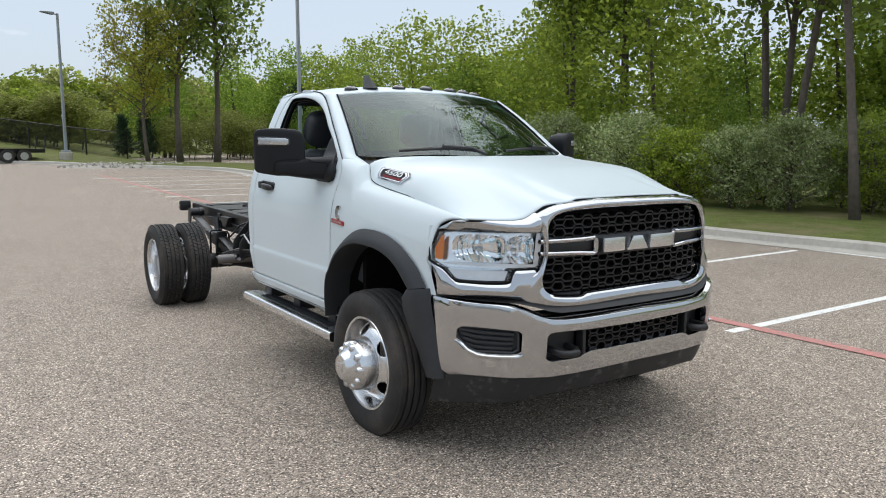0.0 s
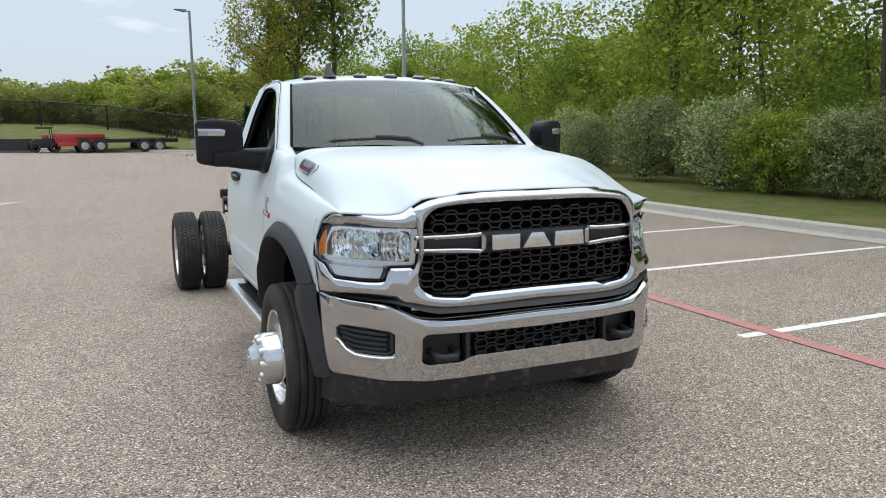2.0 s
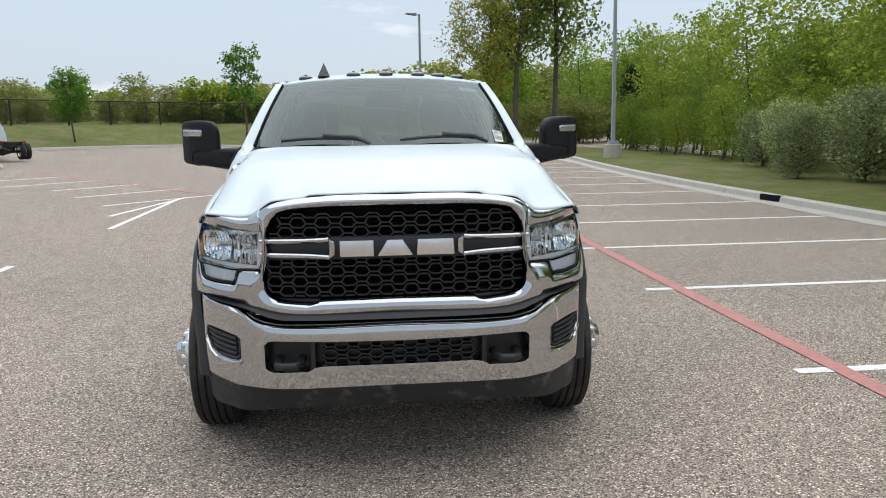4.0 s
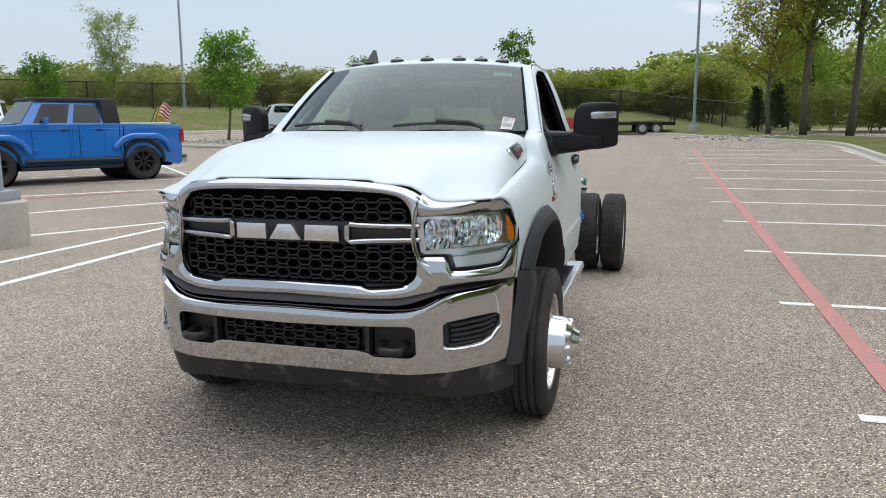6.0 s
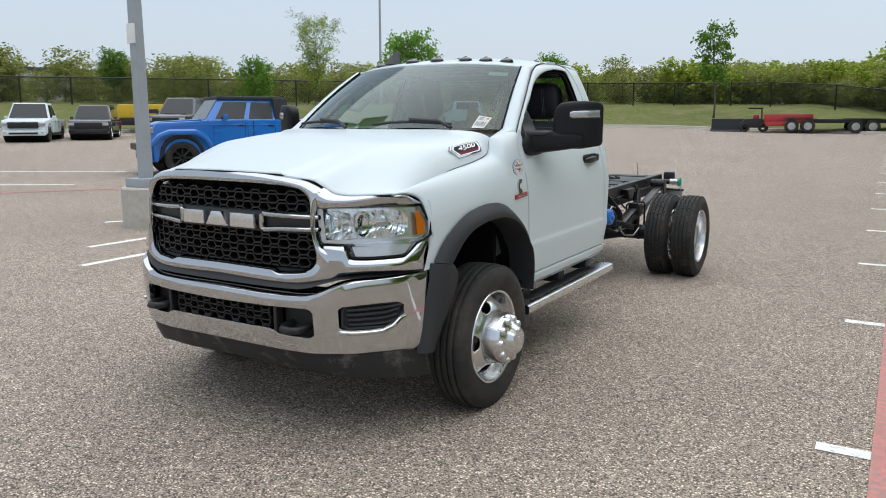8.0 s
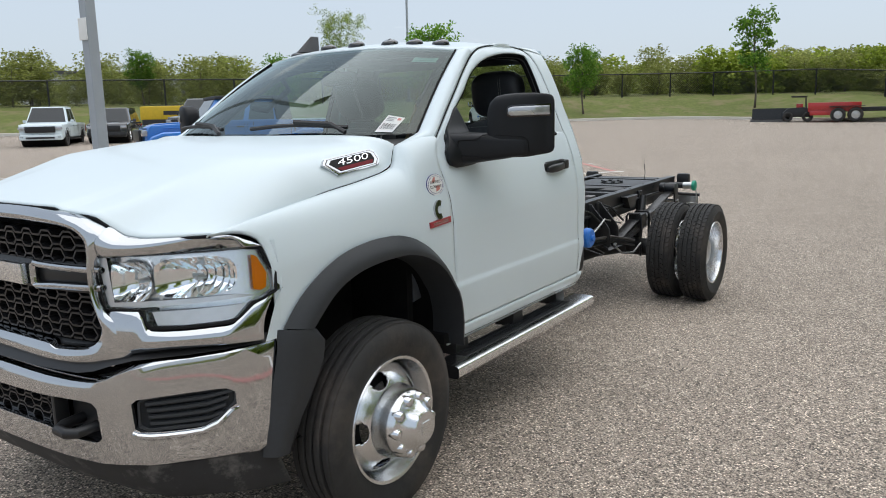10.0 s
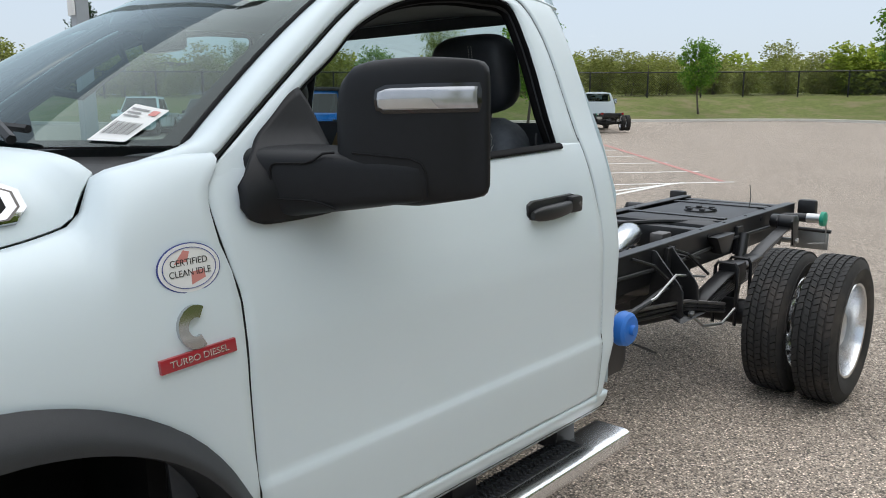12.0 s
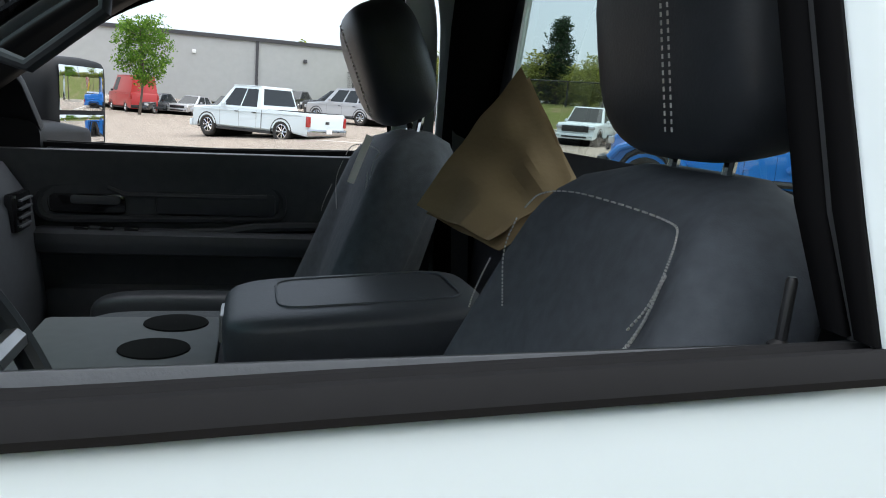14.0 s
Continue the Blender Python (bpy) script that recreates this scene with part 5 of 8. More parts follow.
def chassis_side(s):
    part("frame_rail", rail_bm(s), M_FRAME, truck, "black steel frame rail with bolt holes", smooth=False, bevel=0.006)
    for k in range(7):
        part("rail_bolt", bm_lathe([(0.0, 0.016), (0.004, 0.016), (0.004, 0.001)], seg=8, axis="x", c=(s * 0.43, 2.4 + k * 0.42, 0.815 + 0.006 * k)), M_FRAME, truck)
    # leaf spring: front eye low at the outriggers, rear shackle high on the rail
    arc = [(3.50, 0.525), (3.80, 0.545), (AX_R - 0.15, 0.590), (AX_R + 0.15, 0.625), (4.60, 0.705), (5.02, 0.795)]
    for k, (y0, y1) in enumerate(((3.50, 5.02), (3.56, 4.86), (3.68, 4.70), (3.80, 4.56), (3.90, 4.46))):
        part("spring_leaf", bm_grid(lambda u, v: (s * lerp(0.520, 0.595, v), lerp(y0, y1, u), curve_at(arc, lerp(y0, y1, u)) - 0.014 * k), 16, 1), M_FRAME, truck, solid=0.012)
    part("helper_leaf", bm_grid(lambda u, v: (s * lerp(0.515, 0.60, v), lerp(3.66, 4.52, u), curve_at(arc, lerp(3.66, 4.52, u)) + 0.055 - 0.05 * (2 * u - 1) ** 4), 14, 1), M_FRAME, truck, solid=0.022)
    part("spring_clamp", bm_box((s * 0.557, AX_R - 0.02, 0.635), (0.115, 0.15, 0.12), bev=0.018), M_FRAME, truck)
    part("spring_eye", bm_lathe([(-0.05, 0.0005), (-0.05, 0.036), (0.05, 0.036), (0.05, 0.0005)], seg=16, axis="x", c=(s * 0.557, 3.50, 0.525)), M_FRAME, truck)
    part("eye_bolt", bm_lathe([(-0.065, 0.0005), (-0.065, 0.016), (0.065, 0.016), (0.065, 0.0005)], seg=6, axis="x", c=(s * 0.557, 3.50, 0.525)), M_DULLSTEEL, truck)
    part("shackle_pin", bm_lathe([(-0.075, 0.0005), (-0.075, 0.042), (-0.065, 0.048), (0.065, 0.048), (0.075, 0.042), (0.075, 0.0005)], seg=20, axis="x", c=(s * 0.535, 5.03, 0.830)), M_FRAME, truck)
    for x in (0.505, 0.605):
        part("shackle_plate", bm_prism([(4.97, 0.84), (5.00, 0.875), (5.06, 0.875), (5.09, 0.84), (5.10, 0.70), (5.06, 0.665), (5.01, 0.68)], "x", s * x, s * (x + 0.012), bev=0.004), M_FRAME, truck)
    part("shackle_bolt", bm_lathe([(-0.07, 0.0005), (-0.07, 0.018), (0.07, 0.018), (0.07, 0.0005)], seg=6, axis="x", c=(s * 0.56, 5.06, 0.705)), M_DULLSTEEL, truck)
    part("bump_stop", bm_prism([(AX_R - 0.12, 0.84), (AX_R + 0.14, 0.84), (AX_R + 0.07, 0.735), (AX_R - 0.04, 0.735)], "x", s * 0.435, s * 0.50, bev=0.01), M_FRAME, truck)
    part("shock_absorber", bm_tube([(s * 0.47, AX_R + 0.36, 0.80), (s * 0.50, AX_R + 0.14, 0.38)], 0.034, seg=12), M_FRAME, truck)
    for y in (3.38, 3.56):
        part("outrigger", bm_prism([(s * 0.425, 0.858), (s * 0.455, 0.855), (s * 0.48, 0.82), (s * 0.585, 0.70), (s * 0.61, 0.66), (s * 0.615, 0.53), (s * 0.58, 0.50), (s * 0.425, 0.60)], "y", y, y + 0.012, bev=0.003), M_FRAME, truck)
    part("outrigger_plate", bm_prism([(s * 0.43, 0.60), (s * 0.60, 0.52), (s * 0.62, 0.50), (s * 0.43, 0.56)], "y", 3.36, 3.66, bev=0.004), M_FRAME, truck)
    for k in range(3):
        part("tie_rod", bm_tube([(s * 0.46, 3.0 + 0.03 * k, 0.60 - 0.03 * k), (s * 0.60, 3.45, 0.60 - 0.02 * k), (s * 0.62, 3.9, 0.50 - 0.02 * k)], 0.011, seg=6), M_FRAME if k else M_DARKSTEEL, truck)
    part("brake_hose", bm_tube([(s * 0.60, 3.50, 0.52), (s * 0.63, 3.60, 0.44), (s * 0.66, 3.78, 0.42), (s * 0.66, 3.95, 0.47)], 0.008, seg=6), M_DULLSTEEL, truck)
    for y in (AX_R - 0.11, AX_R + 0.09):
        part("u_bolt", bm_tube([(s * 0.492, y, 0.34), (s * 0.492, y, 0.675), (s * 0.507, y, 0.70), (s * 0.607, y, 0.70), (s * 0.622, y, 0.675), (s * 0.622, y, 0.34)], 0.011, seg=6), M_FRAME, truck)
    # flat near-black discs imitate the shade of holes in the rail
    for k in range(9):
        part("rail_hole", bm_lathe([(0.0, 0.011), (0.0015, 0.010), (0.0015, 0.0005)], seg=8, axis="z", c=(s * 0.395, 2.35 + 0.34 * k, 0.857 + 0.0045 * k)), M_CAVITY, truck)
    part("cable", bm_tube([(s * 0.47, 2.1, 0.66), (s * 0.58, 2.5, 0.66), (s * 0.58, 2.9, 0.64), (s * 0.54, 3.3, 0.68), (s * 0.5, 3.7, 0.62)], 0.012, seg=8), M_BLACKPL, truck)
    part("brake_cable", bm_tube([(s * 0.5, 2.1, 0.62), (s * 0.63, 2.7, 0.66), (s * 0.63, 3.05, 0.70), (s * 0.56, 3.4, 0.74), (s * 0.5, 3.9, 0.64)], 0.007, seg=6), M_DULLSTEEL, truck)
    part("cable_sleeve", bm_tube([(s * 0.63, 2.78, 0.67), (s * 0.632, 2.98, 0.695)], 0.014, seg=10), M_FRAME, truck)
    for y0, y1 in ((3.15, 3.40), (3.55, 3.80)):
        part("brace_rod", bm_tube([(s * 0.44, y0, 0.845), (s * 0.50, (y0 + y1) / 2, 0.80), (s * 0.56, y1, 0.68)], 0.009, seg=6), M_FRAME, truck)
    part("air_line", bm_tube([(s * 0.445, 2.2, 0.74), (s * 0.45, 2.9, 0.77), (s * 0.445, 3.6, 0.75), (s * 0.45, 4.4, 0.79), (s * 0.445, 5.4, 0.78)], 0.011, seg=6), M_BLACKPL, truck)
    # tail lamp on its bracket
    br = part("tail_lamp", bm_box((s * 0.50, 5.64, 0.86), (0.13, 0.07, 0.12), bev=0.025), M_BLACKPL, truck, "red tail lamp in black housing")
    part("lens", bm_box((s * 0.502, 5.66, 0.86), (0.11, 0.06, 0.095), bev=0.015), M_REDLENS, br, "red lens")


both(chassis_side)
for y, z, h in ((2.35, 0.73, 0.12), (3.05, 0.76, 0.10), (4.20, 0.79, 0.14), (5.50, 0.80, 0.16)):
    part("cross_member", bm_box((0, y, z), (0.80, 0.09, h), bev=0.015), M_FRAME, truck)
tk = part("fuel_tank", bm_box((0, 4.88, 0.76), (0.70, 1.16, 0.24), bev=0.06), M_BLACKPL, truck, "black plastic fuel tank between the rails")
part("tank_strap", bm_box((0, 4.55, 0.882), (0.68, 0.05, 0.012), bev=0.004), M_FRAME, tk)
part("tank_strap", bm_box((0, 5.25, 0.882), (0.68, 0.05, 0.012), bev=0.004), M_FRAME, tk)
part("sender_ring", bm_lathe([(0.0, 0.11), (0.015, 0.108), (0.018, 0.09), (0.012, 0.085), (0.012, 0.0005)], seg=28, axis="z", c=(0.04, 4.85, 0.875)), M_FRAME, tk)
for k in range(6):
    t = 2 * math.pi * k / 6
    part("sender_clip", bm_box((0.04 + 0.09 * math.cos(t), 4.85 + 0.09 * math.sin(t), 0.895), (0.035, 0.03, 0.02), bev=0.005), M_BLACKPL, tk)
part("rear_axle", bm_tube([(-0.95, AX_R, 0.40), (-0.4, AX_R, 0.40), (-0.2, AX_R, 0.40), (0, AX_R, 0.40), (0.2, AX_R, 0.40), (0.4, AX_R, 0.40), (0.95, AX_R, 0.40)], [0.075, 0.075, 0.12, 0.2, 0.12, 0.075, 0.075], seg=20), M_FRAME, truck, "black steel drive axle")
part("drive_shaft", bm_tube([(0, 1.4, 0.56), (0, AX_R - 0.18, 0.46)], 0.055, seg=16), M_DARKSTEEL, truck)
part("front_axle", bm_tube([(-0.8, AX_F, 0.36), (-0.5, AX_F, 0.33), (0.5, AX_F, 0.33), (0.8, AX_F, 0.36)], 0.05, seg=12), M_CAVITY, truck)
part("exhaust", bm_tube([(0.05, 2.0, 0.72), (0.10, 2.35, 0.72), (0.16, 2.95, 0.72), (0.20, 3.1, 0.70), (0.28, 3.6, 0.60)], [0.05, 0.095, 0.095, 0.06, 0.05], seg=18), M_DARKSTEEL, truck, "dark steel exhaust canister")
part("exhaust", bm_tube([(-0.25, 1.5, 0.52), (-0.3, 2.4, 0.55), (-0.3, 3.4, 0.52), (-0.62, 3.55, 0.5), (-0.75, 3.6, 0.49)], 0.045, seg=14), M_DARKSTEEL, truck)
tank = part("fluid_tank", bm_box((0.62, 2.28, 0.64), (0.34, 0.46, 0.24), bev=0.05), M_BLACKPL, truck, "black plastic fluid tank with blue cap")
part("filler_neck", bm_tube([(0.70, 2.24, 0.70), (0.82, 2.19, 0.80), (0.934, 2.160, 0.81)], 0.035, seg=14), M_BLACKPL, tank)
part("cap", bm_lathe([(0.0, 0.058), (0.012, 0.064), (0.04, 0.06), (0.05, 0.05), (0.052, 0.02), (0.066, 0.018), (0.066, 0.0005)], seg=20, axis="x", c=(0.932, 2.160, 0.81)), M_BLUECAP, tank, "blue plastic filler cap")
part("cap_tether", bm_tube([(0.97, 2.22, 0.74), (1.0, 2.32, 0.69), (0.95, 2.40, 0.66), (0.84, 2.36, 0.70)], 0.004, seg=5), M_BLACKPL, tank)
fill = part("filler_pipe", bm_tube([(0.40, 5.25, 0.80), (0.46, 5.30, 0.825), (0.54, 5.31, 0.828), (0.60, 5.31, 0.829)], 0.03, seg=14), M_BLACKPL, truck, "black fuel filler pipe")
part("pipe_end", bm_tube([(0.60, 5.31, 0.829), (0.69, 5.315, 0.83)], 0.034, seg=16), M_DULLSTEEL, fill)
part("cap", bm_lathe([(0.9, 0.036), (0.905, 0.05), (0.93, 0.05), (0.935, 0.04), (0.94, 0.0005)], seg=16, axis="x", c=(-0.215, 5.316, 0.83)), M_GREENCAP, fill, "green plastic cap")
part("pipe_hanger", bm_tube([(0.715, 5.34, 0.81), (0.72, 5.35, 0.66), (0.60, 5.38, 0.64)], 0.005, seg=5), M_DULLSTEEL, fill)
part("whip_wire", bm_tube([(0.24, 5.20, 0.87), (0.245, 5.21, 0.95), (0.23, 5.22, 1.04)], 0.003, seg=5), M_BLACKPL, truck)
rw = random.Random(5)
for k in range(10):
    x, y = rw.uniform(-0.28, 0.28), rw.uniform(2.5, 4.1)
    a = rw.uniform(0, 6.28)
    part("hose", bm_tube([(x, y, 0.74), (x + 0.12 * math.cos(a), y + 0.12 * math.sin(a), 0.80), (x + 0.22 * math.cos(a + 0.5), y + 0.22 * math.sin(a + 0.5), 0.79), (x + 0.3 * math.cos(a + 1.3), y + 0.3 * math.sin(a + 1.3), 0.74)], 0.012, seg=6), M_BLACKPL, truck)
for k in range(22):
    x, y = rw.uniform(-0.32, 0.32), rw.uniform(2.3, 4.1)
    part("bracket", bm_box((x, y, rw.uniform(0.62, 0.78)), (rw.uniform(0.05, 0.16), rw.uniform(0.06, 0.24), rw.uniform(0.02, 0.09)), bev=0.008, rot=Matrix.Rotation(rw.uniform(-0.4, 0.4), 3, "Z")), M_FRAME if k % 3 else M_BLACKPL, truck)
part("cross_pipe", bm_tube([(0.40, 3.30, 0.80), (0.20, 3.22, 0.81), (-0.40, 3.10, 0.81)], 0.028, seg=10), M_FRAME, truck)
part("wire_loom", bm_tube([(-0.38, 3.7, 0.86), (-0.20, 4.0, 0.865), (0.05, 4.28, 0.875), (0.24, 4.42, 0.87), (0.38, 4.5, 0.87)], 0.013, seg=6), M_BLACKPL, truck)
part("sensor_box", bm_box((0.16, 4.02, 0.80), (0.09, 0.12, 0.09), bev=0.015), M_DARKSTEEL, truck)
part("plate_bracket", bm_box((0.58, 5.47, 0.655), (0.25, 0.012, 0.13), bev=0.004), M_DULLSTEEL, truck, "bare steel plate bracket")
part("hanger_bar", bm_tube([(0.43, 5.40, 0.74), (0.56, 5.45, 0.73), (0.72, 5.46, 0.725)], 0.014, seg=8), M_FRAME, truck)
for y in (2.7, 3.5, 4.45):
    for s in (1, -1):
        part("gusset", bm_prism([(y, 0.68), (y + 0.16, 0.68), (y + 0.10, 0.85), (y + 0.02, 0.85)], "x", s * 0.432, s * 0.455, bev=0.004), M_FRAME, truck)
part("exhaust_canister", bm_tube([(0.12, 3.40, 0.72), (0.09, 3.52, 0.775), (0.0, 3.92, 0.825), (-0.01, 3.96, 0.825), (-0.03, 4.02, 0.80)], [0.06, 0.072, 0.075, 0.068, 0.045], seg=18), M_STEEL, truck, "silver exhaust canister")

# ---- side steps ----
def side_step(s):
    def fn(u, v):
        a = 2 * math.pi * v
        y = lerp(0.57, 2.12, u)
        return (s * (0.938 + 0.076 * math.copysign(abs(math.cos(a)) ** 0.3, math.cos(a))), y, 0.425 + 0.031 * math.copysign(abs(math.sin(a)) ** 0.45, math.sin(a)))
    st = part("side_step", bm_grid(fn, 2, 28, closed=True), M_STEEL, truck, "chrome side step with black treads")
    for y in (0.57, 2.12):
        bm = bmesh.new()
        bm.faces.new([bm.verts.new(fn(0 if y < 1 else 1, i / 28)) for i in range(28)])
        part("end_cap", bm, M_BLACKPL if y < 1 else M_STEEL, st)
    for y0, y1 in ((0.72, 1.90),):
        part("tread_pad", bm_box((s * 0.912, (y0 + y1) / 2, 0.448), (0.098, y1 - y0, 0.024), bev=0.008), M_BLACKPL, st, "black textured tread pad")
        bm = bmesh.new()
        for k in range(53):
            for j in range(4):
                bm_box((s * (0.877 + 0.0235 * j), y0 + 0.025 + k * 0.0215 + 0.01 * (j % 2), 0.461), (0.018, 0.009, 0.006), bm, rot=Matrix.Rotation(0.6 * (1 if j % 2 else -1), 3, "Z"))
        part("tread_studs", bm, M_FLARE, st)
    for y in (0.78, 1.35, 1.88):
        part("step_bracket", bm_prism([(y - 0.06, 0.45), (y + 0.06, 0.45), (y + 0.045, 0.60), (y - 0.045, 0.60)], "x", s * 0.78, s * 0.90, bev=0.01), M_BLACKPL, st)


both(side_step)
# underbody floor of the cab
part("cab_floor", bm_box((0, 1.3, 0.58), (1.90, 1.5, 0.05), bev=0.01), M_CAVITY, truck)

# ---- mirrors ----
def face_y(x):
    """Front face of the mirror head, swept back towards its outer end."""
    return curve_at([(1.05, 0.772), (1.10, 0.784), (1.16, 0.812), (1.215, 0.845), (1.255, 0.880), (1.285, 0.920), (1.312, 0.955)], x)


def mirror(s):
    def rear(x):
        return lerp(0.975, 0.962, (x - 1.06) / 0.26) if s > 0 else lerp(0.885, 0.985, (x - 1.06) / 0.26)

    def pane(x0, x1, z0, z1, label):
        bm = bm_grid(lambda u, v: (s * lerp(x0, x1, u), rear(lerp(x0, x1, u)) + 0.002 + 0.003 * math.sin(math.pi * u), lerp(z0, z1, v)), 8, 4)
        part("mirror_glass", bm, M_MIRROR, head, label, solid=0.003)

    # head, narrower towards its inner top corner
    rings = []
    for x, inset in ((1.052, 0.06), (1.057, 0.03), (1.068, 0.010), (1.09, 0.0), (1.12, 0.0), (1.16, 0.0), (1.20, 0.0), (1.23, 0.0), (1.255, 0.0), (1.278, 0.0), (1.293, 0.003), (1.303, 0.012), (1.310, 0.03)):
        y0, y1 = min(face_y(x), rear(x) - 0.03) + inset * 0.3, rear(x) - inset * 0.3
        z0 = 1.398 + 0.018 * max(0, (x - 1.2) / 0.1) + inset * 0.6
        z1 = curve_at([(1.05, 1.648), (1.08, 1.672), (1.12, 1.682), (1.20, 1.686), (1.30, 1.677), (1.33, 1.668)], x) - inset * 0.8
        rings.append([(s * x, (y0 + y1) / 2 + (y1 - y0) / 2 * c, (z0 + z1) / 2 + (z1 - z0) / 2 * q) for c, q in oval(40, 0.36)])
    head = part("door_mirror", skin(rings), M_CASE, truck, "large dark grey tow mirror with turn-signal strip", edge=60)
    pane(1.085, 1.285, 1.535, 1.66, "mirror glass")
    pane(1.085, 1.285, 1.442, 1.522, "small convex mirror glass")

    def strip(u, v, x0=1.155, x1=1.296, lift=0.002):
        x = lerp(x0, x1, u)
        lo, hi = lerp(1.585, 1.588, u) + 0.004 * (u < 0.05), lerp(1.625, 1.629, u) - 0.006 * max(0, 1 - u * 8)
        out = max(0.0, (x - 1.28) / 0.03)
        return (s * (x + 0.004 * out), face_y(x) - lift - 0.003 * math.sin(math.pi * v) + 0.004 * out * out, lerp(lo, hi, v))
    part("signal_bezel", bm_grid(lambda u, v: strip(u, lerp(-0.18, 1.18, v), 1.148, 1.300, 0.003), 24, 4), M_GLOSSBLACK, head)
    sg = part("turn_signal", bm_grid(lambda u, v: strip(u, v, lift=0.006), 28, 4), M_SIGLENS, head, "clear silver turn-signal strip", solid=0.004)
    part("signal_ribs", bm_grid(lambda u, v: strip(lerp(0.03, 0.62 + 0.07 * (1 - v), u), lerp(0.06, 0.5, v), lift=0.0095), 14, 2), M_DULLSTEEL, sg)
    # arm along the lower edge, flush with the head, with a parting line
    rings = []
    for x, y0, y1, z0, z1 in ((0.86, 0.655, 0.90, 1.366, 1.515), (0.90, 0.668, 0.905, 1.364, 1.515), (0.96, 0.692, 0.91, 1.370, 1.512), (1.03, 0.735, 0.92, 1.380, 1.508), (1.10, 0.779, 0.93, 1.390, 1.500), (1.16, 0.808, 0.94, 1.400, 1.494), (1.20, 0.832, 0.95, 1.404, 1.490), (1.218, 0.846, 0.95, 1.408, 1.486), (1.228, 0.870, 0.95, 1.420, 1.474)):
        rings.append([(s * x, (y0 + y1) / 2 + (y1 - y0) / 2 * c, (z0 + z1) / 2 + (z1 - z0) / 2 * q) for c, q in oval(32, 0.42)])
    part("mirror_arm", skin(rings), M_CASE, head, edge=60)
    arm_y = [(0.90, 0.668), (0.96, 0.692), (1.03, 0.735), (1.10, 0.779), (1.16, 0.808), (1.20, 0.832), (1.218, 0.846)]
    joint = [(1.07, 1.392), (1.05, 1.402), (1.03, 1.408), (0.968, 1.412), (0.958, 1.418), (0.956, 1.47), (0.960, 1.480), (0.968, 1.483), (1.02, 1.483), (1.035, 1.489), (1.05, 1.502), (1.07, 1.504)]
    part("arm_joint", bm_tube([(s * x, curve_at(arm_y, x) + (0.002 if z < 1.40 or z > 1.495 else -0.0008), z) for x, z in joint], 0.0026, seg=6), M_SEAL, head)
    part("arm_joint", bm_tube([(s * x, face_y(x) - 0.001, z) for x, z in ((1.10, 1.503), (1.16, 1.498), (1.205, 1.493), (1.222, 1.484), (1.230, 1.465), (1.232, 1.420))], 0.0026, seg=6), M_SEAL, head)

    # sail-shaped foot on the door
    def foot(u, v):
        y = lerp(0.625, 0.90, v)
        zt = curve_at([(0.625, 1.44), (0.66, 1.485), (0.70, 1.525), (0.76, 1.572), (0.84, 1.632), (0.858, 1.638), (0.872, 1.60), (0.90, 1.50)], y)
        zb = curve_at([(0.625, 1.395), (0.64, 1.372), (0.68, 1.360), (0.83, 1.366), (0.90, 1.385)], y)
        z = lerp(zb, zt, u)
        puff = 0.05 * math.sin(math.pi * min(1, max(0, (z - 1.345) / 0.19))) * math.sin(math.pi * min(1, (v + 0.04))) ** 0.5
        return (s * (side_x(y, z) + 0.006 + max(0, puff)), y, z)
    part("mirror_foot", bm_grid(foot, 14, 18), M_CASE, head, solid=0.03, edge=50)


both(mirror)

# ---- roof lamps, fin, wipers ----
for x in (-0.52, -0.193, 0.025, 0.243, 0.385, 0.52):
    y = 1.115 + 0.1 * (abs(x) / 0.52) ** 2.2
    z = 1.985 - 0.018 * (abs(x) / 0.52) ** 2
    cl = part("clearance_lamp", bm_grid(lambda u, v: (x + 0.048 * math.cos(2 * math.pi * v) * (1 - u**3), y + 0.045 * math.sin(2 * math.pi * v) * (1 - u**3) - 0.0, z - 0.012 + 0.034 * u**0.7 + 0.004 * math.sin(2 * math.pi * v)), 6, 20, closed=True), M_GLOSSBLACK, truck, "smoked roof clearance lamp")
fin = bmesh.new()
prof = [(0.055, 0.0), (0.05, 0.02), (0.028, 0.05), (0.012, 0.085), (0.004, 0.098)]
bm_grid(lambda u, v: (-0.395 + 0.042 * (1 - u) ** 0.9 * math.cos(2 * math.pi * v), 1.17 + 0.06 * u + 0.085 * (1 - 0.62 * u) * math.sin(2 * math.pi * v), 1.972 + 0.095 * u), 8, 18, fin, closed=True)
part("antenna_fin", fin, M_FLARE, truck, "dark grey shark-fin antenna")
for x0, x1 in ((-0.62, -0.12), (0.08, 0.58)):
    arm = [Vector(ws_pt(0.5 + lerp(x0, x1, i / 8) / 1.6, 0.035 + 0.03 * math.sin(i / 8 * math.pi))) + Vector((0, -0.02, 0.02)) for i in range(9)]
    wp = part("wiper", bm_tube(arm, 0.009, seg=6), M_BLACKPL, truck, "black windscreen wiper")
    part("wiper_arm", bm_tube([arm[8] + Vector((0.02, -0.04, -0.02)), arm[7] + Vector((0, -0.015, 0.012)), arm[4] + Vector((0, -0.004, 0.014))], 0.011, seg=6), M_BLACKPL, wp)
part("cowl_panel", bm_grid(lambda u, v: Vector(hood_pt(u, 1.0)).lerp(Vector(ws_pt(u, 0.0)), v) + Vector((0, 0, -0.02 - 0.01 * math.sin(v * math.pi))), 30, 3), M_BLACKPL, truck, "black plastic cowl below the windscreen")
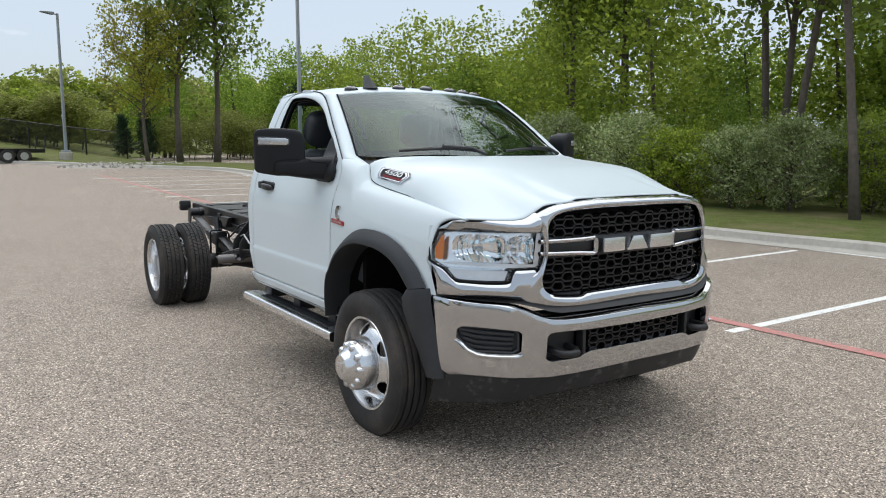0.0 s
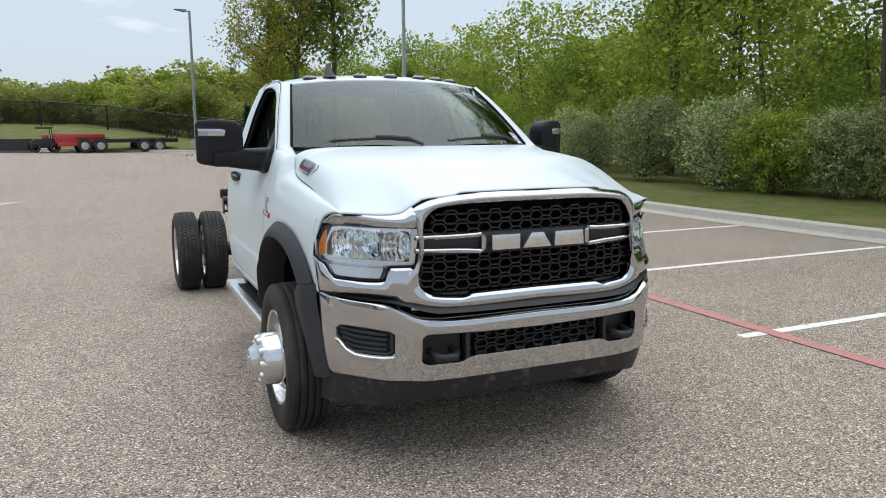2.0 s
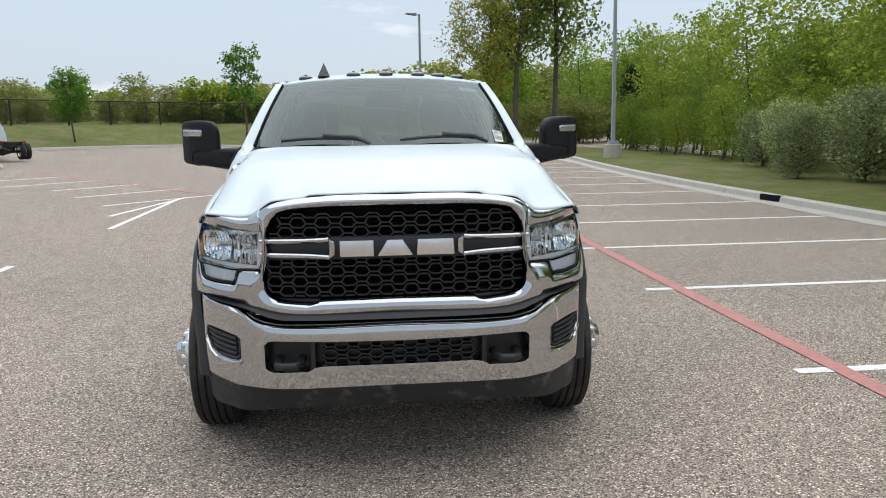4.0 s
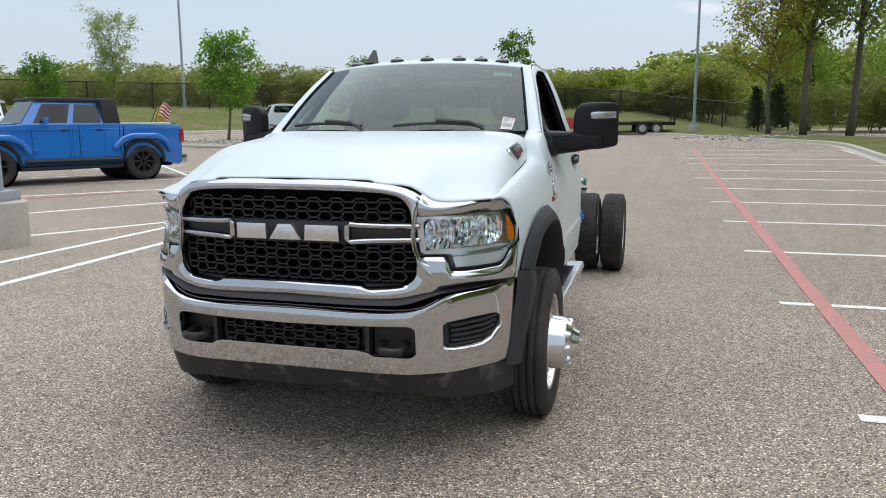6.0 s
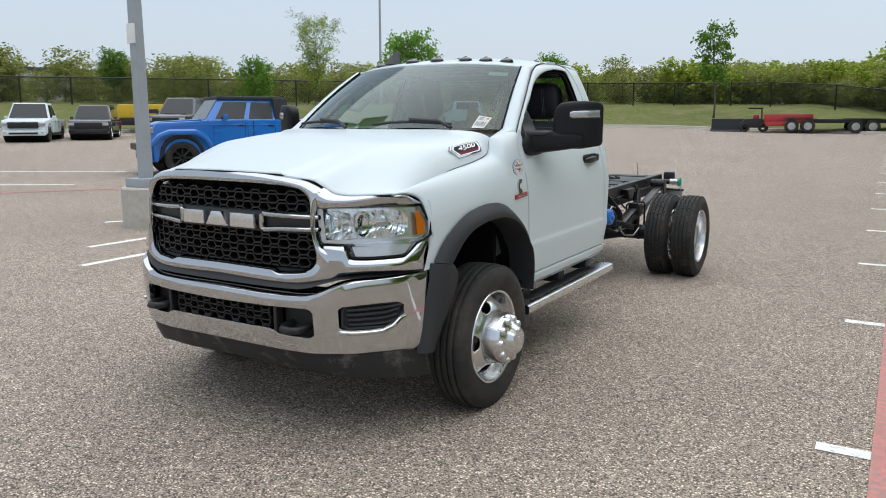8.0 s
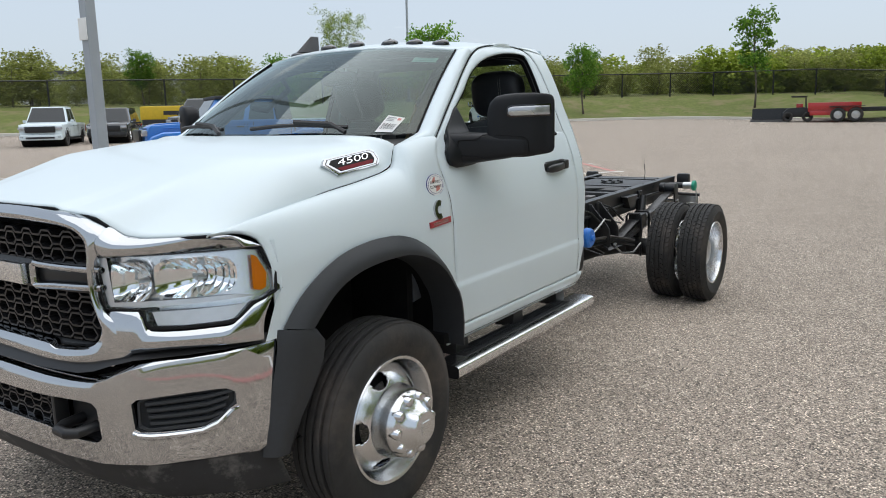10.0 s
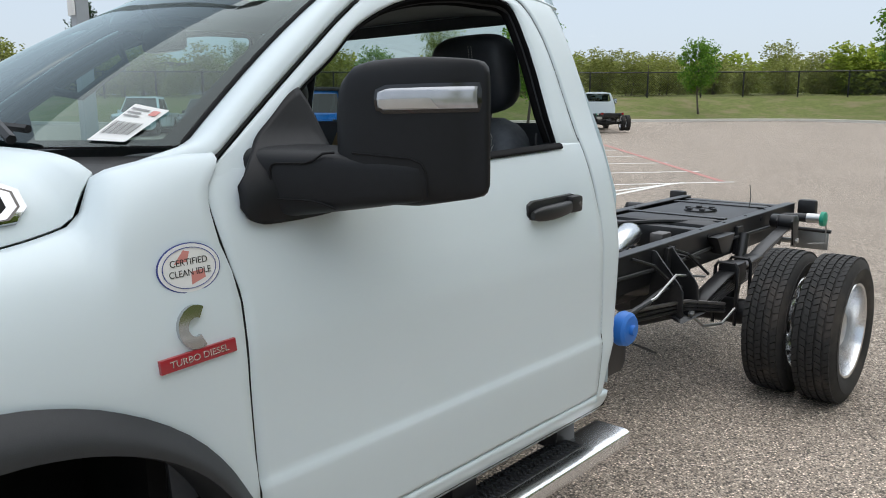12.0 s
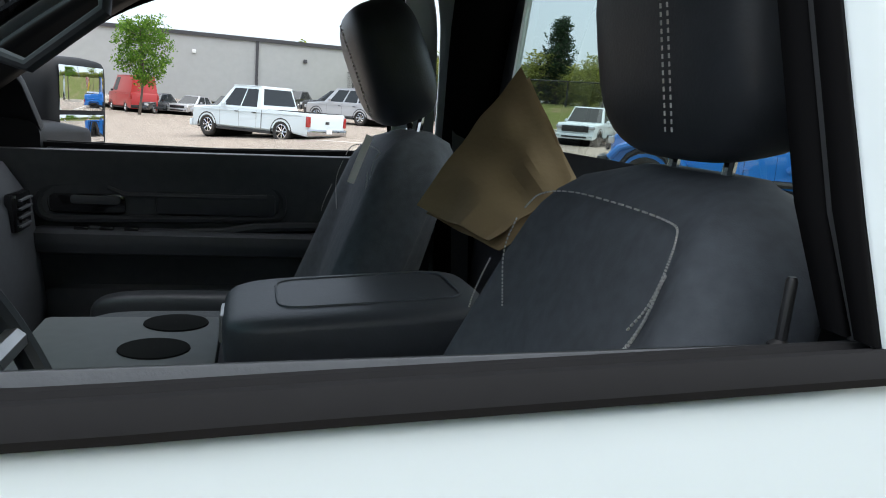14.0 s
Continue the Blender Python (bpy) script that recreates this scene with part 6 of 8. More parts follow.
# ---- trees and shrubs ----
def leaf_arrays(centres, n_each, spread, size, rng, flat=0.0):
    """Little four-cornered leaves, n_each round every centre."""
    c = np.repeat(np.asarray(centres, float), n_each, axis=0)
    n = len(c)
    d = rng.normal(size=(n, 3))
    d *= (spread * rng.random((n, 1)) ** 0.5) / np.linalg.norm(d, axis=1, keepdims=True)
    p = c + d
    a = rng.normal(size=(n, 3))
    a[:, 2] *= 1 - flat
    a /= np.linalg.norm(a, axis=1, keepdims=True)
    b = np.cross(a, rng.normal(size=(n, 3)))
    b /= np.linalg.norm(b, axis=1, keepdims=True)
    s = size * (0.6 + 0.8 * rng.random((n, 1)))
    a, b = a * s * 0.5, b * s * 0.34
    v = np.stack([p - a, p + b, p + a, p - b], axis=1).reshape(-1, 3)
    return v


def leaf_mesh(name, v, material):
    me = bpy.data.meshes.new(name)
    n = len(v) // 4
    me.vertices.add(len(v))
    me.vertices.foreach_set("co", np.ascontiguousarray(v, dtype=np.float32).ravel())
    me.loops.add(len(v))
    me.loops.foreach_set("vertex_index", np.arange(len(v), dtype=np.int32))
    me.polygons.add(n)
    me.polygons.foreach_set("loop_start", np.arange(0, len(v), 4, dtype=np.int32))
    me.update(calc_edges=True)
    me.validate()
    me.materials.append(material)
    return me


def tree_kind(seed, h, r0, base, crown_r, limbs, subs, leaves, size, spread, material, shape="round", lean=0.0, fork=False):
    """Wood and crown of one kind of tree, one made once and then shared; origin at its foot."""
    rr = random.Random(seed)
    rng = np.random.default_rng(seed)
    bm = bmesh.new()

    def spine(t):
        return Vector((lean * h * t + 0.02 * h * math.sin(t * 5 + seed), 0.015 * h * math.sin(t * 4 + seed * 2), h * t))
    bm_tube([spine(i / 9 * 0.94) for i in range(10)], [r0 * (1.25 if i == 0 else 1) * (1 - 0.088 * i) + 0.01 for i in range(10)], bm, seg=9)
    cs = []
    for k in range(limbs):
        t = lerp(base, 0.93, (k + rr.random() * 0.8) / limbs)
        p = spine(t)
        az = k * 2.4 + rr.uniform(-0.5, 0.5)
        rel = (t - base) / (1 - base)
        reach = crown_r * {"round": math.sin(math.pi * (0.18 + 0.78 * rel)) ** 0.7, "cone": 1.05 - rel, "tall": 0.55 + 0.45 * math.sin(math.pi * (0.1 + 0.85 * rel)), "vase": 0.5 + 0.6 * rel}[shape] * rr.uniform(0.75, 1.1)
        up = {"round": 0.45, "cone": -0.12, "tall": 0.75, "vase": 1.2}[shape] * (1.1 - 0.4 * rel)
        d = Vector((math.cos(az), math.sin(az), up)).normalized()
        tip = p + d * reach
        mid = p.lerp(tip, 0.5) + Vector((rr.uniform(-1, 1), rr.uniform(-1, 1), rr.uniform(-0.3, 0.8))) * reach * 0.08
        rl = r0 * (1 - 0.85 * t) * 0.5 + 0.008
        bm_tube([p, mid, tip], [rl, rl * 0.6, rl * 0.2], bm, seg=5, cap=False)
        cs += [tip, mid.lerp(tip, 0.5)]
        for j in range(subs):
            f = rr.uniform(0.3, 1.0)
            q = p.lerp(mid, f * 2) if f < 0.5 else mid.lerp(tip, f * 2 - 1)
            e = q + Vector((rr.gauss(0, 1), rr.gauss(0, 1), rr.gauss(0.25, 0.7))).normalized() * crown_r * rr.uniform(0.18, 0.42)
            bm_tube([q, e], [rl * 0.35, rl * 0.12], bm, seg=3, cap=False)
            cs += [e, q.lerp(e, 0.55)]
    top = spine(0.95)
    cs += [top, top + Vector((0, 0, 0.03 * h))]
    wood = bpy.data.meshes.new("trunk")
    bm.to_mesh(wood)
    bm.free()
    for p in wood.polygons:
        p.use_smooth = True
    wood.materials.append(M_BARK)
    each = max(1, leaves // len(cs))
    v = leaf_arrays([tuple(c) for c in cs], each, spread, size, rng)
    return wood, leaf_mesh("crown", v, material), v


KINDS = {
    "cottonwood": tree_kind(11, 14.0, 0.088, 0.30, 4.2, 26, 9, 10500, 0.19, 0.6, L_COTTON, "vase"),
    "cottonwood_b": tree_kind(12, 14.0, 0.082, 0.26, 3.6, 26, 9, 10500, 0.19, 0.6, L_COTTON, "tall"),
    "cottonwood_airy": tree_kind(13, 15.0, 0.17, 0.32, 5.2, 24, 8, 6800, 0.27, 0.62, L_COTTON, "vase"),
    "woodland": tree_kind(21, 9.0, 0.12, 0.06, 2.6, 34, 8, 11000, 0.15, 0.5, L_WOOD, "tall"),
    "woodland_b": tree_kind(22, 8.0, 0.12, 0.05, 2.8, 34, 8, 11000, 0.15, 0.55, L_OAK, "round"),
    "maple": tree_kind(31, 5.5, 0.07, 0.30, 1.6, 30, 8, 7000, 0.14, 0.32, L_MAPLE, "round"),
    "golden": tree_kind(41, 8.5, 0.11, 0.30, 3.0, 30, 9, 9000, 0.15, 0.45, L_GOLD, "tall"),
    "sapling": tree_kind(51, 6.0, 0.06, 0.36, 1.5, 20, 6, 2600, 0.17, 0.26, L_MAPLE, "tall"),
    "spruce": tree_kind(61, 5.0, 0.10, 0.06, 1.5, 60, 6, 9000, 0.12, 0.22, L_DARK, "cone"),
    "shrub": tree_kind(71, 2.7, 0.05, 0.05, 1.5, 40, 9, 9000, 0.085, 0.22, L_SILVER, "round"),
    "shrub_b": tree_kind(72, 2.4, 0.05, 0.05, 1.4, 40, 9, 9000, 0.085, 0.22, L_WOOD, "round"),
}


def plant(kind, x, y, h=1.0, turn=0.0, z=None, label="", name="tree", group="", tilt=0.0):
    wood, crown, _ = KINDS[kind]
    z = (rise(x, y) + 0.1) if z is None else z
    t = thing(name, label, name, pose(x, y, z, 0, tilt, turn) @ Matrix.Scale(h, 4), group=group)
    for nm, me in (("trunk", wood), ("crown", crown)):
        o = new(nm, me)
        o.parent = t
    return t


def bank_z(x, y):
    """Height of the lawn near a place, by its nearest kerb point."""
    i = min(range(len(KF)), key=lambda k: (KF[k][0] - x) ** 2 + (KF[k][1] - y) ** 2)
    o = math.hypot(KF[i][0] - x, KF[i][1] - y)
    return rise(*KF[i]) + lawn_height(i, max(0.2, o)) - 0.05


def on_lawn(kind, x, y, h=1.0, turn=0.0, **kw):
    return plant(kind, x, y, h, turn, bank_z(x, y), **kw)


TALL = "tall cottonwood with grey trunk and airy green crown"
for k, (x, y, h, tn, tl) in enumerate(((11.7, 4.1, 1.0, 40, 6), (14.5, 8.0, 1.1, 120, -2), (14.6, 7.0, 1.05, 200, 1), (13.9, 6.2, 1.0, 290, 2), (16.9, 14.8, 1.05, 10, 3), (15.1, 15.4, 1.1, 75, -1), (18.7, 15.7, 1.0, 160, 0), (14.4, 1.0, 1.0, 20, 0), (12.6, 43.6, 1.12, 30, 1), (10.1, 42.6, 1.0, 170, -2))):
    on_lawn("cottonwood_airy" if y > 40 else "cottonwood" if k % 2 else "cottonwood_b", x, y, h, tn, tilt=tl, label=TALL, group="tall trees")
on_lawn("golden", 8.2, 42.6, 1.0, 0, label="young tree with golden-green spring leaves")
for x, y, h in ((9.2, 47.3, 0.6), (8.3, 49.5, 0.55), (16.5, 40, 1.0)):
    on_lawn("spruce", x, y, h, x * 50, label="small dark spruce on the grass edge", group="spruces")
on_lawn("sapling", -7.7, 51.3, 1.02, 0, label="thin young tree with sparse leaves on a grass bank")
plant("maple", -16.0, 25.8, 0.84, 0, rise(-16, 25.8) + 0.1, label="young round maple in a stone island", group="maples")
for x, y, h in ((-17.5, 46.2, 0.80), (-28.8, 29.5, 0.70), (-42.0, 30.0, 0.64)):
    on_lawn("maple", x, y, h, x * 30, label="young round maple on the grass bank", group="maples")
on_lawn("spruce", -52, 24, 1.3, 0, label="dark spruce beyond the parked cars", group="spruces")
rt = random.Random(3)
for k, (x, y) in enumerate(((12.0, 8.3), (11.9, 6.7), (12.2, 5.5), (12.9, 3.2), (11.2, 14.2), (11.8, 12.4), (11.3, 9.2), (11.5, 7.8), (13.6, 4.6), (12.6, 10.6), (12.4, 16.5), (13.5, 0.5), (12.9, 19.0))):
    on_lawn("shrub" if k % 4 != 3 else "shrub_b", x, y, rt.uniform(0.55, 0.8), rt.uniform(0, 360), name="shrub", label="silvery-green flowering shrub at the wood's edge", group="shrubs along the verge")


def woods(name, spots, kinds, material, label, thin=1, zf=bank_z, wide=1.0, leaf=1.0):
    """Many trees grown together into one mass of leaves."""
    rr = random.Random(len(spots))
    parts, trunks = [], bmesh.new()
    for x, y, h in spots:
        v = KINDS[rr.choice(kinds)][2].reshape(-1, 4, 3)[::thin]
        mid_ = v.mean(axis=1, keepdims=True)
        v = (mid_ + (v - mid_) * leaf).reshape(-1, 3)
        a = rr.uniform(0, 6.28)
        c, s_ = math.cos(a), math.sin(a)
        q = v.copy()
        q[:, 0], q[:, 1] = v[:, 0] * c - v[:, 1] * s_, v[:, 0] * s_ + v[:, 1] * c
        z = zf(x, y)
        parts.append(q * np.array([h * wide, h * wide, h]) + np.array([x, y, z]))
        bm_tube([(x, y, z - 0.2), (x + 0.2, y, z + 3 * h), (x, y + 0.2, z + 7 * h)], [0.16 * h, 0.11 * h, 0.03], trunks, seg=5, cap=False)
    root = thing(name, label, "woodland", kind="stuff")
    o = new("foliage", leaf_mesh("foliage", np.concatenate(parts), material))
    o.parent = root
    tagged(o, kind="stuff")
    t = part("trunks", trunks, M_BARK, root)
    tagged(t, kind="stuff")
    return root


near = []
for k in range(44):
    y = -6 + 46 * k / 44 + rt.uniform(-1, 1)
    near.append((rt.uniform(14.5, 19) + 0.05 * max(0, y - 10), y, rt.uniform(0.38, 0.62) if k % 4 else rt.uniform(0.65, 0.8)))
for k in range(30):
    y = -8 + 56 * k / 30 + rt.uniform(-1, 1)
    near.append((rt.uniform(21, 32) + 0.05 * max(0, y - 10), y, rt.uniform(0.6, 0.88) if y < 26 else rt.uniform(0.65, 0.95)))
near += [(rt.uniform(12.8, 14.6) + 0.05 * max(0, 1.2 * k - 12), -3 + 1.2 * k, rt.uniform(0.2, 0.32)) for k in range(34)]
woods("roadside_wood", near[::2], ["woodland", "woodland_b"], L_WOOD, "dense spring woodland beside the verge", thin=3, wide=1.2, leaf=1.35)
woods("roadside_wood", near[1::2], ["woodland", "woodland_b"], L_OAK, "dense darker woodland beside the verge", thin=3, wide=1.2, leaf=1.35)
far_a, far_b = [], []
for k in range(190):
    az = radians(lerp(-20, 112, k / 189)) + rt.uniform(-0.01, 0.01)
    d = rt.uniform(84, 96) if k % 2 else rt.uniform(100, 125)
    x, y = -math.sin(az) * d + 4, math.cos(az) * d - 2
    deg = math.degrees(az)
    h = (0.5 if deg > 12 else 0.52 if deg > 2 else 0.75) * rt.uniform(0.8, 1.2) * (1.0 if k % 2 else 1.22)
    (far_a if k % 3 else far_b).append((x, y, h))
for k in range(60):
    az = radians(lerp(-6, 14, rt.random()))
    d = rt.uniform(62, 76)
    far_b.append((-math.sin(az) * d + 2, math.cos(az) * d - 2, rt.uniform(0.26, 0.46)))


for k in range(150):
    az = radians(lerp(-20, 112, rt.random()))
    d = rt.uniform(72, 84)
    far_a.append((-math.sin(az) * d + 4, math.cos(az) * d - 2, rt.uniform(0.22, 0.34)))


def far_z(x, y):
    return 2.2


woods("far_wood", far_a, ["woodland", "woodland_b"], L_FAR, "distant belt of spring woodland", thin=8, zf=far_z, wide=1.55, leaf=3.4)
woods("far_wood", far_b, ["woodland", "woodland_b"], L_WOOD, "distant belt of darker woodland", thin=8, zf=far_z, wide=1.5, leaf=3.4)
scrub = []
for i in range(len(KF)):
    if KF[i][0] < 3 and KF[i][1] > 8 and KF[i][0] > -62:
        fan = (Vector(KF[i]) - Vector((-12.0, 8.0))).normalized()
        for q in range(2):
            o = rt.uniform(12, 19)
            scrub.append((KF[i][0] + fan.x * o + rt.uniform(-1, 1), KF[i][1] + fan.y * o, rt.uniform(0.2, 0.42)))
scrub = scrub[::max(1, len(scrub) // 130)] + [(rt.uniform(7.5, 21), rt.uniform(47.5, 53), rt.uniform(0.24, 0.38)) for k in range(22)]
woods("scrub_wood", scrub, ["woodland", "woodland_b"], L_SCRUB, "olive scrub behind a chain-link fence", thin=6, zf=lambda x, y: bank_z(x, y), wide=1.7, leaf=2.1)
plant("cottonwood", -28.5, 34.4, 0.42, 50, bank_z(-28.5, 34.4), label="airy young tree behind the grass bank")
mid = [(rt.uniform(10, 28), rt.uniform(48, 62), rt.uniform(0.6, 0.95)) for k in range(16)]
woods("corner_wood", mid, ["woodland_b", "woodland"], L_OAK, "mixed green trees beyond the stone bed", thin=3, leaf=1.5)

# ---- lamp posts ----
def lamp_post(x, y, z, h, base_h, base_r, head_turn, square=True, label="grey steel lamp post on a concrete base", plate=True):
    t = thing("lamp_post", label, "lamp post", pose(x, y, z, 0, 0, head_turn), group="car-park lamp posts")
    part("concrete_base", bm_lathe([(-0.1, base_r), (base_h - 0.02, base_r), (base_h, base_r - 0.02), (base_h, 0.001)], seg=32, axis="z"), M_CONC, t, "weathered pale concrete base")
    part("base_plate", bm_prism([(-0.19, -0.19), (0.19, -0.19), (0.19, 0.19), (-0.19, 0.19)], "z", base_h, base_h + 0.12, bev=0.01), M_POLE, t)
    bm = bmesh.new()
    lo, hi = 0.072, 0.055
    vs = [[bm.verts.new((a * w, b * w, zz)) for a, b in ((-1, -1), (1, -1), (1, 1), (-1, 1))] for w, zz in ((lo, base_h + 0.1), (hi, h))]
    for k in range(4):
        bm.faces.new((vs[0][k], vs[0][(k + 1) % 4], vs[1][(k + 1) % 4], vs[1][k]))
    bm.faces.new(vs[1])
    part("pole", bm, M_POLE, t, smooth=False, bevel=0.008)
    part("lamp_arm", bm_box((0.18, 0, h - 0.06), (0.4, 0.06, 0.06), bev=0.01), M_POLE, t)
    head = part("lamp_head", bm_prism([(0.25, -0.05), (0.95, 0.02), (0.95, 0.06), (0.3, 0.1), (0.25, 0.08)], "y", -0.17, 0.17, bev=0.015), M_POLE, t)
    head.location = (0, 0, h - 0.06)
    part("sign_plate", bm_box((0, -0.085, base_h + 2.05), (0.16, 0.01, 0.26), bev=0.003), M_PAPER, t, "small white sign")
    return t


lamp_post(-6.0, 3.4, rise(-6, 3.4) - 0.02, 8.4, 0.56, 0.335, 0)
lamp_post(4.3, 45.6, bank_z(4.3, 45.6), 8.3, 0.45, 0.36, 200)
lamp_post(-29.5, 43.0, bank_z(-29.5, 43.0), 8.0, 0.1, 0.3, 180)
lamp_post(10.8, 27.2, bank_z(10.8, 27.2), 9.0, 0.6, 0.38, 90)
# ---- badges and stickers on the truck ----
def badge_frame(c, n, along_y, s):
    """Axes for a flat sign on a flank: reading direction, up, outward."""
    n = Vector(n).normalized()
    u = Vector((0, s, s * along_y)).normalized()
    u = (u - n * u.dot(n)).normalized()
    v = n.cross(u)
    return Matrix(((u.x, v.x, n.x, c[0]), (u.y, v.y, n.y, c[1]), (u.z, v.z, n.z, c[2]), (0, 0, 0, 1)))


def plate(poly, m, z0, z1, bev=0.0):
    bm = bm_prism(poly, "z", z0, z1, bev=bev)
    bm.transform(m)
    return bm


M_BADGEBLACK = mat("black_badge_field", (0.006, 0.006, 0.007), 0.55, spec=0.2)
M_BADGERED = mat("dark_red_badge_band", (0.16, 0.008, 0.014), 0.55, spec=0.2)


def badges(s):
    u0, v0 = min(((0.9 + 0.1 * i / 60, j / 80) for i in range(61) for j in range(81)), key=lambda q: (Vector(hood_pt(*q)) - Vector((0.828, 0.108, 1.418))).length)
    c, e1, e2 = Vector(hood_pt(u0, v0)), Vector(hood_pt(u0 + 0.012, v0)), Vector(hood_pt(u0, v0 + 0.05))
    nn = (e1 - c).cross(e2 - c)
    nn = nn if nn.z > 0 else -nn
    rd = (e2 - c).normalized()
    m = badge_frame((s * c.x, c.y, c.z), (s * nn.x, nn.y, nn.z), rd.z / rd.y, s)
    hexa = [(-0.170, 0.018), (-0.144, 0.039), (0.142, 0.039), (0.166, 0.022), (0.168, -0.014), (0.142, -0.039), (-0.118, -0.039)]
    if s < 0:
        hexa = [(-x, y) for x, y in hexa][::-1]
    b = part("badge", plate(hexa, m, -0.012, 0.007, 0.003), M_CHROME, truck, "chrome badge with black field and number")
    part("rim_line", plate([(x * 0.93, y * 0.86) for x, y in hexa], m, 0.007, 0.0076), M_DARKSTEEL, b)
    part("inner_frame", plate([(x * 0.90, y * 0.80) for x, y in hexa], m, 0.0076, 0.0084), M_CHROME, b)
    part("field", plate([(x * 0.80, y * 0.68) for x, y in hexa], m, 0.0084, 0.009), M_BADGEBLACK, b)
    part("red_band", plate([(-0.088, -0.025), (0.108, -0.025), (0.122, -0.010), (-0.106, -0.010)], m, 0.009, 0.0095), M_BADGERED, b)
    text_mesh("4500", 0.038, 0.0022, M_STEEL, b, m @ Matrix.Translation((0.0, 0.008, 0.0098)), shear=0.25, wide=2.6)
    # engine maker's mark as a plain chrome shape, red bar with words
    z, y = 1.192, 0.492
    m = badge_frame((s * (side_x(y, z) + 0.003), y, z), (s, 0, 0.08), 0.0, s)
    arc = [(0.036 * math.cos(t), 0.042 * math.sin(t)) for t in [radians(60 + 240 * k / 14) for k in range(15)]] + [(0.016 * math.cos(t), 0.018 * math.sin(t)) for t in [radians(300 - 240 * k / 14) for k in range(15)]]
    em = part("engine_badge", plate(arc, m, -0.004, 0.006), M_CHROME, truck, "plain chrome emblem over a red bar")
    z = 1.137
    m = badge_frame((s * (side_x(y, z) + 0.003), y, z), (s, 0, 0.06), 0.06, s)
    part("red_bar", plate([(-0.078, -0.013), (0.078, -0.013), (0.078, 0.013), (-0.078, 0.013)], m, -0.006, 0.005, 0.0015), M_REDPAINT, em, "red bar")
    text_mesh("TURBO DIESEL", 0.0185, 0.0008, M_STEEL, em, m @ Matrix.Translation((0, 0, 0.0055)), wide=1.0)


both(badges)
M_STBLUE = mat("sticker_blue", (0.03, 0.05, 0.25), 0.5)
M_STRED = mat("sticker_pale_red", (0.62, 0.25, 0.22), 0.5)
z, y = 1.300, 0.500
m = badge_frame((side_x(y, z) + 0.0035, y, z), (1, 0, 0.14), 0.02, 1)
ov = [(math.cos(2 * math.pi * k / 40), math.sin(2 * math.pi * k / 40)) for k in range(40)]
st = part("oval_sticker", plate([(x * 0.064, yy * 0.047) for x, yy in ov], m, -0.003, 0.0), M_STBLUE, truck, "oval sticker with printed words")
part("white_field", plate([(x * 0.062, yy * 0.045) for x, yy in ov], m, 0.0, 0.0006), M_PAPER, st)
part("blue_ring", bm_tube([m @ Vector((x * 0.054, yy * 0.038, 0.0012)) for x, yy in ov + ov[:1]], 0.0008, seg=4), M_STBLUE, st)
part("red_patch", plate([(-0.03, 0.01), (-0.008, 0.034), (0.004, 0.03), (-0.004, 0.012)], m, 0.0006, 0.0010), M_STRED, st)
part("red_patch", plate([(0.0, -0.032), (0.03, -0.022), (0.028, -0.006), (0.002, -0.008)], m, 0.0006, 0.0010), M_STRED, st)
text_mesh("CERTIFIED", 0.0175, 0.0003, M_INK, st, m @ Matrix.Translation((0, 0.011, 0.0012)), wide=0.95)
text_mesh("CLEAN IDLE", 0.0175, 0.0003, M_INK, st, m @ Matrix.Translation((0, -0.009, 0.0012)), wide=0.9)
# ---- other vehicles ----
def small_wheel(parent, x, y, R, w, s, rim_mat, spokes=8):
    """Road wheel of a parked vehicle."""
    wh = part("wheel", bm_lathe(tyre_profile(w, R, R * 0.62), seg=36, axis="x", c=(x, y, R)), M_RUBBER, parent)
    part("rim", bm_lathe([(s * w * 0.40, R * 0.63), (s * w * 0.42, R * 0.58), (s * w * 0.2, R * 0.54), (-s * w * 0.3, R * 0.5)], seg=32, axis="x", c=(x, y, R)), rim_mat, wh)
    part("rim_face", bm_lathe([(s * w * 0.16, R * 0.56), (s * w * 0.1, R * 0.1), (s * w * 0.1, 0.001)], seg=24, axis="x", c=(x, y, R)), M_CAVITY, wh)
    for k in range(spokes):
        t = 2 * math.pi * k / spokes
        part("spoke", bm_tube([(x + s * w * 0.28, y + R * 0.08 * math.cos(t), R + R * 0.08 * math.sin(t)), (x + s * w * 0.32, y + R * 0.57 * math.cos(t), R + R * 0.57 * math.sin(t))], R * 0.06, seg=5), rim_mat, wh)
    return wh


def arch(cy, R, z0, n=10):
    """Wheel-arch points from front to back, seen in the side outline's lower edge (run backwards)."""
    out = []
    for k in range(n + 1):
        a = math.pi * k / n
        out.append((cy - R * math.cos(a), max(z0, R * 0.80 + R * math.sin(a) * 0.98)))
    return out


def glass_quad(parent, pts, name="window"):
    bm = bmesh.new()
    bm.faces.new([bm.verts.new(p) for p in pts])
    return part(name, bm, M_CARGLASS, parent, smooth=False)


M_CARGLASS = mat("dark_car_glass", (0.012, 0.016, 0.018), 0.08, coat=0.25, spec=0.4)


